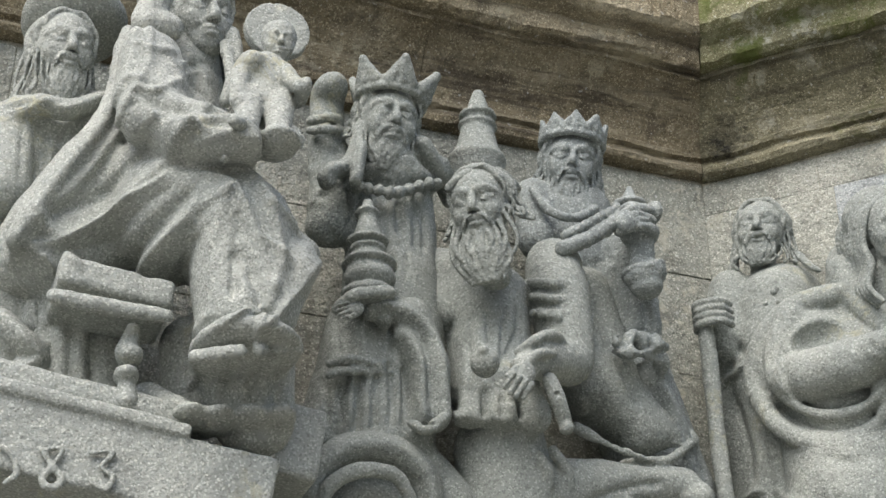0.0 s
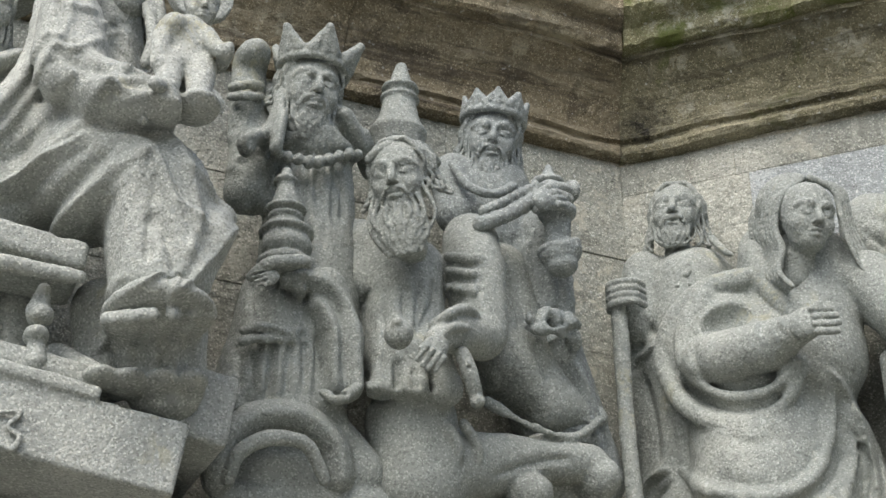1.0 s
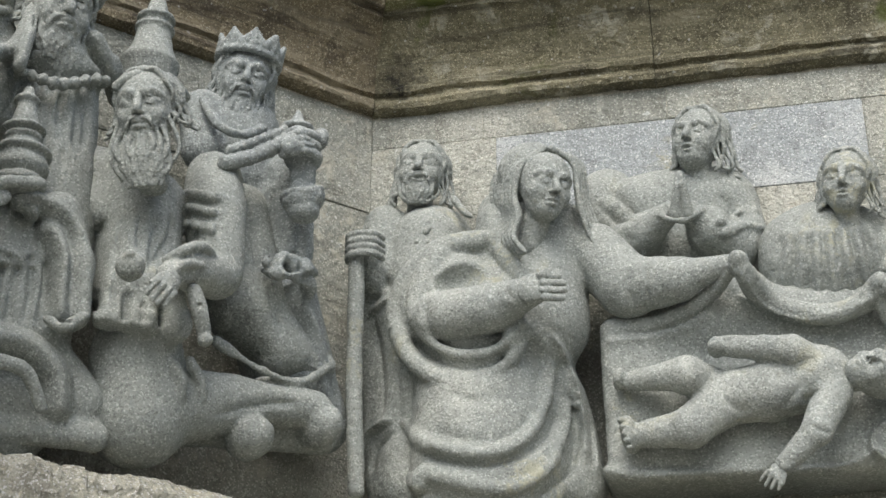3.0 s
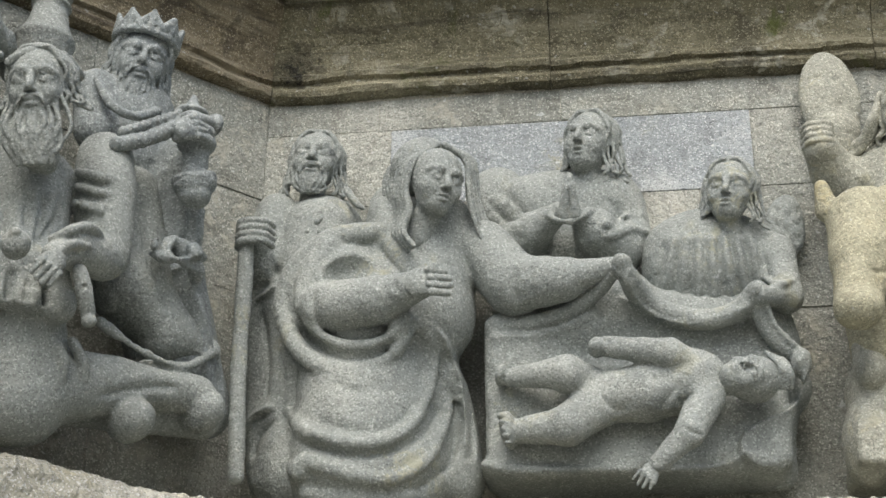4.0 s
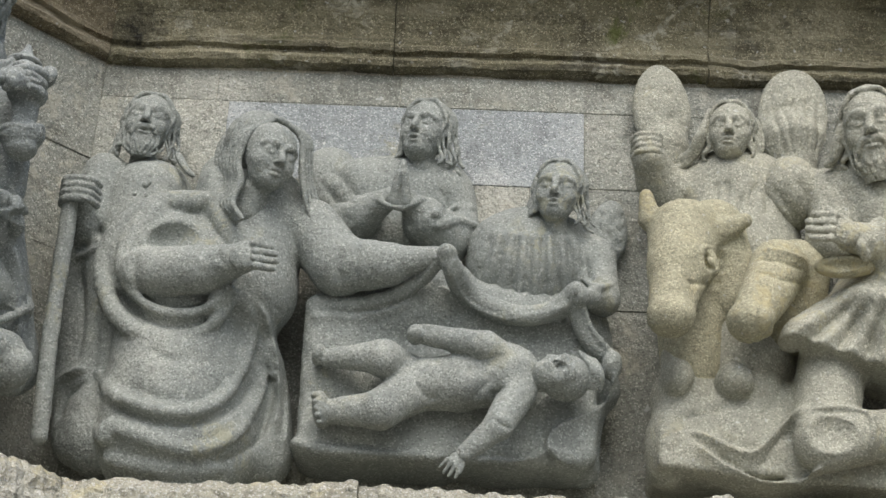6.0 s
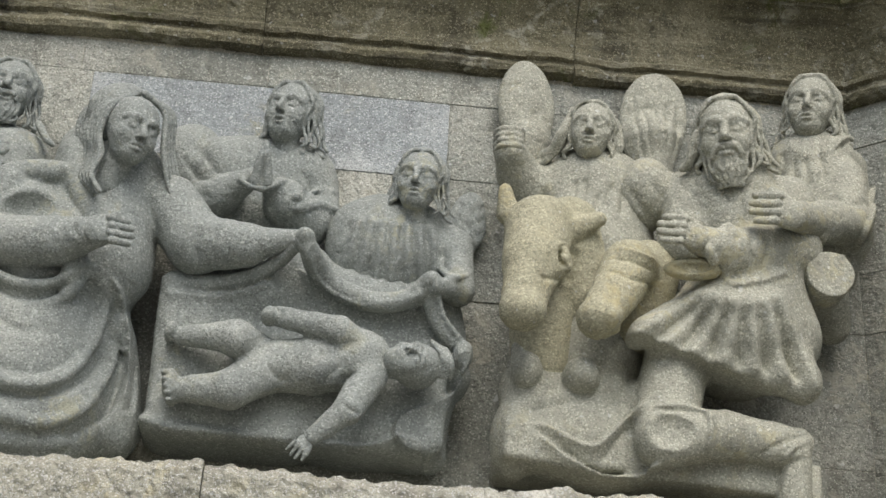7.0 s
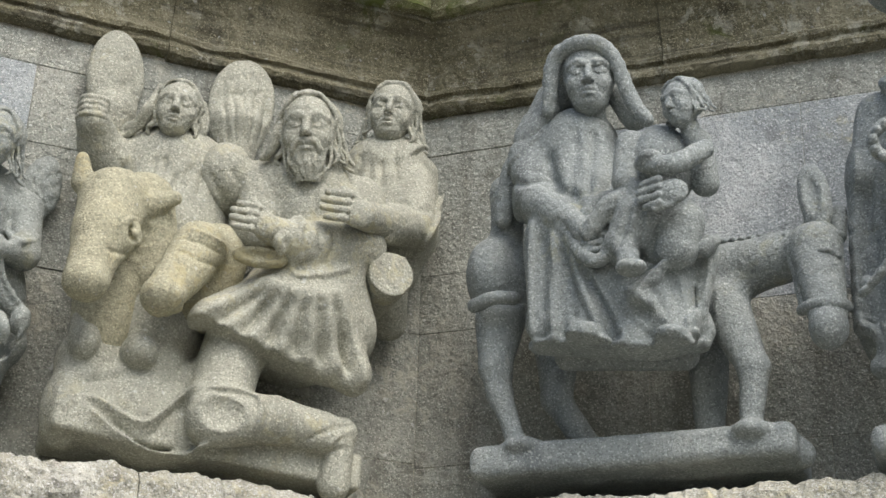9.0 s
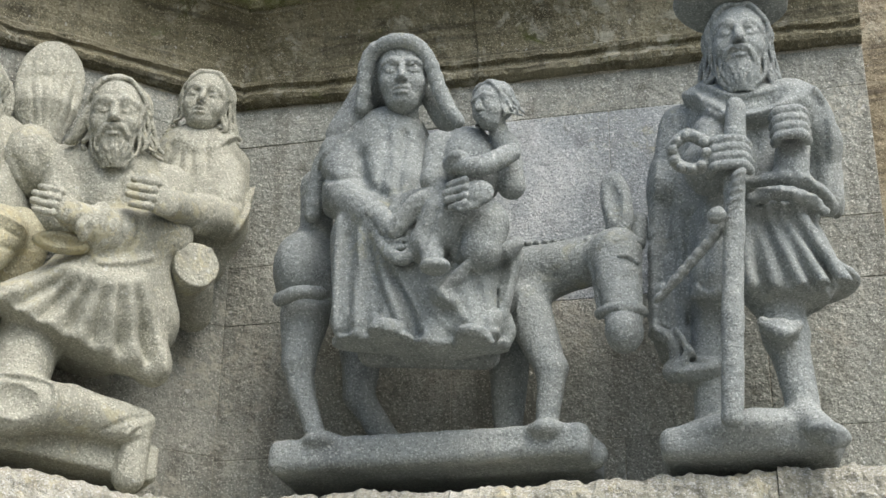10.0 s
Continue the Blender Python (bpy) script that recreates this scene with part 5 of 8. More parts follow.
c.egg((-0.433, 0.333, 3.137), (0.013, 0.018, 0.017), k=0.001)
c.egg((-0.421, 0.337, 3.148), (0.013, 0.018, 0.017), k=0.001)
c.egg((-0.408, 0.34, 3.16), (0.013, 0.018, 0.017), k=0.001)
c.egg((-0.509, 0.31, 3.119), (0.01, 0.016, 0.012), k=0.001)
c.egg((-0.497, 0.314, 3.126), (0.01, 0.016, 0.012), k=0.001)
c.egg((-0.484, 0.318, 3.134), (0.01, 0.016, 0.012), k=0.001)
c.egg((-0.472, 0.321, 3.142), (0.01, 0.016, 0.012), k=0.001)
c.egg((-0.46, 0.325, 3.149), (0.01, 0.016, 0.012), k=0.001)
c.egg((-0.447, 0.329, 3.157), (0.01, 0.016, 0.012), k=0.001)
c.egg((-0.435, 0.333, 3.165), (0.01, 0.016, 0.012), k=0.001)
c.egg((-0.423, 0.336, 3.173), (0.01, 0.016, 0.012), k=0.001)
c.egg((-0.41, 0.34, 3.181), (0.01, 0.016, 0.012), k=0.001)
c.cone((-0.378, 0.34, 3.238), (-0.379, 0.34, 3.204), 0.006, 0.02, k=0.003)
c.egg((-0.379, 0.34, 3.198), (0.034, 0.034, 0.012), k=0.003)
c.egg((-0.357, 0.33, 3.143), (0.041, 0.04, 0.027), k=0.004)
c.cone((-0.357, 0.33, 3.129), (-0.353, 0.33, 3.072), 0.029, 0.022, k=0.004)
c.cone((-0.36, 0.33, 3.071), (-0.354, 0.33, 3.059), 0.02, 0.045, k=0.003)
c.egg((-0.354, 0.33, 3.049), (0.045, 0.045, 0.014), k=0.003)
c.egg((-0.349, 0.33, 3.023), (0.031, 0.034, 0.022), k=0.004)
c.egg((-0.317, 0.32, 3.204), (0.018, 0.03, 0.025), k=0.004)
s.hand((-0.404, 0.38, 3.134), 25, 0.062)
s.fist((-0.372, 0.36, 3.153), 0.067, 0.063, rows=3)
s.body.cone((-0.342, 0.24, 3.16), (-0.325, 0.22, 2.991), 0.042, 0.039, k=0.012)
s.body.tube(((-0.302, 0.261, 3.132), (-0.296, 0.251, 3.008), (-0.299, 0.241, 2.949)), 0.011, 0.011, k=0.013)
s.body.fold(((-0.313, 0.28, 3.12), (-0.306, 0.27, 2.997), (-0.31, 0.26, 2.938)), 0.009, 0.009)
s.body.tube(((-0.408, 0.27, 2.933), (-0.38, 0.3, 2.931), (-0.338, 0.29, 2.932), (-0.273, 0.24, 2.948)), 0.011, 0.011, k=0.005)
s.body.tube(((-0.403, 0.27, 2.903), (-0.382, 0.3, 2.888), (-0.322, 0.28, 2.896), (-0.272, 0.24, 2.911)), 0.011, 0.011, k=0.005)
s.body.egg((-0.407, 0.29, 2.912), (0.013, 0.018, 0.017), k=0.004)
s.body.egg((-0.382, 0.29, 2.917), (0.013, 0.018, 0.017), k=0.004)
s.body.egg((-0.351, 0.29, 2.923), (0.013, 0.018, 0.017), k=0.004)
s.body.egg((-0.322, 0.29, 2.929), (0.013, 0.018, 0.017), k=0.004)
s.body.tube(((-0.371, 0.231, 3.119), (-0.381, 0.231, 3)), 0.006, 0.006, k=0.013)
s.body.fold(((-0.381, 0.25, 3.107), (-0.391, 0.25, 2.989)), 0.005, 0.005)
s.body.fold(((-0.424, 0.22, 3.112), (-0.408, 0.22, 2.949)), 0.013, -0.012)
s.body.fold(((-0.401, 0.24, 3.12), (-0.406, 0.24, 2.941)), 0.01, -0.009)
s.body.fold(((-0.45, 0.22, 3.055), (-0.415, 0.22, 2.898), (-0.346, 0.2, 2.798)), 0.013, -0.012)
s.body.fold(((-0.357, 0.25, 2.884), (-0.324, 0.24, 2.786)), 0.013, -0.012)
s.body.fold(((-0.32, 0.24, 2.896), (-0.27, 0.22, 2.779)), 0.01, -0.009)
s.body.tube(((-0.283, 0.221, 2.923), (-0.234, 0.201, 2.793), (-0.18, 0.161, 2.672)), 0.013, 0.013, k=0.016)
s.body.fold(((-0.294, 0.24, 2.913), (-0.245, 0.22, 2.784), (-0.191, 0.18, 2.664)), 0.011, 0.011)
s.body.crease(((-0.441, 0.208, 3.121), (-0.414, 0.196, 3.035), (-0.383, 0.192, 2.917)), 0.0078, -0.0089)
s.body.crease(((-0.386, 0.232, 3.069), (-0.376, 0.22, 2.994), (-0.402, 0.28, 2.899)), 0.0076, -0.0089)
s.body.crease(((-0.401, 0.212, 3.108), (-0.396, 0.216, 3.03), (-0.375, 0.204, 2.963)), 0.0078, -0.0089)
s.body.crease(((-0.354, 0.256, 3.058), (-0.349, 0.248, 2.999), (-0.369, 0.3, 2.921)), 0.0076, -0.0089)
s.body.crease(((-0.328, 0.268, 3.057), (-0.317, 0.26, 3.0), (-0.331, 0.3, 2.929)), 0.0076, -0.0089)
s.body.crease(((-0.355, 0.212, 2.913), (-0.316, 0.204, 2.826), (-0.275, 0.204, 2.761)), 0.0077, -0.0089)
s.body.crease(((-0.311, 0.224, 2.904), (-0.276, 0.212, 2.83), (-0.242, 0.212, 2.751)), 0.0077, -0.0089)
s.body.crease(((-0.312, 0.272, 2.896), (-0.256, 0.232, 2.825), (-0.19, 0.188, 2.733)), 0.0111, 0.0101, lap=True)
s.body.crease(((-0.369, 0.204, 2.949), (-0.38, 0.308, 2.885), (-0.276, 0.244, 2.937)), 0.0075, 0.0085, lap=True)
s.body.crease(((-0.515, 0.256, 3.204), (-0.488, 0.252, 3.186), (-0.45, 0.252, 3.193)), 0.004, -0.0037)
s.finish('statue', BLUE, 'grey granite crowned king with a beaded chain and lidded cup', group='magi')

# grey granite long-haired man gripping a tall staff
s = Statue('b', 0.088, 0.16, 2.518, h=0.0042)
s.body.cone((0.167, 0.08, 3.122), (0.156, 0.09, 2.946), 0.0976, 0.1, k=0.02)
s.body.cone((0.147, 0.08, 2.95), (0.146, 0.07, 2.583), 0.098, 0.0887, k=0.02)
s.body.cone((0.067, 0.1, 3.174), (0.048, 0.13, 3.036), 0.0514, 0.0441, k=0.015)
s.body.cone((0.048, 0.13, 3.036), (0.042, 0.19, 3.071), 0.0363, 0.029, k=0.012)
s.body.cone((0.045, 0.07, 2.983), (0.08, 0.06, 2.574), 0.0515, 0.0491, k=0.02)
s.body.crease(((0.071, 0.172, 3.042), (0.103, 0.172, 2.975), (0.095, 0.164, 2.912)), 0.0096, -0.0121)
s.body.crease(((0.054, 0.124, 2.931), (0.08, 0.14, 2.794), (0.074, 0.128, 2.71)), 0.0081, -0.0121)
s.body.crease(((0.014, 0.05, 2.651), (0.044, 0.104, 2.692), (0.109, 0.156, 2.7)), 0.0127, 0.0182, lap=True)
s.body.crease(((0.048, 0.1, 2.597), (0.063, 0.116, 2.653), (0.112, 0.156, 2.673)), 0.008, -0.0162)
s.body.crease(((0.116, 0.168, 2.859), (0.12, 0.16, 2.711), (0.138, 0.156, 2.579)), 0.0105, -0.0121)
s.body.crease(((0.03, 0.116, 2.961), (0.076, 0.152, 2.958), (0.104, 0.164, 2.968)), 0.0106, 0.013, lap=True)
s.head((0.158, 0.17, 3.286), 0.1525, 6, 4, 4, beard=0.12, hair='long', hair_long=0.6, mouth=1.1)
c = s.lump(0.0034)
c.tube(((0.041, 0.24, 3.037), (0.039, 0.23, 2.908), (0.039, 0.22, 2.761), (0.044, 0.2, 2.538)), 0.0168, 0.0168, k=0.003)
c.egg((0.176, 0.176, 3.113), (0.0073, 0.008, 0.0073), None, k=0.002)
c.egg((0.156, 0.176, 3.091), (0.0073, 0.008, 0.0073), None, k=0.002)
c.egg((0.183, 0.176, 3.088), (0.0073, 0.008, 0.0073), None, k=0.002)
c.egg((0.169, 0.18, 3.061), (0.0073, 0.008, 0.0073), None, k=0.002)
c.egg((0.18, 0.176, 3.121), (0.0073, 0.008, 0.0073), None, k=0.002)
c.tube(((0.229, 0.14, 3.21), (0.254, 0.15, 3.169), (0.27, 0.15, 3.155)), 0.0086, 0.0049, k=0.003)
s.fist((0.057, 0.25, 3.056), 0.0736, 0.0617)
s.finish('statue', GREY, 'grey granite long-haired man gripping a tall staff', group='birth scene')

# grey granite kneeling woman in looped mantle spreading a cloth
s = Statue('b', 0.364, 0.24, 2.483, h=0.0042)
s.body.cone((0.423, 0.15, 3.078), (0.409, 0.17, 2.882), 0.1011, 0.1117, k=0.02)
s.body.cone((0.287, 0.14, 2.87), (0.307, 0.13, 2.576), 0.1369, 0.1688, k=0.03)
s.body.cone((0.393, 0.11, 2.831), (0.463, 0.08, 2.557), 0.0713, 0.069, k=0.03)
s.body.egg((0.227, 0.17, 2.929), (0.1283, 0.11, 0.1331), None, k=0.02)
s.body.cone((0.337, 0.12, 3.163), (0.327, 0.16, 3.032), 0.0579, 0.0627, k=0.02)
s.body.cone((0.536, 0.17, 3.023), (0.605, 0.2, 2.93), 0.0678, 0.0631, k=0.02)
s.body.cone((0.605, 0.2, 2.93), (0.706, 0.25, 2.915), 0.0619, 0.0458, k=0.012)
s.body.cone((0.706, 0.25, 2.915), (0.816, 0.29, 2.921), 0.0407, 0.0181, k=0.012)
s.body.egg((0.279, 0.29, 2.955), (0.0667, 0.06, 0.0391), 25, k=0.008, cut=True)
s.body.cone((0.227, 0.27, 2.863), (0.338, 0.31, 2.857), 0.0563, 0.0495, k=0.01)
s.body.cone((0.338, 0.31, 2.857), (0.435, 0.35, 2.873), 0.0467, 0.0311, k=0.01)
s.body.fold(((0.391, 0.368, 2.873), (0.402, 0.356, 2.842), (0.386, 0.272, 2.843)), 0.0068, 0.005)
s.body.cone((0.328, 0.17, 3.123), (0.362, 0.22, 2.996), 0.0401, 0.0283, k=0.015)
s.body.crease(((0.39, 0.244, 3.083), (0.401, 0.256, 3.023), (0.423, 0.268, 2.965)), 0.0066, -0.0108)
s.body.crease(((0.311, 0.22, 3.043), (0.353, 0.248, 2.975), (0.418, 0.372, 2.887)), 0.0064, -0.0108)
s.body.tube(((0.31, 0.22, 3.059), (0.225, 0.24, 3.036), (0.158, 0.24, 2.981), (0.125, 0.22, 2.9), (0.162, 0.24, 2.802), (0.223, 0.255, 2.744), (0.299, 0.26, 2.732), (0.366, 0.27, 2.767), (0.402, 0.27, 2.828)), 0.0227, 0.0159, k=0.01)
s.body.tube(((0.223, 0.25, 3.012), (0.186, 0.26, 2.945), (0.182, 0.265, 2.866), (0.222, 0.275, 2.805), (0.288, 0.28, 2.775), (0.351, 0.285, 2.785), (0.396, 0.29, 2.823)), 0.0225, 0.0135, k=0.01)
s.body.crease(((0.16, 0.268, 2.865), (0.184, 0.232, 2.818), (0.261, 0.28, 2.754), (0.33, 0.284, 2.752), (0.38, 0.292, 2.785)), 0.0077, -0.0189)
s.body.crease(((0.212, 0.312, 2.894), (0.213, 0.312, 2.832), (0.248, 0.292, 2.801), (0.317, 0.292, 2.791), (0.372, 0.304, 2.804)), 0.0077, -0.0162)
s.body.tube(((0.109, 0.05, 2.74), (0.195, 0.252, 2.61), (0.268, 0.292, 2.57), (0.345, 0.292, 2.565), (0.402, 0.264, 2.603), (0.428, 0.224, 2.674), (0.434, 0.208, 2.778), (0.424, 0.256, 2.819)), 0.0159, 0.0091, k=0.014)
s.body.crease(((0.192, 0.252, 2.587), (0.281, 0.296, 2.545), (0.366, 0.284, 2.55), (0.424, 0.248, 2.6), (0.446, 0.192, 2.686)), 0.0091, -0.0175)
s.body.crease(((0.213, 0.264, 2.629), (0.3, 0.296, 2.591), (0.373, 0.28, 2.606), (0.411, 0.244, 2.666)), 0.0115, -0.0108)
s.body.tube(((0.132, 0.144, 2.692), (0.112, 0.05, 2.639), (0.179, 0.228, 2.531), (0.198, 0.252, 2.546), (0.281, 0.28, 2.512), (0.367, 0.264, 2.5), (0.436, 0.232, 2.548), (0.466, 0.16, 2.674), (0.451, 0.18, 2.777)), 0.0173, 0.0092, k=0.014)
s.body.crease(((0.188, 0.224, 2.504), (0.281, 0.26, 2.476), (0.377, 0.248, 2.478), (0.455, 0.2, 2.542), (0.489, 0.136, 2.659)), 0.0092, -0.0162)
s.body.tube(((0.194, 0.22, 2.494), (0.289, 0.244, 2.472), (0.394, 0.22, 2.482)), 0.0153, 0.0153, k=0.014)
s.body.crease(((0.5, 0.136, 2.575), (0.497, 0.05, 2.702), (0.475, 0.132, 2.784), (0.446, 0.252, 2.821)), 0.0175, 0.0156, lap=True)
s.body.crease(((0.523, 0.108, 2.549), (0.512, 0.05, 2.678), (0.487, 0.05, 2.779)), 0.0158, 0.013, lap=True)
s.body.crease(((0.459, 0.172, 2.563), (0.478, 0.176, 2.656), (0.465, 0.184, 2.738)), 0.0092, -0.0135)
s.body.crease(((0.236, 0.272, 2.703), (0.303, 0.288, 2.675), (0.366, 0.272, 2.697)), 0.0102, -0.0081)
s.body.crease(((0.615, 0.264, 2.947), (0.606, 0.26, 2.904), (0.62, 0.224, 2.87)), 0.0079, -0.0095)
s.body.crease(((0.65, 0.272, 2.942), (0.642, 0.268, 2.9), (0.651, 0.236, 2.871)), 0.0066, -0.0081)
s.body.crease(((0.48, 0.236, 3.033), (0.517, 0.216, 2.951), (0.517, 0.192, 2.898)), 0.0107, -0.0081)
s.head((0.474, 0.32, 3.118), 0.1511, 34, -10, 5, hair='none')
c = s.lump(0.0032)
c.egg((0.41, 0.2, 3.21), (0.0708, 0.075, 0.0757), -12, k=0.01)
c.tube(((0.454, 0.29, 3.222), (0.411, 0.31, 3.178), (0.389, 0.3, 3.119), (0.398, 0.3, 3.066), (0.386, 0.3, 3.02), (0.41, 0.31, 2.976)), 0.0074, 0.0057, k=0.003)
c.tube(((0.449, 0.27, 3.232), (0.4, 0.29, 3.188), (0.379, 0.28, 3.131), (0.388, 0.28, 3.077), (0.376, 0.28, 3.028), (0.402, 0.29, 2.983)), 0.0075, 0.0058, k=0.003)
c.tube(((0.445, 0.25, 3.241), (0.39, 0.27, 3.198), (0.368, 0.26, 3.142), (0.377, 0.26, 3.088), (0.366, 0.26, 3.035), (0.393, 0.27, 2.989)), 0.0075, 0.0058, k=0.003)
c.tube(((0.441, 0.23, 3.25), (0.379, 0.25, 3.208), (0.357, 0.24, 3.153), (0.367, 0.24, 3.099), (0.357, 0.24, 3.042), (0.385, 0.25, 2.995)), 0.0076, 0.0058, k=0.003)
c.tube(((0.437, 0.21, 3.26), (0.369, 0.23, 3.218), (0.346, 0.22, 3.164), (0.356, 0.22, 3.109), (0.347, 0.22, 3.049), (0.376, 0.23, 3.001)), 0.0076, 0.0059, k=0.003)
c.tube(((0.432, 0.19, 3.269), (0.358, 0.21, 3.228), (0.335, 0.2, 3.176), (0.345, 0.2, 3.12), (0.337, 0.2, 3.057), (0.367, 0.21, 3.007)), 0.0077, 0.0059, k=0.003)
c.tube(((0.428, 0.17, 3.278), (0.347, 0.19, 3.238), (0.324, 0.18, 3.187), (0.334, 0.18, 3.131), (0.327, 0.18, 3.064), (0.358, 0.19, 3.013)), 0.0077, 0.006, k=0.003)
c.tube(((0.469, 0.3, 3.216), (0.51, 0.27, 3.192), (0.514, 0.26, 3.14), (0.52, 0.25, 3.092), (0.534, 0.24, 3.037), (0.554, 0.23, 3.003)), 0.007, 0.0053, k=0.003)
c.tube(((0.467, 0.28, 3.226), (0.512, 0.25, 3.203), (0.517, 0.24, 3.151), (0.523, 0.23, 3.103), (0.54, 0.22, 3.047), (0.558, 0.21, 3.013)), 0.0071, 0.0053, k=0.003)
c.tube(((0.464, 0.26, 3.236), (0.514, 0.23, 3.215), (0.521, 0.22, 3.162), (0.527, 0.21, 3.113), (0.546, 0.2, 3.058), (0.562, 0.19, 3.023)), 0.0071, 0.0053, k=0.003)
c.tube(((0.461, 0.24, 3.245), (0.516, 0.21, 3.226), (0.525, 0.2, 3.174), (0.531, 0.19, 3.124), (0.552, 0.18, 3.068), (0.566, 0.17, 3.033)), 0.0072, 0.0054, k=0.003)
s.hand((0.441, 0.37, 2.861), 4, 0.075, thumb=1)
s.finish('statue', GREY, 'grey granite kneeling woman in looped mantle spreading a cloth', group='birth scene')

# grey granite curly-haired figure with hands joined in prayer
s = Statue('b', 0.734, 0.08, 3.015, h=0.0042)
s.body.egg((0.722, 0.05, 3.126), (0.1649, 0.085, 0.1436), None, k=0.02)
s.body.cone((0.631, 0.06, 3.193), (0.801, 0.06, 3.18), 0.0651, 0.0751, k=0.03)
s.body.egg((0.556, 0.04, 3.211), (0.0712, 0.055, 0.0864), None, k=0.015)
s.body.cone((0.578, 0.1, 3.054), (0.639, 0.15, 3.076), 0.0556, 0.0459, k=0.012)
s.body.cone((0.639, 0.15, 3.076), (0.699, 0.2, 3.093), 0.043, 0.0239, k=0.01)
s.body.cone((0.814, 0.1, 3.052), (0.778, 0.15, 3.068), 0.0626, 0.0506, k=0.012)
s.body.cone((0.778, 0.15, 3.068), (0.738, 0.2, 3.092), 0.0453, 0.0238, k=0.01)
s.body.cone((0.832, 0.07, 3.171), (0.854, 0.08, 3.082), 0.0393, 0.0418, k=0.02)
s.body.tube(((0.668, 0.2, 3.101), (0.691, 0.22, 3.069), (0.717, 0.22, 3.061)), 0.0071, 0.0071, k=0.003)
s.body.tube(((0.724, 0.22, 3.06), (0.748, 0.22, 3.071), (0.767, 0.2, 3.095)), 0.0072, 0.0072, k=0.003)
s.body.tube(((0.803, 0.184, 3.041), (0.844, 0.152, 3.07), (0.884, 0.108, 3.082)), 0.011, 0.0073, k=0.005)
s.body.tube(((0.797, 0.196, 3.062), (0.839, 0.12, 3.12), (0.875, 0.1, 3.13)), 0.0098, 0.0061, k=0.005)
s.body.crease(((0.533, 0.088, 3.193), (0.572, 0.088, 3.15), (0.63, 0.196, 3.072)), 0.0096, -0.0108)
s.body.crease(((0.522, 0.068, 3.154), (0.574, 0.16, 3.071), (0.624, 0.184, 3.048)), 0.0082, -0.0095)
s.body.crease(((0.551, 0.092, 3.233), (0.598, 0.112, 3.172), (0.648, 0.196, 3.099)), 0.0096, -0.0081)
s.body.crease(((0.761, 0.168, 3.025), (0.79, 0.136, 3.008), (0.82, 0.132, 3.0)), 0.0083, -0.0108)
s.body.crease(((0.796, 0.136, 3.164), (0.82, 0.124, 3.129), (0.815, 0.184, 3.057)), 0.0096, -0.0095)
s.body.crease(((0.629, 0.16, 3.03), (0.659, 0.168, 3.04), (0.687, 0.18, 3.06)), 0.0069, -0.0081)
s.head((0.751, 0.17, 3.294), 0.1507, -20, 0, 8, hair='long', hair_long=0.62, mouth=1.0)
c = s.lump(0.003)
c.cone((0.71, 0.22, 3.077), (0.722, 0.25, 3.127), 0.0154, 0.0106, k=0.003)
c.cone((0.734, 0.22, 3.076), (0.728, 0.25, 3.127), 0.0154, 0.0106, k=0.003)
c.cone((0.722, 0.25, 3.127), (0.724, 0.25, 3.154), 0.0095, 0.0047, k=0.002)
c.cone((0.728, 0.25, 3.127), (0.727, 0.25, 3.154), 0.0095, 0.0047, k=0.002)
c.crease(((0.722, 0.224, 3.07), (0.725, 0.248, 3.104), (0.726, 0.256, 3.147)), 0.0027, -0.0068)
s.finish('statue', GREY, 'grey granite curly-haired figure with hands joined in prayer', group='birth scene')

# grey granite small winged angel holding up the cloth hem
s = Statue('b', 1.03, 0.14, 2.868, h=0.0042)
s.body.egg((1.009, 0.1, 2.997), (0.1419, 0.11, 0.1299), None, k=0.02)
s.body.cone((0.935, 0.11, 3.04), (1.102, 0.11, 3.033), 0.0529, 0.0505, k=0.03)
s.body.cone((1.142, 0.14, 3.004), (1.15, 0.18, 2.888), 0.0415, 0.0369, k=0.015)
s.body.cone((1.15, 0.18, 2.888), (1.096, 0.25, 2.863), 0.0316, 0.0225, k=0.01)
s.body.crease(((0.921, 0.18, 3.034), (0.906, 0.168, 2.972), (0.892, 0.05, 2.937)), 0.007, -0.0135)
s.body.fold(((0.934, 0.188, 3.021), (0.919, 0.176, 2.968), (0.906, 0.112, 2.909)), 0.0083, 0.006)
s.body.crease(((0.948, 0.196, 3.026), (0.937, 0.188, 2.962), (0.928, 0.132, 2.9)), 0.0068, -0.0135)
s.body.fold(((0.96, 0.2, 3.015), (0.951, 0.192, 2.96), (0.943, 0.14, 2.896)), 0.0082, 0.006)
s.body.crease(((0.973, 0.204, 3.022), (0.967, 0.196, 2.958), (0.962, 0.152, 2.891)), 0.0067, -0.0135)
s.body.fold(((0.985, 0.204, 3.013), (0.981, 0.2, 2.956), (0.977, 0.152, 2.891)), 0.0082, 0.006)
s.body.crease(((0.998, 0.208, 3.02), (0.996, 0.2, 2.956), (0.995, 0.156, 2.889)), 0.0067, -0.0135)
s.body.fold(((1.011, 0.208, 3.01), (1.01, 0.2, 2.956), (1.01, 0.156, 2.889)), 0.0082, 0.006)
s.body.crease(((1.024, 0.204, 3.021), (1.026, 0.2, 2.956), (1.029, 0.156, 2.889)), 0.0067, -0.0135)
s.body.fold(((1.037, 0.204, 3.012), (1.04, 0.196, 2.958), (1.045, 0.152, 2.891)), 0.0082, 0.006)
s.body.crease(((1.05, 0.2, 3.023), (1.055, 0.196, 2.958), (1.062, 0.148, 2.892)), 0.0067, -0.0135)
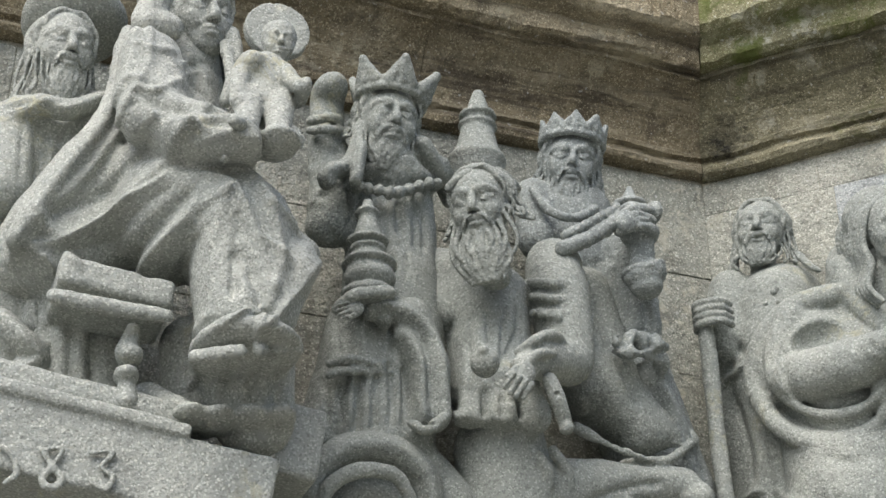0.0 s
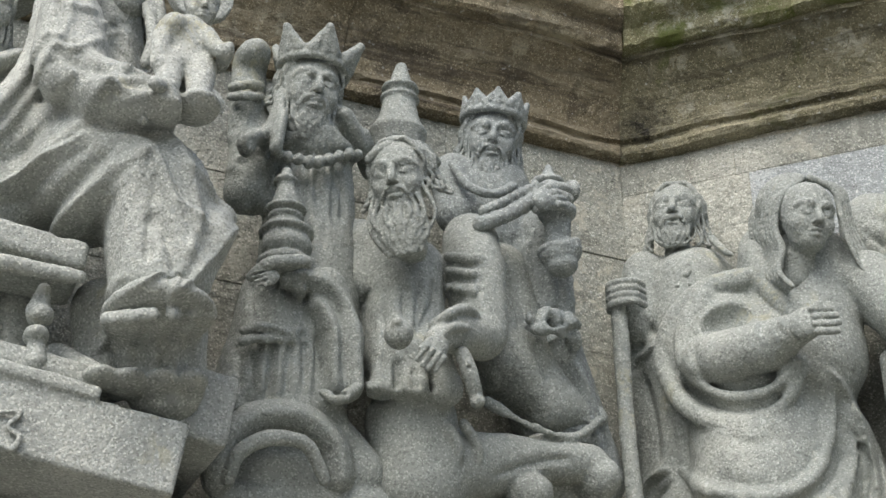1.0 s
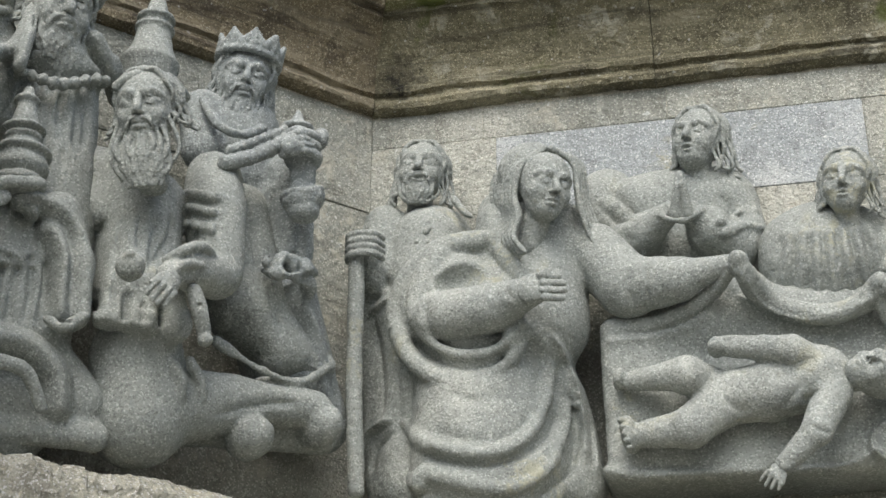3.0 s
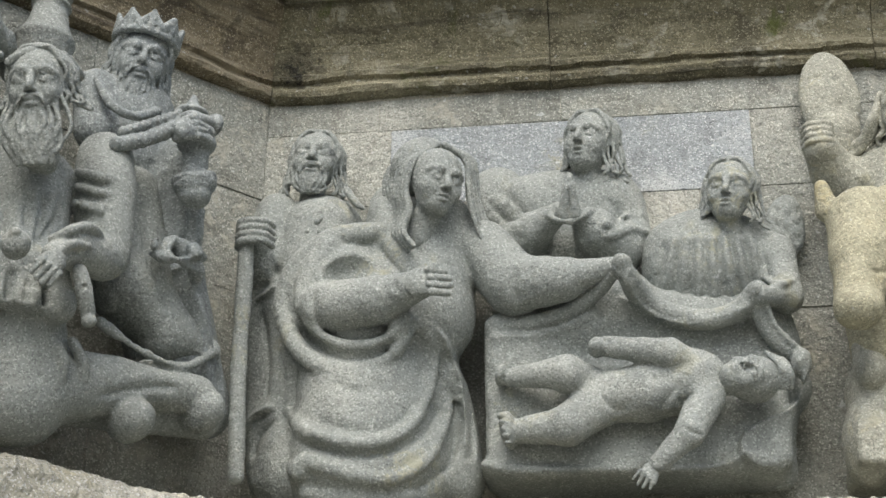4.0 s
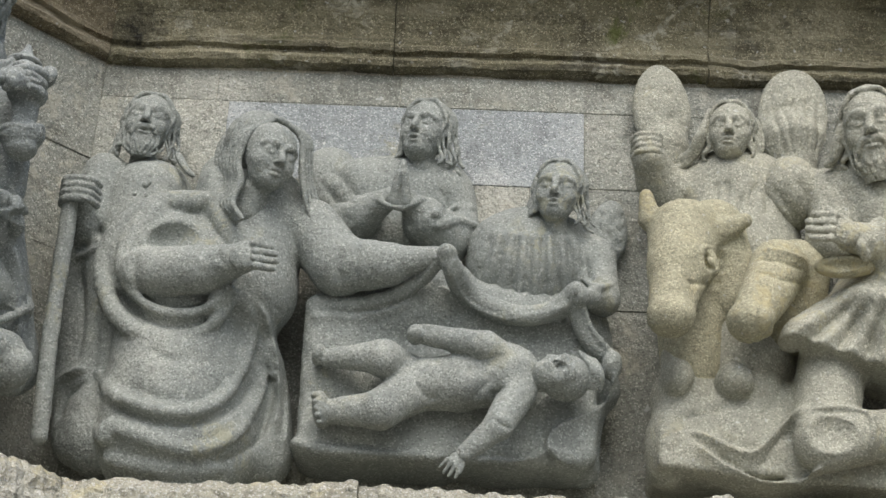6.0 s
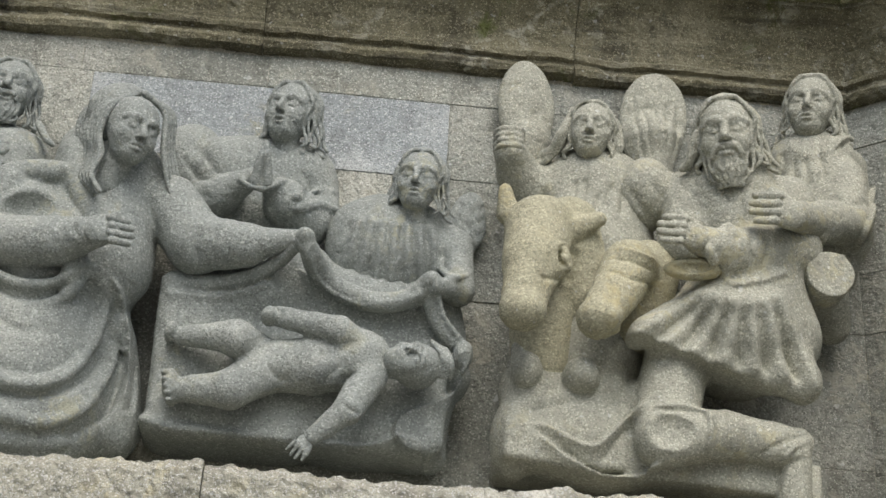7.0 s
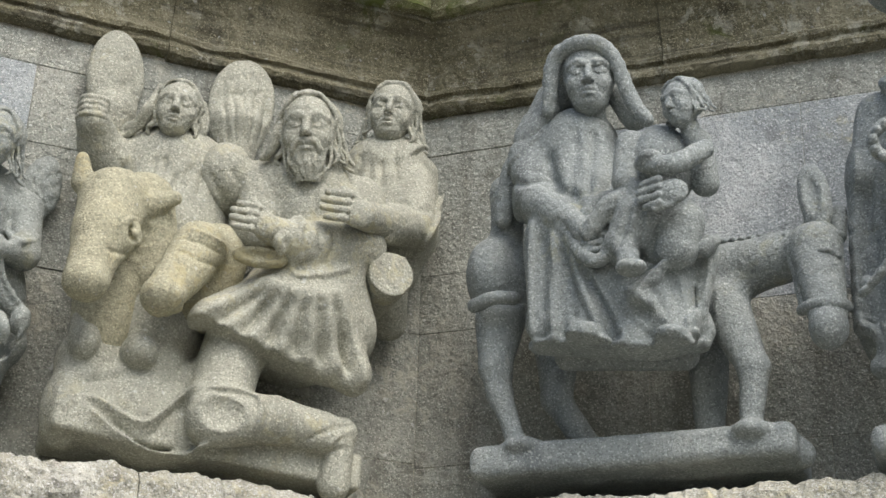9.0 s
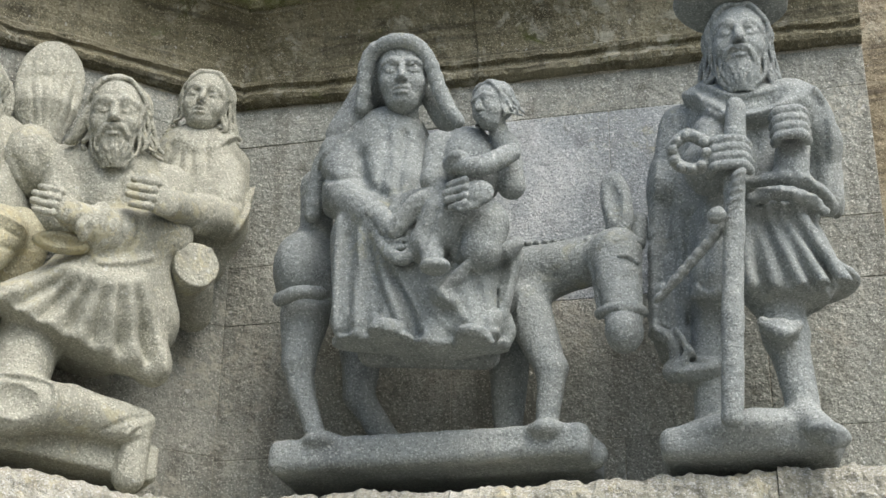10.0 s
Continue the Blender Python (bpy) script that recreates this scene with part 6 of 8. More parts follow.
s.body.fold(((1.062, 0.2, 3.014), (1.069, 0.192, 2.959), (1.078, 0.14, 2.896)), 0.0082, 0.006)
s.body.crease(((1.076, 0.192, 3.027), (1.084, 0.188, 2.961), (1.084, 0.252, 2.846)), 0.0065, -0.0135)
s.body.fold(((1.089, 0.184, 3.022), (1.099, 0.176, 2.967), (1.098, 0.256, 2.844)), 0.0079, 0.006)
s.body.crease(((1.113, 0.176, 2.993), (1.121, 0.192, 2.933), (1.106, 0.272, 2.859)), 0.0077, -0.0108)
s.body.tube(((1.117, 0.172, 2.93), (1.132, 0.236, 2.888), (1.164, 0.208, 2.907)), 0.0069, 0.0069, k=0.004)
s.head((1.047, 0.25, 3.107), 0.1403, -10, -6, 7, hair='curly', hair_long=0.55)
c = s.lump(0.0032)
c.egg((1.178, 0.04, 3.107), (0.0445, 0.03, 0.0841), -8, k=0.004)
c.crease(((1.157, 0.052, 3.161), (1.165, 0.064, 3.135), (1.175, 0.064, 3.154)), 0.0043, -0.0054)
c.crease(((1.175, 0.064, 3.141), (1.183, 0.068, 3.119), (1.194, 0.064, 3.14)), 0.0043, -0.0054)
c.crease(((1.196, 0.06, 3.156), (1.204, 0.06, 3.137), (1.216, 0.05, 3.161)), 0.0043, -0.0054)
c.crease(((1.153, 0.06, 3.123), (1.163, 0.068, 3.1), (1.173, 0.068, 3.119)), 0.0042, -0.0054)
c.crease(((1.172, 0.064, 3.107), (1.181, 0.068, 3.086), (1.192, 0.068, 3.105)), 0.0042, -0.0054)
c.crease(((1.192, 0.064, 3.121), (1.202, 0.064, 3.102), (1.214, 0.056, 3.125)), 0.0043, -0.0054)
c.crease(((1.151, 0.06, 3.09), (1.161, 0.064, 3.069), (1.172, 0.064, 3.088)), 0.0042, -0.0054)
c.crease(((1.169, 0.064, 3.074), (1.181, 0.06, 3.057), (1.191, 0.064, 3.074)), 0.0042, -0.0054)
c.crease(((1.189, 0.064, 3.088), (1.201, 0.06, 3.071), (1.212, 0.056, 3.092)), 0.0042, -0.0054)
c.crease(((1.148, 0.056, 3.059), (1.161, 0.056, 3.04), (1.171, 0.06, 3.057)), 0.0042, -0.0054)
c.crease(((1.168, 0.052, 3.048), (1.18, 0.048, 3.03), (1.191, 0.052, 3.047)), 0.0042, -0.0054)
c.crease(((1.187, 0.056, 3.059), (1.201, 0.044, 3.046), (1.212, 0.04, 3.067)), 0.0042, -0.0054)
s.finish('statue', GREY, 'grey granite small winged angel holding up the cloth hem', group='birth scene')

# grey granite relief of a swaddling cloth with a lying infant
s = Statue('b', 0.852, 0.2, 2.498, h=0.0042)
s.body.slab((0.84, 0.085, 2.709), (0.3004, 0.09, 0.1746), None, 0.03, k=0.02)
s.body.cone((0.63, 0.1, 2.848), (0.749, 0.12, 2.865), 0.0732, 0.0886, k=0.02)
s.body.cone((0.749, 0.12, 2.865), (0.82, 0.14, 2.907), 0.0826, 0.0708, k=0.02)
s.body.cone((0.831, 0.1, 2.86), (1.089, 0.1, 2.847), 0.0917, 0.0823, k=0.02)
s.body.slab((0.601, 0.09, 2.775), (0.0566, 0.09, 0.1121), None, 0.03, k=0.015)
s.body.cone((1.128, 0.1, 2.809), (1.149, 0.08, 2.729), 0.0523, 0.0465, k=0.02)
s.body.cone((1.105, 0.09, 2.664), (1.119, 0.07, 2.552), 0.0477, 0.0341, k=0.02)
s.body.tube(((0.556, 0.16, 2.858), (0.646, 0.18, 2.852), (0.729, 0.215, 2.866), (0.781, 0.25, 2.895), (0.821, 0.29, 2.916)), 0.0147, 0.0102, k=0.012)
s.body.fold(((0.561, 0.176, 2.823), (0.647, 0.18, 2.824), (0.729, 0.204, 2.838), (0.78, 0.208, 2.877), (0.815, 0.204, 2.929)), 0.0105, 0.008)
s.body.crease(((0.561, 0.18, 2.836), (0.647, 0.188, 2.834), (0.729, 0.22, 2.846), (0.793, 0.264, 2.882)), 0.0052, -0.0081)
s.body.tube(((0.83, 0.3, 2.906), (0.872, 0.22, 2.873), (0.934, 0.21, 2.843), (1.002, 0.21, 2.832), (1.059, 0.22, 2.848), (1.089, 0.25, 2.869)), 0.0181, 0.0181, k=0.01)
s.body.crease(((0.838, 0.288, 2.88), (0.877, 0.224, 2.852), (0.934, 0.216, 2.825), (1.001, 0.22, 2.818), (1.057, 0.232, 2.833)), 0.0039, -0.0081)
s.body.fold(((0.832, 0.256, 2.88), (0.866, 0.188, 2.853), (0.929, 0.18, 2.823), (1.003, 0.172, 2.819), (1.066, 0.184, 2.836)), 0.008, 0.008)
s.body.tube(((1.092, 0.24, 2.871), (1.101, 0.21, 2.819), (1.131, 0.19, 2.778), (1.168, 0.18, 2.756)), 0.0158, 0.0158, k=0.008)
s.body.tube(((1.102, 0.25, 2.856), (1.119, 0.22, 2.808), (1.17, 0.2, 2.758)), 0.0056, 0.0056, k=0.003)
s.body.egg((1.165, 0.2, 2.734), (0.0202, 0.03, 0.0291), -15, k=0.006)
s.body.egg((0.827, 0.3, 2.918), (0.0203, 0.03, 0.0192), None, k=0.006)
s.body.crease(((0.816, 0.324, 2.922), (0.824, 0.32, 2.906), (0.819, 0.304, 2.895)), 0.0026, -0.0054)
s.body.crease(((0.83, 0.328, 2.923), (0.837, 0.32, 2.907), (0.832, 0.308, 2.893)), 0.0026, -0.0054)
s.body.egg((1.089, 0.25, 2.869), (0.0181, 0.03, 0.0203), None, k=0.008)
s.body.fold(((0.533, 0.05, 2.558), (0.58, 0.164, 2.542), (0.652, 0.156, 2.538), (0.719, 0.156, 2.539), (0.779, 0.108, 2.536), (0.83, 0.06, 2.534)), 0.0137, 0.014)
s.body.crease(((1.113, 0.128, 2.535), (1.051, 0.172, 2.555), (0.986, 0.12, 2.535), (0.893, 0.052, 2.535)), 0.0176, 0.0156, lap=True)
s.body.crease(((1.177, 0.112, 2.717), (1.139, 0.152, 2.648), (1.058, 0.172, 2.605), (1.04, 0.172, 2.565), (1.067, 0.16, 2.534), (1.113, 0.128, 2.533)), 0.0171, 0.0169, lap=True)
s.body.crease(((1.094, 0.172, 2.682), (1.042, 0.172, 2.635), (1.007, 0.172, 2.576)), 0.0115, -0.0081)
s.body.crease(((0.591, 0.176, 2.562), (0.686, 0.176, 2.555), (0.764, 0.18, 2.544)), 0.0102, -0.0095)
c = s.lump(0.0034)
c.cone((0.764, 0.2, 2.674), (0.864, 0.22, 2.676), 0.0512, 0.0556, k=0.015)
c.cone((0.864, 0.22, 2.676), (0.962, 0.23, 2.693), 0.0555, 0.0599, k=0.015)
c.egg((0.886, 0.25, 2.664), (0.0528, 0.04, 0.0418), 8, k=0.012)
c.cone((0.747, 0.2, 2.705), (0.709, 0.25, 2.709), 0.0378, 0.0367, k=0.012)
c.cone((0.707, 0.25, 2.714), (0.597, 0.21, 2.722), 0.0339, 0.0192, k=0.01)
c.egg((0.578, 0.21, 2.728), (0.0125, 0.03, 0.0215), -20, k=0.005)
c.cone((0.759, 0.22, 2.65), (0.71, 0.24, 2.607), 0.0461, 0.0395, k=0.012)
c.cone((0.71, 0.24, 2.607), (0.611, 0.21, 2.608), 0.0389, 0.0244, k=0.01)
c.egg((0.591, 0.21, 2.611), (0.0167, 0.035, 0.0378), 8, k=0.006)
c.egg((0.58, 0.235, 2.632), (0.0089, 0.012, 0.0055), None, k=0.0015)
c.egg((0.583, 0.235, 2.618), (0.0088, 0.012, 0.0055), None, k=0.0015)
c.egg((0.586, 0.235, 2.604), (0.0088, 0.012, 0.0055), None, k=0.0015)
c.egg((0.588, 0.235, 2.59), (0.0088, 0.012, 0.0055), None, k=0.0015)
c.egg((0.591, 0.235, 2.576), (0.0088, 0.012, 0.0055), None, k=0.0015)
c.cone((0.958, 0.25, 2.712), (0.909, 0.28, 2.733), 0.0297, 0.0275, k=0.01)
c.cone((0.909, 0.28, 2.733), (0.793, 0.25, 2.764), 0.028, 0.0213, k=0.008)
c.egg((0.772, 0.25, 2.764), (0.019, 0.03, 0.019), None, k=0.005)
c.crease(((0.757, 0.268, 2.764), (0.779, 0.276, 2.77), (0.804, 0.272, 2.762)), 0.0038, -0.0068)
c.cone((0.976, 0.25, 2.655), (0.94, 0.29, 2.567), 0.0374, 0.0299, k=0.012)
c.cone((0.94, 0.29, 2.567), (0.876, 0.28, 2.511), 0.0277, 0.0181, k=0.008)
c.crease(((0.926, 0.316, 2.571), (0.943, 0.316, 2.558), (0.963, 0.304, 2.556)), 0.0037, -0.0068)
c.crease(((0.875, 0.26, 2.626), (0.902, 0.28, 2.641), (0.929, 0.284, 2.677)), 0.0063, -0.0081)
c.crease(((0.915, 0.172, 2.64), (0.924, 0.264, 2.642), (0.956, 0.288, 2.65)), 0.0062, -0.0095)
c.crease(((0.859, 0.28, 2.679), (0.897, 0.284, 2.682), (0.93, 0.284, 2.698)), 0.005, -0.0054)
c.crease(((0.771, 0.26, 2.66), (0.793, 0.248, 2.639), (0.831, 0.252, 2.634)), 0.005, -0.0068)
s.hand((0.86, 0.28, 2.495), 235, 0.0446, spread=0.3)
s.head((1.058, 0.28, 2.697), 0.1178, -14, 13, 76, hair='cap')
c = s.lump(0.003)
c.tube(((1.096, 0.25, 2.738), (1.118, 0.26, 2.702), (1.111, 0.24, 2.668)), 0.0055, 0.0044, k=0.003)
c.tube(((1.106, 0.25, 2.733), (1.124, 0.26, 2.698), (1.119, 0.24, 2.668)), 0.0055, 0.0044, k=0.003)
c.tube(((1.116, 0.25, 2.728), (1.131, 0.26, 2.695), (1.128, 0.24, 2.668)), 0.0055, 0.0044, k=0.003)
c.tube(((1.125, 0.25, 2.723), (1.137, 0.26, 2.691), (1.137, 0.24, 2.668)), 0.0055, 0.0044, k=0.003)
s.finish('statue', GREY, 'grey granite relief of a swaddling cloth with a lying infant', group='birth scene')

# lichened granite curly-haired angel with raised fist and feathered wings
s = Statue('b', 1.416, 0.12, 2.815, h=0.0042)
s.body.cone((1.455, 0.09, 3.172), (1.447, 0.09, 3.019), 0.1253, 0.1478, k=0.03)
s.body.cone((1.364, 0.09, 3.189), (1.54, 0.09, 3.201), 0.0618, 0.0669, k=0.03)
s.body.cone((1.431, 0.09, 2.935), (1.427, 0.08, 2.727), 0.1389, 0.1329, k=0.03)
s.body.cone((1.279, 0.13, 3.202), (1.253, 0.18, 3.226), 0.0449, 0.0374, k=0.012)
s.body.cone((1.316, 0.11, 3.175), (1.279, 0.13, 3.195), 0.0579, 0.0453, k=0.015)
s.body.crease(((1.398, 0.2, 3.168), (1.387, 0.208, 3.093)), 0.007, -0.0135)
s.body.crease(((1.418, 0.208, 3.169), (1.412, 0.216, 3.113)), 0.007, -0.0135)
s.body.crease(((1.474, 0.212, 3.161), (1.45, 0.228, 3.078)), 0.007, -0.0135)
s.body.crease(((1.501, 0.204, 3.166), (1.489, 0.224, 3.064)), 0.007, -0.0135)
s.body.crease(((1.442, 0.216, 3.138), (1.435, 0.232, 3.053)), 0.007, -0.0135)
s.body.crease(((1.319, 0.164, 3.162), (1.341, 0.16, 3.125), (1.337, 0.176, 3.061)), 0.0085, -0.0095)
s.head((1.42, 0.23, 3.282), 0.1396, -12, -4, 4, hair='curly', hair_long=0.5)
c = s.lump(0.003)
c.tube(((1.387, 0.19, 3.344), (1.373, 0.19, 3.291), (1.363, 0.17, 3.257), (1.338, 0.15, 3.232), (1.315, 0.14, 3.222)), 0.0082, 0.0063, k=0.003)
c.tube(((1.384, 0.19, 3.335), (1.369, 0.19, 3.288), (1.359, 0.17, 3.257), (1.335, 0.15, 3.234), (1.317, 0.14, 3.224)), 0.0082, 0.0063, k=0.003)
c.tube(((1.382, 0.19, 3.326), (1.366, 0.19, 3.284), (1.355, 0.17, 3.256), (1.333, 0.15, 3.237), (1.32, 0.14, 3.226)), 0.0082, 0.0063, k=0.003)
c.tube(((1.38, 0.19, 3.317), (1.362, 0.19, 3.281), (1.351, 0.17, 3.256), (1.33, 0.15, 3.239), (1.322, 0.14, 3.227)), 0.0082, 0.0063, k=0.003)
c.tube(((1.378, 0.19, 3.308), (1.358, 0.19, 3.277), (1.348, 0.17, 3.255), (1.327, 0.15, 3.242), (1.325, 0.14, 3.229)), 0.0082, 0.0063, k=0.003)
c.tube(((1.478, 0.18, 3.326), (1.487, 0.18, 3.276), (1.482, 0.17, 3.238), (1.498, 0.16, 3.214)), 0.0082, 0.0063, k=0.003)
c.tube(((1.483, 0.18, 3.327), (1.493, 0.18, 3.277), (1.488, 0.17, 3.239), (1.501, 0.16, 3.214)), 0.0082, 0.0063, k=0.003)
c.tube(((1.488, 0.18, 3.328), (1.499, 0.18, 3.278), (1.495, 0.17, 3.24), (1.505, 0.16, 3.215)), 0.0082, 0.0063, k=0.003)
s.fist((1.249, 0.2, 3.246), 0.0596, 0.0547)
c = s.lump(0.0032)
c.egg((1.304, 0.045, 3.429), (0.0664, 0.028, 0.1221), 3, k=0.004)
c.cone((1.309, 0.045, 3.326), (1.304, 0.04, 3.253), 0.0546, 0.0468, k=0.02)
c.egg((1.603, 0.055, 3.42), (0.0802, 0.028, 0.1284), -8, k=0.004)
c.cone((1.6, 0.055, 3.361), (1.602, 0.05, 3.289), 0.0659, 0.0474, k=0.02)
c.crease(((1.554, 0.068, 3.483), (1.558, 0.104, 3.37), (1.579, 0.088, 3.28)), 0.006, -0.0095)
c.crease(((1.578, 0.076, 3.463), (1.578, 0.116, 3.362), (1.593, 0.092, 3.28)), 0.006, -0.0095)
c.crease(((1.604, 0.08, 3.452), (1.6, 0.12, 3.358), (1.607, 0.096, 3.28)), 0.006, -0.0095)
c.crease(((1.63, 0.08, 3.45), (1.624, 0.116, 3.359), (1.622, 0.092, 3.284)), 0.006, -0.0095)
c.crease(((1.658, 0.072, 3.458), (1.653, 0.092, 3.373), (1.64, 0.08, 3.293)), 0.006, -0.0095)
c.crease(((1.559, 0.068, 3.487), (1.573, 0.076, 3.467), (1.588, 0.076, 3.489)), 0.0062, -0.0054)
c.crease(((1.592, 0.076, 3.495), (1.607, 0.076, 3.48), (1.623, 0.072, 3.505)), 0.0062, -0.0054)
c.crease(((1.546, 0.068, 3.438), (1.561, 0.072, 3.421), (1.575, 0.076, 3.441)), 0.0061, -0.0054)
c.crease(((1.579, 0.076, 3.449), (1.593, 0.08, 3.432), (1.608, 0.08, 3.454)), 0.0061, -0.0054)
c.crease(((1.616, 0.08, 3.455), (1.632, 0.076, 3.443), (1.647, 0.076, 3.465)), 0.0062, -0.0054)
c.crease(((1.563, 0.088, 3.398), (1.573, 0.108, 3.372), (1.589, 0.104, 3.396)), 0.0061, -0.0054)
c.crease(((1.597, 0.104, 3.396), (1.61, 0.112, 3.376), (1.634, 0.076, 3.42)), 0.0061, -0.0054)
c.crease(((1.633, 0.088, 3.401), (1.652, 0.076, 3.393), (1.669, 0.068, 3.42)), 0.0061, -0.0054)
c.crease(((1.27, 0.064, 3.482), (1.282, 0.068, 3.469), (1.294, 0.068, 3.485)), 0.0061, -0.0041)
c.crease(((1.304, 0.068, 3.469), (1.317, 0.068, 3.459), (1.328, 0.068, 3.474)), 0.0061, -0.0041)
c.crease(((1.275, 0.068, 3.422), (1.288, 0.068, 3.411), (1.299, 0.072, 3.424)), 0.0061, -0.0041)
c.crease(((1.31, 0.072, 3.406), (1.323, 0.068, 3.398), (1.335, 0.068, 3.414)), 0.0061, -0.0041)
c.crease(((1.281, 0.076, 3.362), (1.291, 0.092, 3.342), (1.304, 0.084, 3.362)), 0.006, -0.0041)
s.finish('statue', WARM, 'lichened granite curly-haired angel with raised fist and feathered wings', group='shepherds')

# ochre lichened granite ox head with short horns
s = Statue('b', 1.335, 0.2, 2.65, h=0.0036)
s.body.cone((1.311, 0.25, 3.008), (1.296, 0.29, 2.916), 0.0743, 0.0673, k=0.02)
s.body.cone((1.296, 0.29, 2.916), (1.266, 0.33, 2.801), 0.0609, 0.0451, k=0.015)
s.body.cone((1.38, 0.2, 3.041), (1.416, 0.17, 2.899), 0.0699, 0.0795, k=0.02)
s.body.egg((1.265, 0.34, 2.784), (0.0471, 0.05, 0.0404), None, k=0.012)
s.body.cone((1.244, 0.24, 3.045), (1.235, 0.25, 3.095), 0.024, 0.0156, k=0.01)
s.body.cone((1.382, 0.26, 3.013), (1.432, 0.28, 3.031), 0.0309, 0.0155, k=0.01)
s.body.egg((1.349, 0.31, 2.917), (0.022, 0.022, 0.0324), 30, k=0.005)
s.body.egg((1.347, 0.335, 2.906), (0.0126, 0.016, 0.0206), 30, k=0.003, cut=True)
s.body.egg((1.349, 0.322, 2.912), (0.0092, 0.014, 0.015), 30, k=0.002)
s.body.tube(((1.32, 0.352, 2.916), (1.34, 0.336, 2.939), (1.374, 0.276, 2.958)), 0.0047, 0.0047, k=0.004)
s.body.egg((1.235, 0.4, 2.75), (0.0087, 0.018, 0.0077), None, k=0.004, cut=True)
s.body.egg((1.28, 0.4, 2.755), (0.0088, 0.018, 0.0077), None, k=0.004, cut=True)
s.body.crease(((1.271, 0.05, 2.863), (1.309, 0.05, 2.854), (1.35, 0.05, 2.874)), 0.0043, -0.0068)
s.body.crease(((1.314, 0.352, 2.934), (1.308, 0.352, 2.871), (1.299, 0.368, 2.801)), 0.0103, -0.0081)
s.body.crease(((1.389, 0.26, 2.974), (1.376, 0.244, 2.914), (1.37, 0.05, 2.89)), 0.0129, -0.0108)
s.body.cone((1.333, 0.17, 2.837), (1.34, 0.15, 2.743), 0.0709, 0.0686, k=0.02)
s.finish('statue', OCHRE, 'ochre lichened granite ox head with short horns', group='shepherds')

# ochre lichened granite donkey head with long folded ear
s = Statue('b', 1.449, 0.22, 2.655, h=0.0036)
s.body.cone((1.497, 0.27, 2.93), (1.422, 0.33, 2.788), 0.0589, 0.043, k=0.018)
s.body.egg((1.422, 0.33, 2.782), (0.0453, 0.055, 0.0362), -15, k=0.012)
s.body.cone((1.55, 0.2, 2.955), (1.527, 0.17, 2.86), 0.0698, 0.0746, k=0.02)
s.body.crease(((1.553, 0.288, 2.929), (1.495, 0.328, 2.936), (1.453, 0.3, 2.953)), 0.0103, 0.0104, lap=True)
s.body.crease(((1.545, 0.296, 2.909), (1.482, 0.336, 2.912), (1.44, 0.308, 2.926)), 0.004, -0.0081)
s.body.crease(((1.555, 0.256, 2.898), (1.487, 0.34, 2.87), (1.427, 0.32, 2.893)), 0.004, -0.0068)
s.body.egg((1.611, 0.34, 2.906), (0.0625, 0.026, 0.0232), 4, k=0.006)
s.body.egg((1.601, 0.365, 2.9), (0.0482, 0.018, 0.0115), 4, k=0.004, cut=True)
s.body.egg((1.376, 0.4, 2.748), (0.0088, 0.016, 0.0066), None, k=0.004, cut=True)
s.body.egg((1.425, 0.4, 2.742), (0.0088, 0.016, 0.0066), None, k=0.004, cut=True)
s.body.crease(((1.441, 0.05, 2.865), (1.43, 0.324, 2.744), (1.494, 0.212, 2.813)), 0.0041, -0.0068)
s.body.egg((1.448, 0.335, 2.868), (0.0103, 0.012, 0.0103), None, k=0.004)
s.finish('statue', OCHRE, 'ochre lichened granite donkey head with long folded ear', group='shepherds')

# lichened granite bearded shepherd kneeling in a pleated tunic
s = Statue('b', 1.616, 0.26, 2.47, h=0.0042)
s.body.cone((1.733, 0.21, 3.13), (1.77, 0.22, 3.0), 0.1124, 0.1124, k=0.025)
s.body.egg((1.554, 0.17, 3.155), (0.0652, 0.08, 0.0852), None, k=0.015)
s.body.cone((1.643, 0.2, 3.145), (1.614, 0.24, 3.012), 0.058, 0.0508, k=0.02)
s.body.cone((1.85, 0.22, 3.134), (1.846, 0.26, 3.005), 0.0679, 0.0655, k=0.02)
s.body.cone((1.842, 0.27, 3.0), (1.687, 0.35, 2.95), 0.0606, 0.0466, k=0.012)
s.body.cone((1.687, 0.35, 2.95), (1.615, 0.37, 2.958), 0.0416, 0.0301, k=0.01)
s.body.tube(((1.672, 0.36, 2.996), (1.633, 0.39, 2.932), (1.645, 0.37, 2.914)), 0.0092, 0.0092, k=0.005)
s.body.cone((1.769, 0.22, 2.96), (1.721, 0.23, 2.819), 0.1092, 0.14, k=0.02)
s.body.cone((1.769, 0.22, 2.946), (1.798, 0.22, 2.819), 0.1027, 0.1098, k=0.02)
s.body.cone((1.658, 0.26, 2.887), (1.533, 0.29, 2.768), 0.0299, 0.0459, k=0.016)
s.body.cone((1.684, 0.26, 2.882), (1.59, 0.29, 2.753), 0.0299, 0.046, k=0.016)
s.body.cone((1.713, 0.26, 2.88), (1.65, 0.29, 2.736), 0.0299, 0.046, k=0.016)
s.body.cone((1.742, 0.26, 2.88), (1.712, 0.29, 2.724), 0.0299, 0.046, k=0.016)
s.body.cone((1.772, 0.26, 2.882), (1.775, 0.29, 2.715), 0.03, 0.0461, k=0.016)
s.body.cone((1.8, 0.26, 2.887), (1.837, 0.29, 2.702), 0.03, 0.0461, k=0.016)
s.body.fold(((1.628, 0.324, 2.856), (1.564, 0.32, 2.809), (1.5, 0.32, 2.758)), 0.017, 0.014)
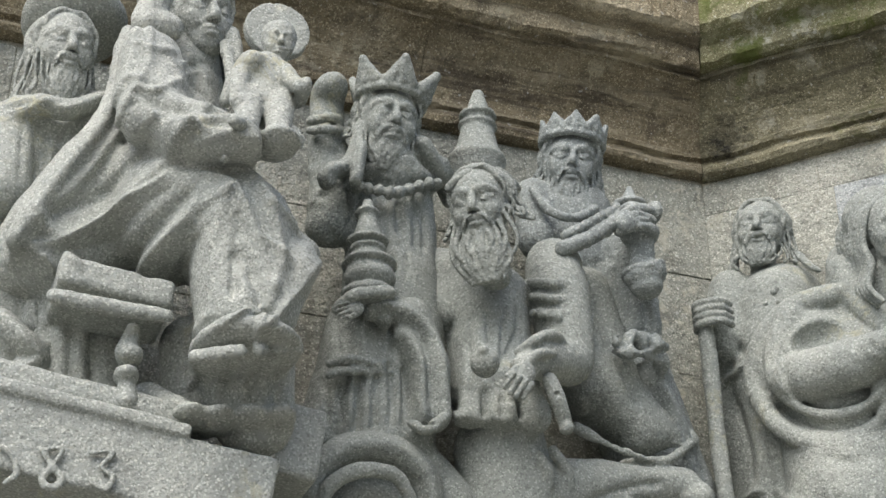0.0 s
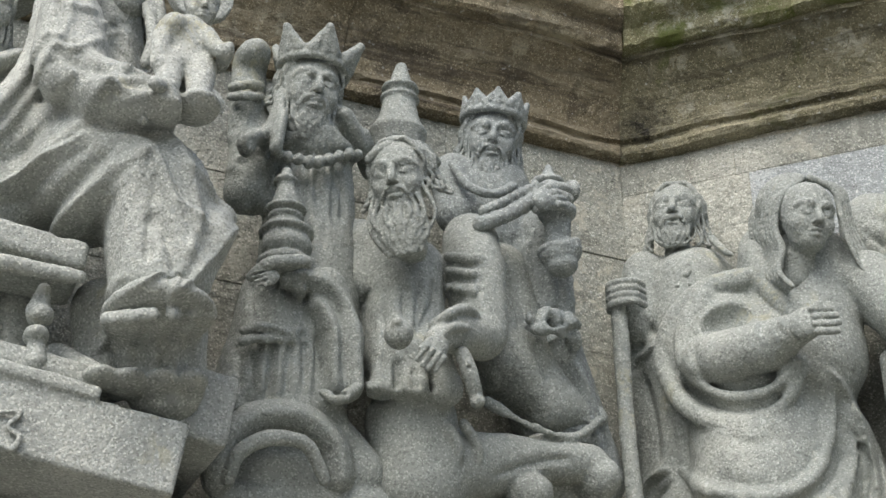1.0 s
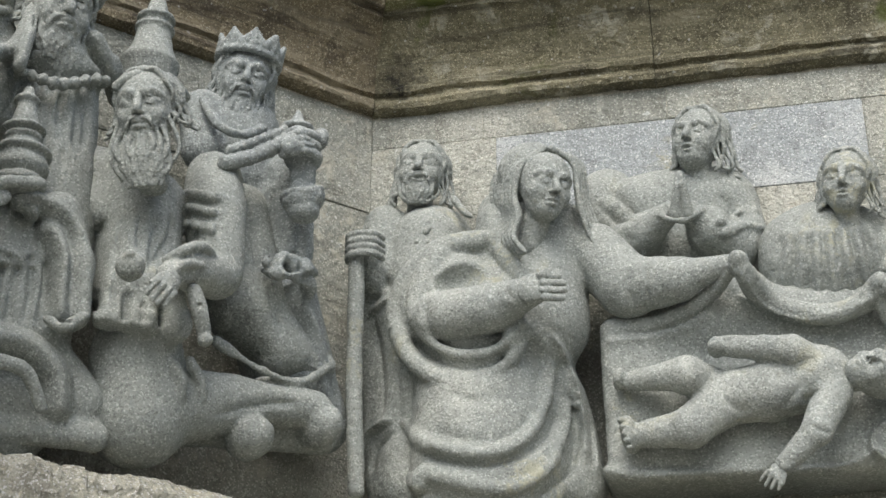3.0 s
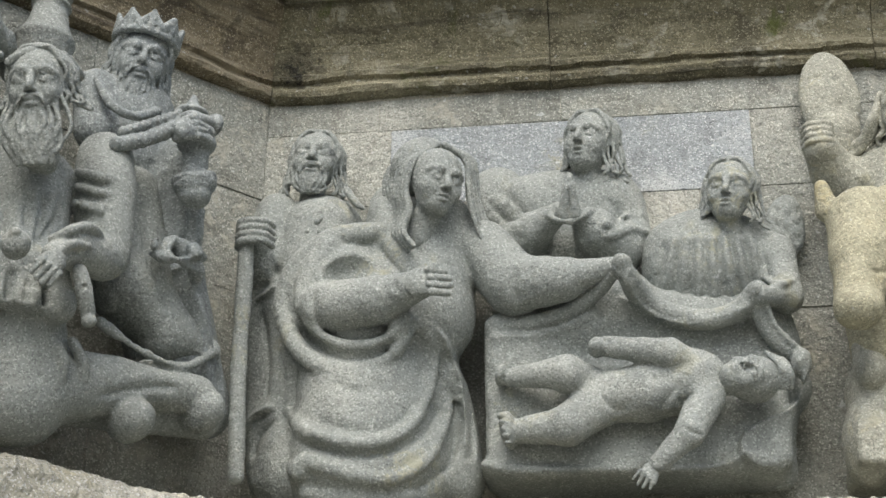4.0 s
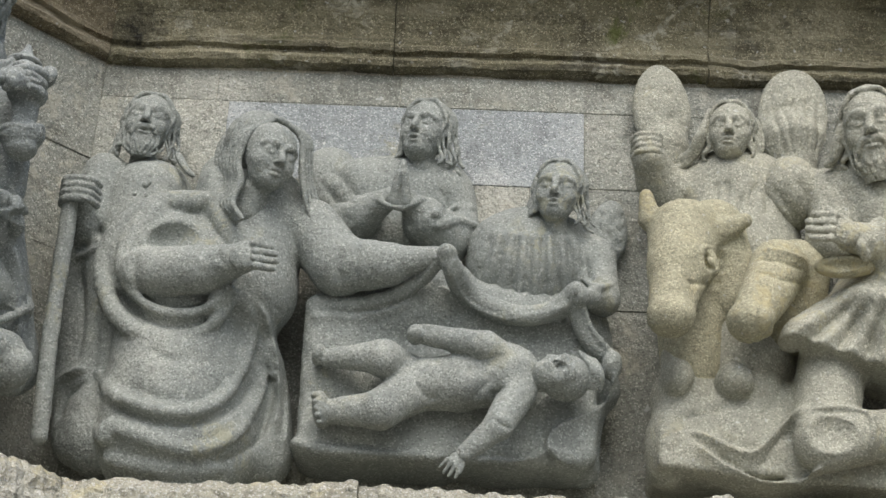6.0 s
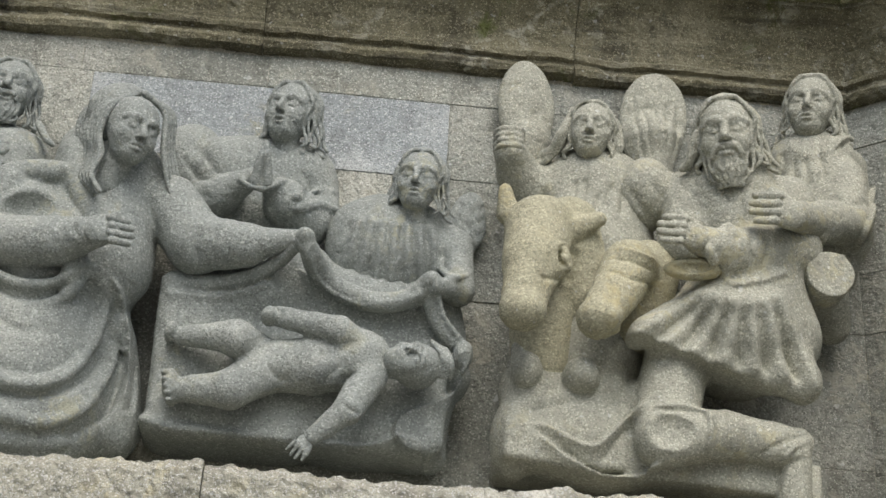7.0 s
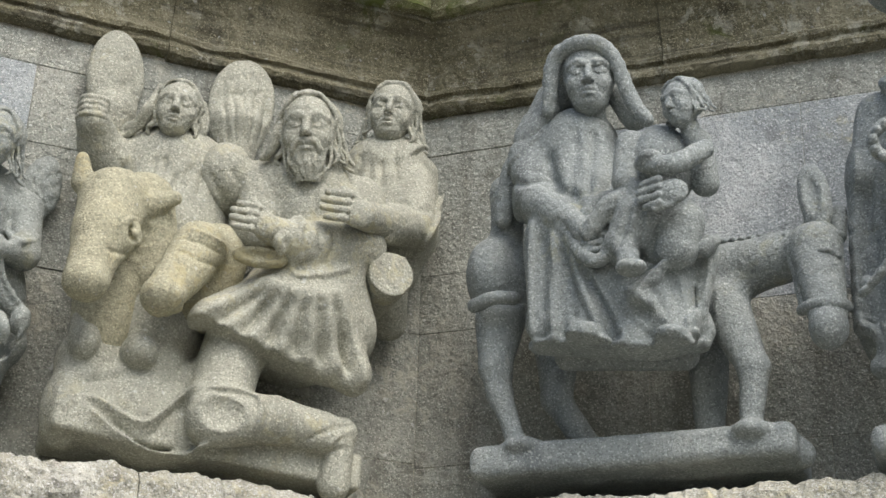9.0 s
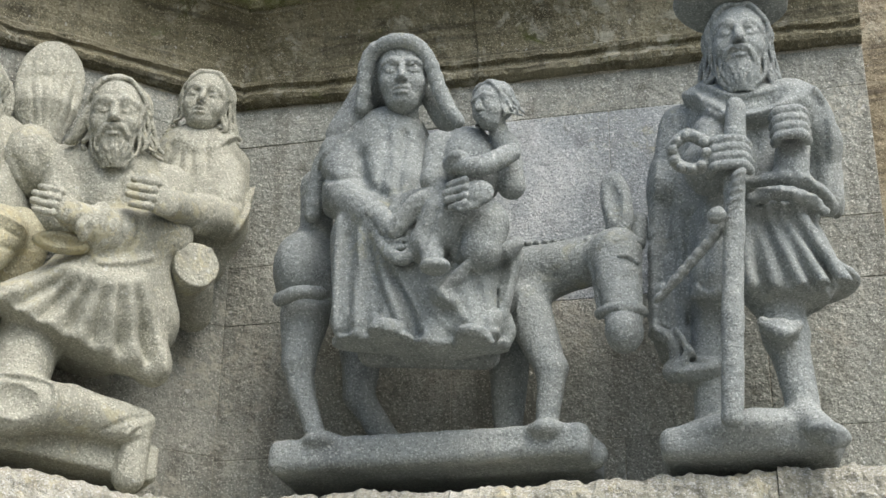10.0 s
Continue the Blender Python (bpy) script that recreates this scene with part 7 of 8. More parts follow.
s.body.fold(((1.645, 0.348, 2.841), (1.602, 0.32, 2.801), (1.552, 0.324, 2.746)), 0.017, 0.014)
s.body.fold(((1.668, 0.36, 2.833), (1.641, 0.336, 2.784), (1.61, 0.324, 2.728)), 0.017, 0.014)
s.body.fold(((1.694, 0.368, 2.829), (1.681, 0.352, 2.769), (1.671, 0.324, 2.713)), 0.017, 0.014)
s.body.fold(((1.723, 0.368, 2.831), (1.725, 0.356, 2.764), (1.733, 0.324, 2.702)), 0.017, 0.014)
s.body.fold(((1.754, 0.36, 2.84), (1.773, 0.348, 2.765), (1.795, 0.324, 2.695)), 0.0171, 0.014)
s.body.fold(((1.784, 0.348, 2.855), (1.824, 0.324, 2.772), (1.854, 0.324, 2.678)), 0.0171, 0.014)
s.body.crease(((1.631, 0.356, 2.842), (1.579, 0.336, 2.791), (1.525, 0.324, 2.737)), 0.0104, -0.0243)
s.body.crease(((1.653, 0.368, 2.833), (1.62, 0.332, 2.783), (1.582, 0.32, 2.724)), 0.0104, -0.0243)
s.body.crease(((1.678, 0.376, 2.828), (1.66, 0.348, 2.768), (1.641, 0.32, 2.707)), 0.0104, -0.0243)
s.body.crease(((1.705, 0.38, 2.827), (1.702, 0.356, 2.758), (1.703, 0.32, 2.695)), 0.0104, -0.0243)
s.body.crease(((1.733, 0.38, 2.831), (1.747, 0.356, 2.756), (1.765, 0.32, 2.686)), 0.0105, -0.0243)
s.body.crease(((1.765, 0.368, 2.843), (1.798, 0.336, 2.761), (1.826, 0.32, 2.673)), 0.0105, -0.0243)
s.body.slab((1.675, 0.3, 2.652), (0.2437, 0.3, 0.0499), -17, 0.003, k=0.004, cut=True)
s.body.crease(((1.684, 0.05, 3.029), (1.677, 0.34, 2.883), (1.745, 0.352, 2.886), (1.823, 0.32, 2.929)), 0.0117, 0.0104, lap=True)
s.body.crease(((1.685, 0.396, 2.976), (1.69, 0.396, 2.936), (1.691, 0.368, 2.904)), 0.0066, -0.0108)
s.body.crease(((1.724, 0.368, 2.995), (1.723, 0.384, 2.946), (1.724, 0.356, 2.914)), 0.0067, -0.0108)
s.body.crease(((1.759, 0.356, 3.005), (1.759, 0.368, 2.957), (1.757, 0.348, 2.921)), 0.0067, -0.0108)
s.body.crease(((1.608, 0.26, 3.117), (1.609, 0.28, 3.046), (1.602, 0.396, 2.963)), 0.0079, -0.0108)
s.body.crease(((1.504, 0.22, 3.144), (1.543, 0.22, 3.094), (1.572, 0.18, 3.075)), 0.0085, -0.0108)
s.body.crease(((1.536, 0.244, 3.15), (1.577, 0.236, 3.118), (1.578, 0.256, 3.053)), 0.0083, -0.0095)
s.body.crease(((1.699, 0.316, 3.134), (1.693, 0.312, 3.102), (1.71, 0.316, 3.068)), 0.0041, -0.0081)
s.body.crease(((1.762, 0.316, 3.143), (1.733, 0.324, 3.094), (1.738, 0.324, 3.035)), 0.0105, 0.0078, lap=True)
s.body.cone((1.602, 0.22, 2.746), (1.571, 0.25, 2.61), 0.0706, 0.0638, k=0.012)
s.body.cone((1.559, 0.28, 2.563), (1.683, 0.27, 2.585), 0.0589, 0.0476, k=0.01)
s.body.cone((1.683, 0.27, 2.585), (1.789, 0.25, 2.578), 0.0481, 0.0435, k=0.01)
s.body.cone((1.786, 0.26, 2.575), (1.837, 0.25, 2.583), 0.0413, 0.0321, k=0.012)
s.body.cone((1.837, 0.25, 2.583), (1.829, 0.24, 2.473), 0.0295, 0.034, k=0.012)
s.body.crease(((1.521, 0.288, 2.613), (1.556, 0.312, 2.618), (1.616, 0.304, 2.618), (1.641, 0.316, 2.601), (1.638, 0.296, 2.531)), 0.0098, 0.0117, lap=True)
s.body.egg((1.564, 0.335, 2.562), (0.0507, 0.022, 0.0397), -10, k=0.003, cut=True)
s.body.crease(((1.853, 0.05, 2.59), (1.804, 0.276, 2.542), (1.851, 0.276, 2.564)), 0.0088, 0.0091, lap=True)
s.body.crease(((1.735, 0.252, 2.537), (1.834, 0.05, 2.588), (1.804, 0.256, 2.524)), 0.0065, -0.0081)
s.body.egg((1.281, 0.16, 2.579), (0.0483, 0.08, 0.0862), None, k=0.012)
s.body.slab((1.572, 0.13, 2.533), (0.3209, 0.11, 0.0397), -4, 0.012, k=0.012)
s.body.cone((1.334, 0.13, 2.687), (1.466, 0.15, 2.571), 0.0836, 0.0871, k=0.03)
s.body.cone((1.463, 0.15, 2.681), (1.55, 0.17, 2.561), 0.081, 0.0694, k=0.03)
s.body.egg((1.414, 0.17, 2.596), (0.1444, 0.08, 0.0924), -15, k=0.02)
s.body.egg((1.298, 0.2, 2.708), (0.0301, 0.05, 0.0394), None, k=0.008)
s.body.cone((1.3, 0.17, 2.769), (1.301, 0.18, 2.715), 0.0326, 0.0326, k=0.012)
s.body.egg((1.405, 0.23, 2.696), (0.0391, 0.05, 0.0391), None, k=0.008)
s.body.crease(((1.532, 0.292, 2.639), (1.48, 0.244, 2.596), (1.424, 0.244, 2.543), (1.332, 0.24, 2.579), (1.297, 0.24, 2.583)), 0.0136, 0.0156, lap=True)
s.body.crease(((1.556, 0.292, 2.507), (1.506, 0.192, 2.491), (1.433, 0.204, 2.498), (1.368, 0.24, 2.522), (1.304, 0.24, 2.568)), 0.0148, 0.0182, lap=True)
s.body.crease(((1.349, 0.244, 2.554), (1.391, 0.24, 2.524), (1.447, 0.248, 2.498), (1.507, 0.236, 2.507)), 0.0065, -0.0135)
s.body.crease(((1.439, 0.232, 2.508), (1.468, 0.252, 2.557), (1.505, 0.284, 2.598)), 0.0077, -0.0121)
s.body.crease(((1.286, 0.228, 2.617), (1.364, 0.24, 2.634), (1.447, 0.228, 2.665)), 0.0092, -0.0121)
s.body.crease(((1.544, 0.05, 2.79), (1.488, 0.228, 2.669), (1.444, 0.244, 2.623)), 0.0091, -0.0108)
s.head((1.683, 0.36, 3.222), 0.1761, -22, -8, -2, beard=0.3, hair='curly', hair_long=0.45)
c = s.lump(0.003)
c.tube(((1.654, 0.31, 3.292), (1.641, 0.3, 3.239), (1.637, 0.28, 3.2), (1.614, 0.26, 3.18)), 0.0086, 0.0061, k=0.003)
c.tube(((1.658, 0.31, 3.293), (1.639, 0.3, 3.239), (1.633, 0.28, 3.197), (1.619, 0.26, 3.18)), 0.0086, 0.0062, k=0.003)
c.tube(((1.661, 0.31, 3.293), (1.636, 0.3, 3.238), (1.629, 0.28, 3.194), (1.624, 0.26, 3.181)), 0.0086, 0.0062, k=0.003)
c.tube(((1.665, 0.31, 3.294), (1.634, 0.3, 3.238), (1.625, 0.28, 3.19), (1.629, 0.26, 3.182)), 0.0086, 0.0062, k=0.003)
s.hand((1.59, 0.39, 2.958), 168, 0.0827, thumb=-1)
s.finish('statue', WARM, 'lichened granite bearded shepherd kneeling in a pleated tunic', group='shepherds')

# lichened granite man with folded hand and small barrel at his belt
s = Statue('b', 1.955, 0.14, 2.921, h=0.0042)
s.body.cone((1.962, 0.1, 3.284), (1.974, 0.11, 3.146), 0.1086, 0.106, k=0.02)
s.body.cone((2.046, 0.1, 3.308), (2.044, 0.1, 3.131), 0.0467, 0.0493, k=0.015)
s.body.cone((1.977, 0.1, 3.137), (1.977, 0.09, 3.056), 0.1028, 0.0771, k=0.02)
s.body.cone((2.003, 0.17, 3.236), (1.993, 0.2, 3.12), 0.0529, 0.0554, k=0.012)
s.body.cone((1.989, 0.21, 3.108), (1.914, 0.27, 3.076), 0.0514, 0.0465, k=0.01)
s.body.cone((1.914, 0.27, 3.076), (1.806, 0.38, 3.029), 0.0423, 0.0305, k=0.01)
s.body.crease(((1.973, 0.204, 3.295), (2.083, 0.05, 3.404), (2.12, 0.05, 3.383), (2.118, 0.05, 3.298), (2.025, 0.232, 3.081), (2.021, 0.152, 3.048)), 0.0125, 0.0156, lap=True)
s.body.tube(((1.902, 0.3, 3.108), (1.89, 0.32, 3.056), (1.908, 0.29, 3.025)), 0.0085, 0.0085, k=0.005)
s.body.crease(((1.959, 0.228, 3.165), (1.985, 0.26, 3.132), (2.033, 0.232, 3.155)), 0.0072, -0.0095)
s.body.crease(((1.944, 0.236, 3.041), (1.998, 0.216, 3.057), (2.016, 0.244, 3.074)), 0.0071, -0.0108)
s.body.crease(((1.882, 0.164, 3.311), (1.873, 0.156, 3.226)), 0.0074, -0.0135)
s.body.crease(((1.899, 0.184, 3.295), (1.893, 0.18, 3.202)), 0.0073, -0.0135)
s.body.crease(((1.919, 0.196, 3.287), (1.916, 0.196, 3.19)), 0.0073, -0.0135)
s.body.crease(((1.949, 0.204, 3.291), (1.953, 0.212, 3.201)), 0.0073, -0.0135)
s.head((1.924, 0.21, 3.411), 0.1586, -26, -4, 7, hair='curly', hair_long=0.5)
c = s.lump(0.003)
s.hand((1.784, 0.4, 3.021), 172, 0.0909, thumb=-1)
c = s.lump(0.0034)
c.drum((1.912, 0.22, 2.939), 0.0512, 0.09, k=0.006)
c.drum((1.875, 0.315, 2.918), 0.0402, 0.006, k=0.003, cut=True)
s.body.cone((1.964, 0.12, 2.972), (1.993, 0.07, 2.927), 0.0534, 0.0432, k=0.02)
s.finish('statue', WARM, 'lichened granite man with folded hand and small barrel at his belt', group='shepherds')

# blue-grey granite veiled woman and child riding a donkey
s = Statue('c', 0.562, 0.18, 2.497, h=0.0042)
s.body.slab((0.559, 0.14, 2.531), (0.335, 0.13, 0.035), None, 0.022, k=0.01)
s.body.cone((0.235, 0.16, 2.558), (0.477, 0.18, 2.532), 0.031, 0.035, k=0.02)
s.body.cone((0.545, 0.16, 2.534), (0.891, 0.18, 2.52), 0.035, 0.03, k=0.02)
s.body.cone((0.284, 0.16, 2.963), (0.766, 0.16, 2.94), 0.079, 0.071, k=0.03)
s.body.egg((0.264, 0.18, 2.97), (0.073, 0.11, 0.102), k=0.03)
s.body.cone((0.269, 0.2, 2.865), (0.266, 0.22, 2.752), 0.055, 0.036, k=0.02)
s.body.cone((0.266, 0.22, 2.752), (0.279, 0.22, 2.687), 0.034, 0.026, k=0.015)
s.body.cone((0.279, 0.22, 2.687), (0.325, 0.24, 2.565), 0.025, 0.021, k=0.015)
s.body.egg((0.337, 0.24, 2.558), (0.045, 0.05, 0.023), k=0.01)
s.body.cone((0.371, 0.1, 2.816), (0.369, 0.1, 2.71), 0.05, 0.032, k=0.02)
s.body.cone((0.369, 0.1, 2.71), (0.442, 0.1, 2.59), 0.031, 0.029, k=0.015)
s.body.cone((0.759, 0.2, 2.851), (0.817, 0.24, 2.692), 0.055, 0.032, k=0.02)
s.body.cone((0.821, 0.24, 2.685), (0.807, 0.24, 2.583), 0.031, 0.023, k=0.015)
s.body.egg((0.808, 0.25, 2.55), (0.041, 0.05, 0.022), k=0.01)
s.body.cone((0.704, 0.1, 2.817), (0.702, 0.1, 2.611), 0.049, 0.031, k=0.02)
s.body.cone((0.757, 0.18, 2.926), (0.909, 0.22, 2.934), 0.063, 0.053, k=0.03)
s.body.cone((0.961, 0.26, 2.924), (0.979, 0.32, 2.758), 0.056, 0.038, k=0.02)
s.body.egg((0.979, 0.33, 2.721), (0.038, 0.05, 0.041), k=0.01)
s.body.tube(((0.237, 0.28, 2.875), (0.288, 0.3, 2.882), (0.338, 0.28, 2.882)), 0.016, 0.016, k=0.005)
s.body.fold(((0.242, 0.29, 2.894), (0.296, 0.31, 2.899), (0.344, 0.3, 2.897)), 0.007, -0.007)
c = s.lump(0.0034)
c.tube(((0.929, 0.3, 2.776), (0.954, 0.34, 2.767), (0.981, 0.355, 2.762), (1.008, 0.34, 2.763), (1.017, 0.3, 2.772)), 0.011, 0.011, k=0.003)
c.tube(((0.904, 0.26, 2.962), (0.915, 0.27, 2.898), (0.93, 0.29, 2.793)), 0.009, 0.009, k=0.003)
c.tube(((0.91, 0.27, 2.937), (0.968, 0.31, 2.929), (1.013, 0.27, 2.943)), 0.007, 0.007, k=0.004)
c.cone((0.959, 0.26, 2.918), (0.976, 0.31, 2.781), 0.052, 0.037, k=0.01)
c.egg((0.982, 0.3, 2.878), (0.025, 0.022, 0.017), -12, k=0.003)
c.tube(((0.957, 0.31, 2.883), (0.985, 0.325, 2.89), (1.011, 0.305, 2.879)), 0.006, 0.006, k=0.003)
c.tube(((0.956, 0.31, 2.861), (0.983, 0.32, 2.847), (1.008, 0.305, 2.859)), 0.005, 0.005, k=0.003)
c.egg((0.978, 0.33, 2.718), (0.036, 0.048, 0.04), k=0.006)
c.egg((0.969, 0.37, 2.703), (0.004, 0.012, 0.01), k=0.003, cut=True)
c.egg((0.996, 0.37, 2.699), (0.004, 0.012, 0.009), k=0.003, cut=True)
c.egg((0.968, 0.27, 3.034), (0.034, 0.022, 0.077), 6, k=0.005)
c.egg((0.964, 0.295, 3.035), (0.018, 0.015, 0.054), 6, k=0.005, cut=True)
c.cone((0.962, 0.25, 2.961), (0.967, 0.26, 2.995), 0.026, 0.024, k=0.006)
c.cone((1, 0.22, 2.965), (1.011, 0.22, 3.017), 0.021, 0.017, k=0.006)
c.egg((0.771, 0.22, 2.979), (0.011, 0.02, 0.009), k=0.003)
c.egg((0.79, 0.22, 2.979), (0.011, 0.02, 0.009), k=0.003)
c.egg((0.81, 0.22, 2.979), (0.011, 0.02, 0.009), k=0.003)
c.egg((0.829, 0.22, 2.979), (0.011, 0.02, 0.009), k=0.003)
c.egg((0.849, 0.22, 2.979), (0.011, 0.02, 0.009), k=0.003)
c.egg((0.868, 0.22, 2.979), (0.011, 0.02, 0.009), k=0.003)
c.egg((0.888, 0.22, 2.98), (0.011, 0.02, 0.009), k=0.003)
s.body.cone((0.467, 0.26, 3.235), (0.503, 0.28, 3.025), 0.091, 0.112, k=0.03)
s.body.cone((0.402, 0.26, 3.228), (0.387, 0.28, 3.091), 0.063, 0.062, k=0.02)
s.body.cone((0.392, 0.3, 3.109), (0.506, 0.38, 2.97), 0.057, 0.031, k=0.02)
s.body.cone((0.366, 0.28, 3.214), (0.399, 0.33, 3.079), 0.053, 0.051, k=0.01)
s.body.cone((0.408, 0.35, 3.065), (0.523, 0.42, 2.95), 0.048, 0.028, k=0.008)
s.body.fold(((0.428, 0.3, 3.175), (0.446, 0.3, 3.089), (0.495, 0.3, 3.05)), 0.013, -0.012)
s.body.fold(((0.339, 0.28, 3.138), (0.379, 0.3, 3.103), (0.417, 0.3, 3.113)), 0.009, -0.008)
s.body.fold(((0.483, 0.32, 3.229), (0.483, 0.32, 3.062)), 0.009, -0.008)
s.body.fold(((0.522, 0.32, 3.224), (0.52, 0.32, 3.058)), 0.009, -0.008)
s.body.fold(((0.56, 0.32, 3.22), (0.558, 0.32, 3.054)), 0.009, -0.008)
s.head((0.524, 0.38, 3.349), 0.173, 11, -10, 0, hair='none')
c = s.lump(0.0036)
c.egg((0.491, 0.27, 3.417), (0.077, 0.08, 0.097), k=0.01)
c.tube(((0.422, 0.34, 3.296), (0.446, 0.37, 3.406), (0.525, 0.4, 3.418), (0.576, 0.37, 3.389), (0.608, 0.34, 3.288), (0.638, 0.33, 3.24)), 0.016, 0.016, k=0.007)
c.tube(((0.422, 0.32, 3.308), (0.37, 0.31, 3.247), (0.317, 0.28, 3.183), (0.293, 0.26, 3.083)), 0.02, 0.02, k=0.01)
c.cone((0.416, 0.28, 3.361), (0.367, 0.28, 3.264), 0.038, 0.043, k=0.015)
c.cone((0.574, 0.28, 3.342), (0.601, 0.28, 3.28), 0.033, 0.03, k=0.01)
s.body.cone((0.286, 0.22, 3.175), (0.286, 0.2, 3.056), 0.036, 0.038, k=0.02)
s.body.cone((0.428, 0.32, 2.973), (0.437, 0.35, 2.778), 0.072, 0.046, k=0.02)
s.body.cone((0.496, 0.34, 2.944), (0.521, 0.37, 2.757), 0.071, 0.05, k=0.02)
s.body.cone((0.558, 0.34, 2.925), (0.604, 0.37, 2.738), 0.083, 0.05, k=0.02)
s.body.cone((0.654, 0.34, 2.916), (0.685, 0.37, 2.744), 0.073, 0.052, k=0.02)
s.body.cone((0.403, 0.3, 2.814), (0.717, 0.3, 2.757), 0.047, 0.039, k=0.02)
s.body.fold(((0.395, 0.36, 2.997), (0.39, 0.34, 2.761)), 0.012, 0.011)
s.body.fold(((0.445, 0.38, 2.957), (0.447, 0.36, 2.742)), 0.012, 0.011)
s.body.fold(((0.486, 0.39, 2.922), (0.548, 0.38, 2.733)), 0.012, 0.011)
s.body.fold(((0.526, 0.4, 2.875), (0.597, 0.39, 2.713)), 0.012, 0.011)
s.body.fold(((0.423, 0.38, 2.959), (0.421, 0.36, 2.75)), 0.014, -0.013)
s.body.fold(((0.471, 0.4, 2.919), (0.494, 0.38, 2.774)), 0.014, -0.013)
s.body.fold(((0.514, 0.4, 2.864), (0.582, 0.4, 2.722)), 0.013, -0.012)
s.body.fold(((0.349, 0.3, 3.058), (0.351, 0.3, 2.818)), 0.014, -0.013)
s.body.tube(((0.385, 0.321, 2.75), (0.502, 0.341, 2.727), (0.621, 0.341, 2.703), (0.731, 0.311, 2.727)), 0.012, 0.012, k=0.013)
s.body.fold(((0.391, 0.34, 2.742), (0.508, 0.36, 2.719), (0.625, 0.36, 2.695), (0.735, 0.33, 2.719)), 0.009, 0.009)
s.body.cone((0.438, 0.24, 2.751), (0.682, 0.24, 2.727), 0.031, 0.03, k=0.02)
s.body.egg((0.523, 0.42, 2.721), (0.036, 0.06, 0.022), k=0.006)
s.body.egg((0.693, 0.42, 2.696), (0.038, 0.06, 0.02), k=0.006)
s.body.tube(((0.492, 0.43, 2.705), (0.534, 0.46, 2.72), (0.563, 0.43, 2.702)), 0.007, 0.007, k=0.004)
s.body.tube(((0.658, 0.43, 2.683), (0.702, 0.46, 2.695), (0.731, 0.43, 2.681)), 0.007, 0.007, k=0.004)
s.body.tube(((0.778, 0.38, 2.912), (0.707, 0.42, 2.863), (0.621, 0.42, 2.796), (0.65, 0.42, 2.781)), 0.014, 0.014, k=0.007)
s.body.tube(((0.768, 0.341, 2.918), (0.737, 0.341, 2.795), (0.721, 0.321, 2.742)), 0.012, 0.012, k=0.016)
s.body.fold(((0.771, 0.36, 2.909), (0.741, 0.36, 2.786), (0.725, 0.34, 2.734)), 0.009, 0.009)
s.body.fold(((0.691, 0.4, 2.835), (0.71, 0.38, 2.756)), 0.013, -0.012)
s.body.tube(((0.605, 0.381, 2.814), (0.676, 0.381, 2.746)), 0.011, 0.011, k=0.013)
s.body.fold(((0.61, 0.4, 2.805), (0.68, 0.4, 2.738)), 0.009, 0.009)
s.fist((0.544, 0.42, 2.922), 0.083, 0.062, rows=4)
c = s.lump(0.0034)
c.tube(((0.481, 0.4, 2.963), (0.522, 0.43, 2.888), (0.56, 0.44, 2.873), (0.583, 0.42, 2.925)), 0.014, 0.014, k=0.005)
c.egg((0.541, 0.41, 2.966), (0.054, 0.03, 0.018), k=0.006)
c.tube(((0.511, 0.4, 2.986), (0.558, 0.4, 3.028), (0.636, 0.42, 2.984)), 0.016, 0.016, k=0.008)
c.egg((0.681, 0.41, 3.076), (0.068, 0.08, 0.089), k=0.01)
c.cone((0.643, 0.4, 2.98), (0.602, 0.42, 2.897), 0.053, 0.039, k=0.01)
c.cone((0.703, 0.4, 2.961), (0.679, 0.4, 2.899), 0.051, 0.046, k=0.01)
c.cone((0.627, 0.44, 3.119), (0.615, 0.46, 3.03), 0.033, 0.025, k=0.01)
c.cone((0.615, 0.46, 3.03), (0.641, 0.47, 3.003), 0.023, 0.015, k=0.006)
c.tube(((0.665, 0.5, 3.043), (0.727, 0.52, 3.019), (0.781, 0.47, 3.072)), 0.019, 0.019, k=0.008)
c.egg((0.681, 0.51, 3.045), (0.025, 0.03, 0.017), k=0.005)
c.cone((0.754, 0.42, 3.115), (0.768, 0.4, 3.032), 0.035, 0.028, k=0.01)
c.cone((0.641, 0.44, 2.948), (0.606, 0.44, 2.9), 0.057, 0.041, k=0.012)
c.cone((0.718, 0.42, 2.937), (0.707, 0.42, 2.887), 0.05, 0.045, k=0.015)
c.tube(((0.535, 0.44, 2.933), (0.586, 0.46, 2.982), (0.645, 0.46, 2.989)), 0.018, 0.018, k=0.01)
c.cone((0.617, 0.46, 2.878), (0.623, 0.48, 2.831), 0.027, 0.019, k=0.008)
c.egg((0.633, 0.5, 2.819), (0.031, 0.03, 0.014), k=0.005)
c.fold(((0.631, 0.5, 2.945), (0.607, 0.49, 2.877)), 0.007, -0.006)
c.fold(((0.657, 0.5, 2.942), (0.635, 0.49, 2.874)), 0.007, -0.006)
c.fold(((0.682, 0.5, 2.94), (0.662, 0.49, 2.872)), 0.006, -0.006)
s.head((0.727, 0.5, 3.172), 0.106, -30, -8, 0, hair='curly', hair_long=0.3)
s.hand((0.712, 0.51, 2.965), 180, 0.08, thumb=1)
s.body.crease(((0.313, 0.224, 3.049), (0.29, 0.248, 3.146), (0.353, 0.336, 3.199), (0.42, 0.332, 3.279)), 0.0124, 0.0085, lap=True)
s.body.crease(((0.382, 0.36, 3.141), (0.424, 0.348, 3.129), (0.455, 0.364, 3.09)), 0.0083, -0.0089)
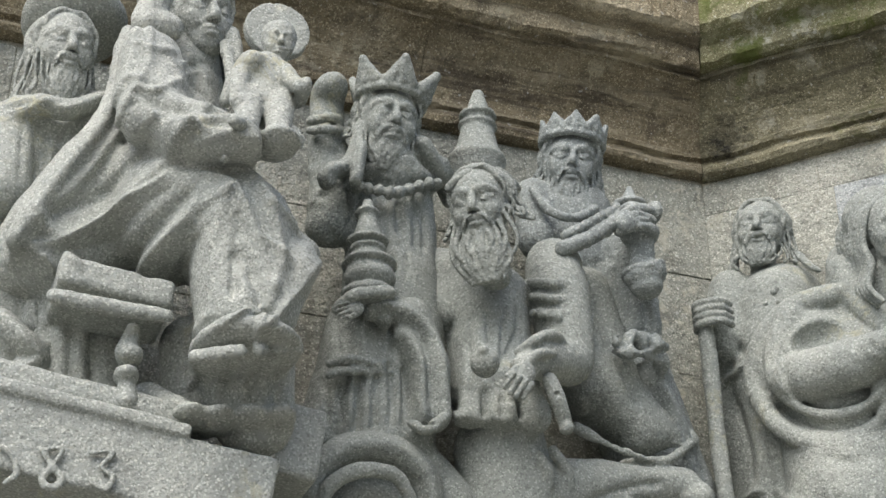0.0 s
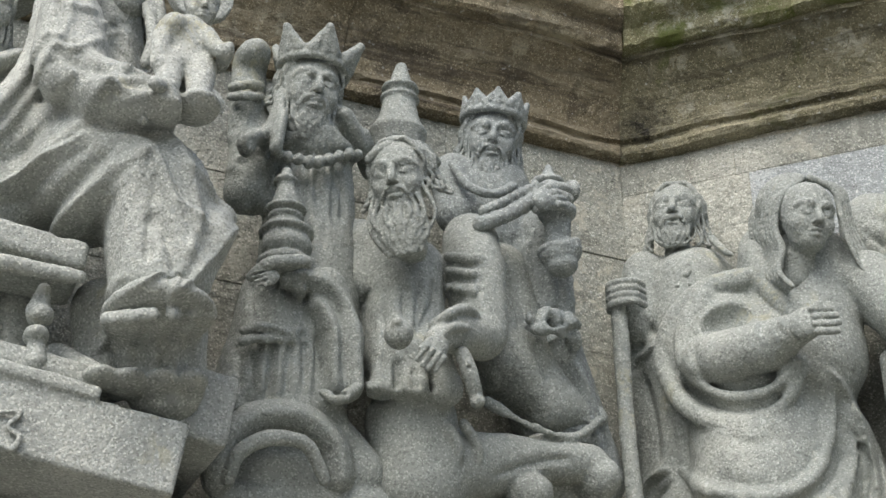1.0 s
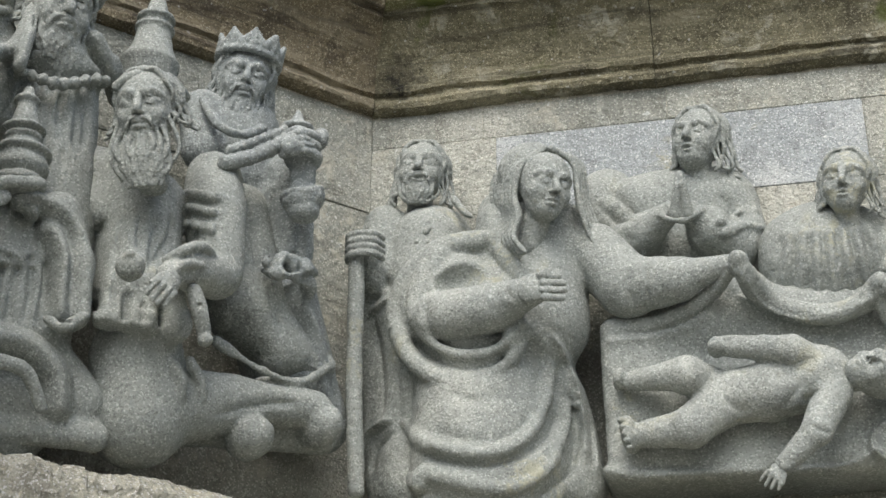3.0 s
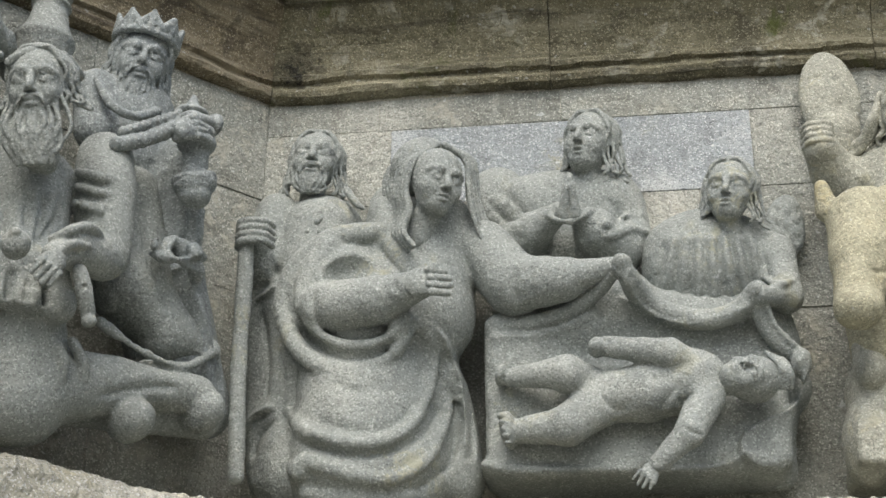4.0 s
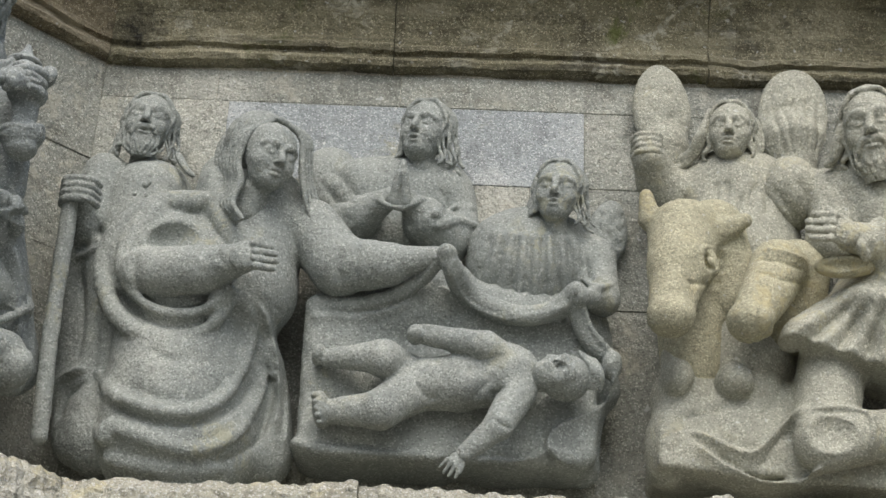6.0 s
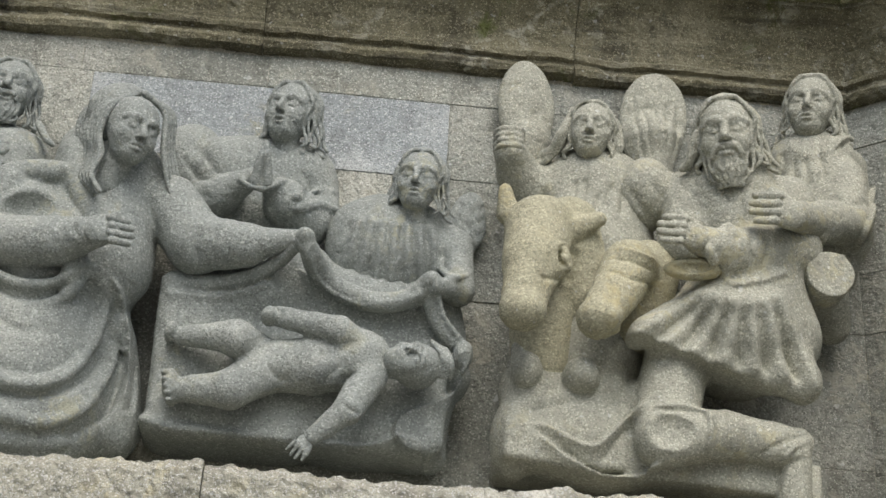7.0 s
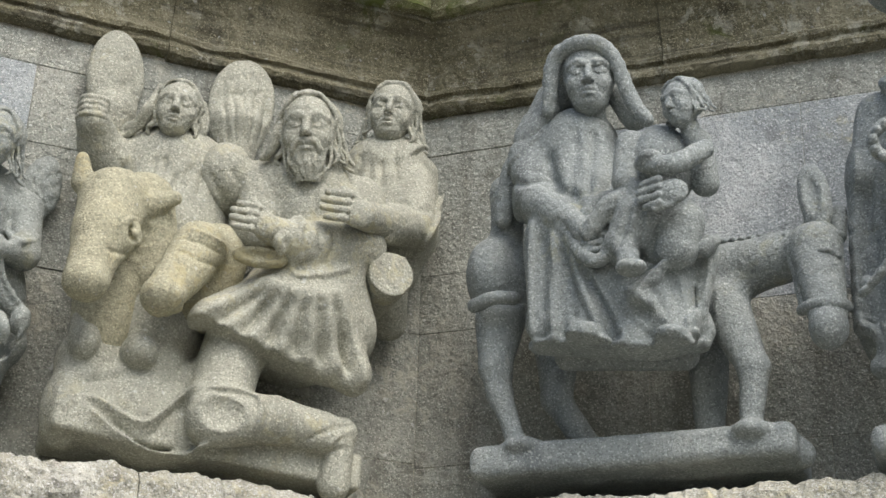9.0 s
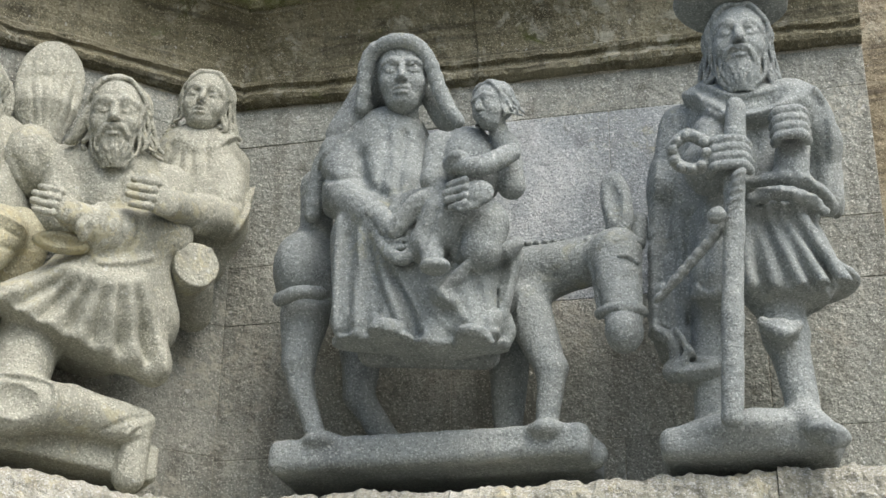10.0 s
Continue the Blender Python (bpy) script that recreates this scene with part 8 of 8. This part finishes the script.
s.body.crease(((0.384, 0.368, 3.113), (0.431, 0.388, 3.08), (0.461, 0.396, 3.053)), 0.0082, -0.0089)
s.body.crease(((0.489, 0.344, 3.236), (0.496, 0.368, 3.145), (0.503, 0.38, 3.07)), 0.0082, -0.0089)
s.body.crease(((0.534, 0.328, 3.225), (0.544, 0.344, 3.152), (0.544, 0.36, 3.103)), 0.0083, -0.0089)
s.body.crease(((0.515, 0.336, 3.237), (0.523, 0.356, 3.135)), 0.0084, -0.0089)
s.body.crease(((0.405, 0.388, 2.944), (0.401, 0.388, 2.854), (0.4, 0.364, 2.751)), 0.008, -0.0089)
s.body.crease(((0.44, 0.4, 2.935), (0.447, 0.404, 2.843), (0.455, 0.388, 2.749)), 0.0079, -0.0089)
s.body.crease(((0.468, 0.392, 2.923), (0.495, 0.404, 2.826), (0.537, 0.472, 2.721)), 0.0076, -0.0089)
s.body.crease(((0.506, 0.416, 2.87), (0.554, 0.408, 2.794), (0.614, 0.412, 2.703)), 0.0077, -0.0089)
s.body.crease(((0.538, 0.42, 2.853), (0.586, 0.42, 2.774), (0.644, 0.392, 2.708)), 0.0077, -0.0089)
s.body.crease(((0.681, 0.408, 2.833), (0.699, 0.408, 2.77), (0.716, 0.464, 2.698)), 0.0075, -0.0089)
s.body.crease(((0.722, 0.38, 2.867), (0.726, 0.392, 2.786), (0.73, 0.432, 2.698)), 0.0076, -0.0089)
s.body.crease(((0.763, 0.412, 2.88), (0.748, 0.364, 2.834), (0.735, 0.388, 2.751)), 0.0077, -0.0089)
s.body.crease(((0.471, 0.372, 3.057), (0.508, 0.392, 3.023), (0.534, 0.44, 2.965)), 0.008, -0.0089)
s.body.crease(((0.454, 0.416, 2.991), (0.483, 0.428, 2.963), (0.491, 0.42, 2.933)), 0.008, -0.0089)
s.body.crease(((0.78, 0.392, 2.904), (0.731, 0.424, 2.883), (0.675, 0.432, 2.841), (0.626, 0.444, 2.788), (0.653, 0.436, 2.772)), 0.0147, 0.0127, lap=True)
s.body.crease(((0.64, 0.428, 2.767), (0.695, 0.416, 2.737), (0.734, 0.384, 2.74)), 0.0077, -0.0074)
s.body.crease(((0.397, 0.352, 2.741), (0.495, 0.444, 2.712), (0.539, 0.432, 2.703), (0.611, 0.4, 2.693)), 0.0098, 0.0085, lap=True)
s.body.crease(((0.242, 0.264, 2.915), (0.304, 0.312, 2.885), (0.323, 0.236, 2.926)), 0.0057, -0.0045)
s.body.crease(((0.956, 0.324, 2.889), (0.985, 0.32, 2.897), (1.009, 0.3, 2.886)), 0.0053, -0.0045)
s.body.crease(((0.962, 0.336, 2.839), (0.988, 0.336, 2.831), (1.009, 0.312, 2.856)), 0.0053, -0.0045)
s.body.crease(((0.768, 0.244, 2.923), (0.827, 0.24, 2.893), (0.889, 0.252, 2.895)), 0.0108, -0.0045)
s.finish('statue', BLUE, 'blue-grey granite veiled woman and child riding a donkey', group='flight')

# blue-grey granite bearded traveller with hat, staff and rope
s = Statue('c', 1.205, 0.22, 2.495, h=0.0042)
s.body.egg((1.21, 0.2, 2.51), (0.177, 0.17, 0.055), k=0.02)
s.body.slab((1.203, 0.18, 2.49), (0.167, 0.16, 0.031), None, 0.025, k=0.02)
s.body.cone((1.236, 0.26, 3.202), (1.245, 0.26, 3.013), 0.11, 0.099, k=0.03)
s.body.cone((1.116, 0.24, 3.213), (1.085, 0.24, 3.08), 0.055, 0.05, k=0.02)
s.body.cone((1.076, 0.2, 3.101), (1.084, 0.18, 2.731), 0.049, 0.053, k=0.025)
s.body.cone((1.145, 0.22, 3.124), (1.138, 0.2, 2.845), 0.072, 0.07, k=0.03)
s.head((1.248, 0.4, 3.332), 0.176, 2, -2, 2, beard=0.35, hair='curly', hair_long=0.75)
c = s.lump(0.0036)
c.egg((1.236, 0.34, 3.452), (0.121, 0.12, 0.026), -4, k=0.005)
c.egg((1.237, 0.34, 3.5), (0.085, 0.09, 0.058), k=0.008)
s.body.tube(((1.13, 0.301, 3.261), (1.182, 0.351, 3.198), (1.227, 0.381, 3.151), (1.306, 0.371, 3.16), (1.391, 0.301, 3.235)), 0.011, 0.011, k=0.013)
s.body.fold(((1.131, 0.32, 3.249), (1.183, 0.37, 3.187), (1.227, 0.4, 3.14), (1.306, 0.39, 3.15), (1.39, 0.32, 3.224)), 0.009, 0.009)
s.body.tube(((1.16, 0.301, 3.278), (1.23, 0.361, 3.213), (1.34, 0.321, 3.243)), 0.01, 0.01, k=0.013)
s.body.fold(((1.161, 0.32, 3.266), (1.23, 0.38, 3.202), (1.34, 0.34, 3.232)), 0.008, 0.008)
s.body.cone((1.342, 0.3, 3.208), (1.395, 0.24, 3.154), 0.059, 0.047, k=0.02)
s.body.tube(((1.396, 0.281, 3.233), (1.42, 0.201, 3.2), (1.417, 0.161, 3.085), (1.418, 0.161, 3.031)), 0.014, 0.014, k=0.016)
s.body.fold(((1.395, 0.3, 3.222), (1.419, 0.22, 3.189), (1.416, 0.18, 3.075), (1.417, 0.18, 3.022)), 0.011, 0.011)
s.body.cone((1.394, 0.22, 3.151), (1.395, 0.2, 3.041), 0.043, 0.04, k=0.02)
s.body.cone((1.339, 0.38, 3.084), (1.327, 0.38, 3.008), 0.034, 0.038, k=0.015)
s.fist((1.332, 0.44, 3.087), 0.064, 0.074, rows=4)
s.body.tube(((1.237, 0.351, 3.007), (1.293, 0.381, 2.999), (1.358, 0.361, 2.996), (1.401, 0.281, 2.981)), 0.015, 0.015, k=0.013)
s.body.fold(((1.237, 0.37, 2.998), (1.293, 0.4, 2.989), (1.358, 0.38, 2.986), (1.4, 0.3, 2.971)), 0.012, 0.012)
s.body.tube(((1.247, 0.4, 2.956), (1.323, 0.42, 2.951), (1.386, 0.34, 2.94)), 0.01, 0.01, k=0.006)
s.body.cone((1.178, 0.34, 3.137), (1.161, 0.36, 3.036), 0.042, 0.041, k=0.02)
s.body.cone((1.276, 0.28, 2.962), (1.3, 0.28, 2.846), 0.083, 0.104, k=0.03)
s.body.cone((1.185, 0.28, 2.958), (1.166, 0.28, 2.846), 0.058, 0.068, k=0.02)
s.body.egg((1.31, 0.24, 2.838), (0.135, 0.12, 0.032), -4, k=0.015)
s.body.tube(((1.25, 0.361, 2.95), (1.276, 0.361, 2.789)), 0.009, 0.014, k=0.013)
s.body.fold(((1.25, 0.38, 2.941), (1.275, 0.38, 2.78)), 0.012, 0.007)
s.body.tube(((1.272, 0.361, 2.954), (1.329, 0.361, 2.784)), 0.009, 0.014, k=0.013)
s.body.fold(((1.272, 0.38, 2.945), (1.328, 0.38, 2.776)), 0.012, 0.007)
s.body.tube(((1.3, 0.361, 2.958), (1.372, 0.361, 2.774)), 0.009, 0.014, k=0.013)
s.body.fold(((1.3, 0.38, 2.948), (1.371, 0.38, 2.766)), 0.012, 0.007)
s.body.tube(((1.327, 0.361, 2.949), (1.412, 0.361, 2.771)), 0.009, 0.014, k=0.013)
s.body.fold(((1.326, 0.38, 2.939), (1.411, 0.38, 2.763)), 0.012, 0.007)
s.body.tube(((1.232, 0.361, 2.927), (1.233, 0.361, 2.792)), 0.009, 0.014, k=0.013)
s.body.fold(((1.232, 0.38, 2.918), (1.233, 0.38, 2.784)), 0.012, 0.007)
s.body.fold(((1.261, 0.39, 2.929), (1.302, 0.4, 2.775)), 0.008, -0.007)
s.body.fold(((1.286, 0.39, 2.932), (1.349, 0.4, 2.771)), 0.008, -0.007)
s.body.fold(((1.312, 0.39, 2.93), (1.392, 0.4, 2.767)), 0.008, -0.007)
s.body.slab((1.303, 0.36, 2.739), (0.141, 0.14, 0.035), 2, 0.003, k=0.003, cut=True)
s.body.cone((1.279, 0.26, 2.795), (1.289, 0.28, 2.713), 0.05, 0.044, k=0.02)
s.body.cone((1.29, 0.28, 2.701), (1.312, 0.3, 2.548), 0.042, 0.03, k=0.02)
s.body.egg((1.278, 0.34, 2.696), (0.039, 0.04, 0.021), -12, k=0.006)
s.body.tube(((1.248, 0.36, 2.708), (1.283, 0.38, 2.675), (1.313, 0.34, 2.705)), 0.011, 0.011, k=0.005)
s.body.cone((1.313, 0.32, 2.524), (1.36, 0.4, 2.457), 0.032, 0.02, k=0.012)
s.body.egg((1.351, 0.38, 2.47), (0.039, 0.05, 0.02), -18, k=0.008)
s.body.cone((1.149, 0.22, 2.81), (1.144, 0.22, 2.568), 0.053, 0.045, k=0.02)
s.body.tube(((1.033, 0.241, 2.749), (1.068, 0.271, 2.722), (1.076, 0.261, 2.677), (1.064, 0.261, 2.654), (1.12, 0.271, 2.652), (1.153, 0.261, 2.66)), 0.013, 0.013, k=0.013)
s.body.fold(((1.034, 0.26, 2.741), (1.07, 0.29, 2.715), (1.077, 0.28, 2.67), (1.065, 0.28, 2.647), (1.121, 0.29, 2.645), (1.154, 0.28, 2.652)), 0.01, 0.01)
s.body.tube(((1.075, 0.28, 2.73), (1.096, 0.29, 2.689), (1.082, 0.28, 2.658)), 0.009, 0.009, k=0.006)
s.body.tube(((1.057, 0.241, 3.123), (1.04, 0.221, 2.934), (1.031, 0.221, 2.757)), 0.012, 0.012, k=0.019)
s.body.fold(((1.059, 0.26, 3.113), (1.041, 0.24, 2.926), (1.033, 0.24, 2.749)), 0.01, 0.01)
s.body.fold(((1.112, 0.28, 2.991), (1.106, 0.26, 2.772)), 0.014, -0.013)
s.body.fold(((1.08, 0.26, 2.952), (1.075, 0.25, 2.767)), 0.01, -0.009)
s.body.tube(((1.12, 0.3, 2.798), (1.154, 0.32, 2.792), (1.171, 0.32, 2.803)), 0.009, 0.009, k=0.006)
c = s.lump(0.0034)
c.tube(((1.231, 0.46, 3.129), (1.209, 0.45, 2.874), (1.179, 0.42, 2.5)), 0.021, 0.021, k=0.003)
c.tube(((1.165, 0.48, 3.049), (1.133, 0.49, 3.06), (1.104, 0.48, 3.04), (1.113, 0.48, 3.002), (1.15, 0.48, 2.988), (1.167, 0.48, 3.005)), 0.012, 0.012, k=0.003)
c.egg((1.169, 0.495, 3.015), (0.01, 0.012, 0.009), 20, k=0.002)
c.egg((1.165, 0.495, 3.037), (0.01, 0.012, 0.009), 20, k=0.002)
c.egg((1.15, 0.495, 3.052), (0.01, 0.012, 0.01), 20, k=0.002)
c.egg((1.131, 0.495, 3.056), (0.01, 0.012, 0.01), 20, k=0.002)
c.egg((1.114, 0.495, 3.046), (0.01, 0.012, 0.01), 20, k=0.002)
c.egg((1.105, 0.495, 3.027), (0.01, 0.012, 0.01), 20, k=0.002)
c.egg((1.107, 0.495, 3.004), (0.01, 0.012, 0.009), 20, k=0.002)
c.egg((1.12, 0.495, 2.987), (0.01, 0.012, 0.009), 20, k=0.002)
c.egg((1.139, 0.495, 2.981), (0.01, 0.012, 0.009), 20, k=0.002)
c.egg((1.157, 0.495, 2.989), (0.01, 0.012, 0.009), 20, k=0.002)
c.egg((1.227, 0.49, 2.962), (0.018, 0.017, 0.009), 38, k=0.001)
c.egg((1.223, 0.484, 2.947), (0.018, 0.017, 0.009), 38, k=0.001)
c.egg((1.218, 0.477, 2.932), (0.018, 0.017, 0.009), 38, k=0.001)
c.egg((1.214, 0.471, 2.917), (0.018, 0.017, 0.009), 38, k=0.001)
c.egg((1.209, 0.464, 2.902), (0.018, 0.017, 0.009), 38, k=0.001)
c.egg((1.203, 0.458, 2.887), (0.018, 0.017, 0.009), 38, k=0.001)
c.egg((1.187, 0.451, 2.873), (0.018, 0.017, 0.009), 38, k=0.001)
c.egg((1.171, 0.445, 2.859), (0.018, 0.017, 0.009), 38, k=0.001)
c.egg((1.156, 0.439, 2.845), (0.018, 0.017, 0.009), 38, k=0.001)
c.egg((1.14, 0.432, 2.831), (0.018, 0.017, 0.009), 38, k=0.001)
c.egg((1.124, 0.426, 2.817), (0.019, 0.017, 0.009), 38, k=0.001)
c.egg((1.108, 0.419, 2.803), (0.019, 0.017, 0.009), 38, k=0.001)
c.egg((1.092, 0.413, 2.789), (0.019, 0.017, 0.009), 38, k=0.001)
c.egg((1.076, 0.406, 2.775), (0.019, 0.017, 0.009), 38, k=0.001)
c.egg((1.059, 0.4, 2.761), (0.019, 0.017, 0.009), 38, k=0.001)
c.egg((1.179, 0.49, 2.88), (0.019, 0.02, 0.016), 20, k=0.004)
c.egg((1.061, 0.38, 2.781), (0.015, 0.02, 0.017), k=0.004)
s.body.cone((1.194, 0.42, 3.046), (1.152, 0.36, 3.063), 0.036, 0.041, k=0.015)
s.fist((1.209, 0.48, 3.012), 0.079, 0.073, rows=4)
s.body.crease(((1.244, 0.372, 2.939), (1.272, 0.376, 2.867), (1.302, 0.356, 2.788)), 0.0075, -0.0097)
s.body.crease(((1.267, 0.376, 2.944), (1.309, 0.38, 2.861), (1.345, 0.344, 2.79)), 0.0076, -0.0097)
s.body.crease(((1.294, 0.372, 2.947), (1.337, 0.372, 2.875), (1.384, 0.328, 2.803)), 0.0076, -0.0097)
s.body.crease(((1.231, 0.376, 2.907), (1.242, 0.376, 2.833), (1.254, 0.352, 2.788)), 0.0076, -0.0097)
s.body.crease(((1.095, 0.288, 3.081), (1.071, 0.248, 2.984), (1.063, 0.236, 2.9)), 0.0081, -0.0097)
s.body.crease(((1.128, 0.36, 3.014), (1.112, 0.256, 2.95), (1.112, 0.288, 2.834)), 0.0079, -0.0097)
s.body.crease(((1.152, 0.336, 2.909), (1.142, 0.34, 2.834), (1.132, 0.32, 2.794)), 0.0077, -0.0097)
s.body.crease(((1.058, 0.284, 3.06), (1.044, 0.248, 2.961), (1.043, 0.24, 2.836)), 0.008, -0.0097)
s.body.crease(((1.057, 0.228, 2.789), (1.075, 0.296, 2.7), (1.066, 0.288, 2.656)), 0.0077, -0.0097)
s.body.crease(((1.098, 0.236, 2.808), (1.103, 0.244, 2.742), (1.094, 0.288, 2.666)), 0.0077, -0.0097)
s.body.crease(((1.361, 0.324, 3.158), (1.38, 0.276, 3.122), (1.373, 0.38, 2.978)), 0.0077, -0.0097)
s.body.crease(((1.26, 0.392, 3.132), (1.266, 0.36, 3.09), (1.255, 0.396, 2.995)), 0.0077, -0.0097)
s.body.crease(((1.183, 0.38, 3.181), (1.215, 0.388, 3.139), (1.234, 0.36, 3.107)), 0.0079, -0.0097)
s.body.crease(((1.317, 0.416, 3.016), (1.336, 0.42, 2.986), (1.36, 0.396, 3.009)), 0.0077, -0.0097)
s.body.crease(((1.105, 0.05, 3.411), (1.165, 0.352, 3.192), (1.227, 0.4, 3.144), (1.3, 0.396, 3.151), (1.355, 0.36, 3.205)), 0.0114, 0.0085, lap=True)
s.body.crease(((1.236, 0.36, 2.984), (1.291, 0.428, 2.95), (1.343, 0.412, 2.94), (1.399, 0.292, 2.963)), 0.01, 0.0085, lap=True)
s.body.crease(((1.143, 0.324, 2.789), (1.127, 0.312, 2.804), (1.1, 0.244, 2.829)), 0.0076, 0.0085, lap=True)
s.body.crease(((1.03, 0.268, 2.757), (1.055, 0.22, 2.768), (1.092, 0.292, 2.706), (1.109, 0.248, 2.68), (1.154, 0.288, 2.655)), 0.0097, 0.0101, lap=True)
s.finish('statue', BLUE, 'blue-grey granite bearded traveller with hat, staff and rope', group='flight')
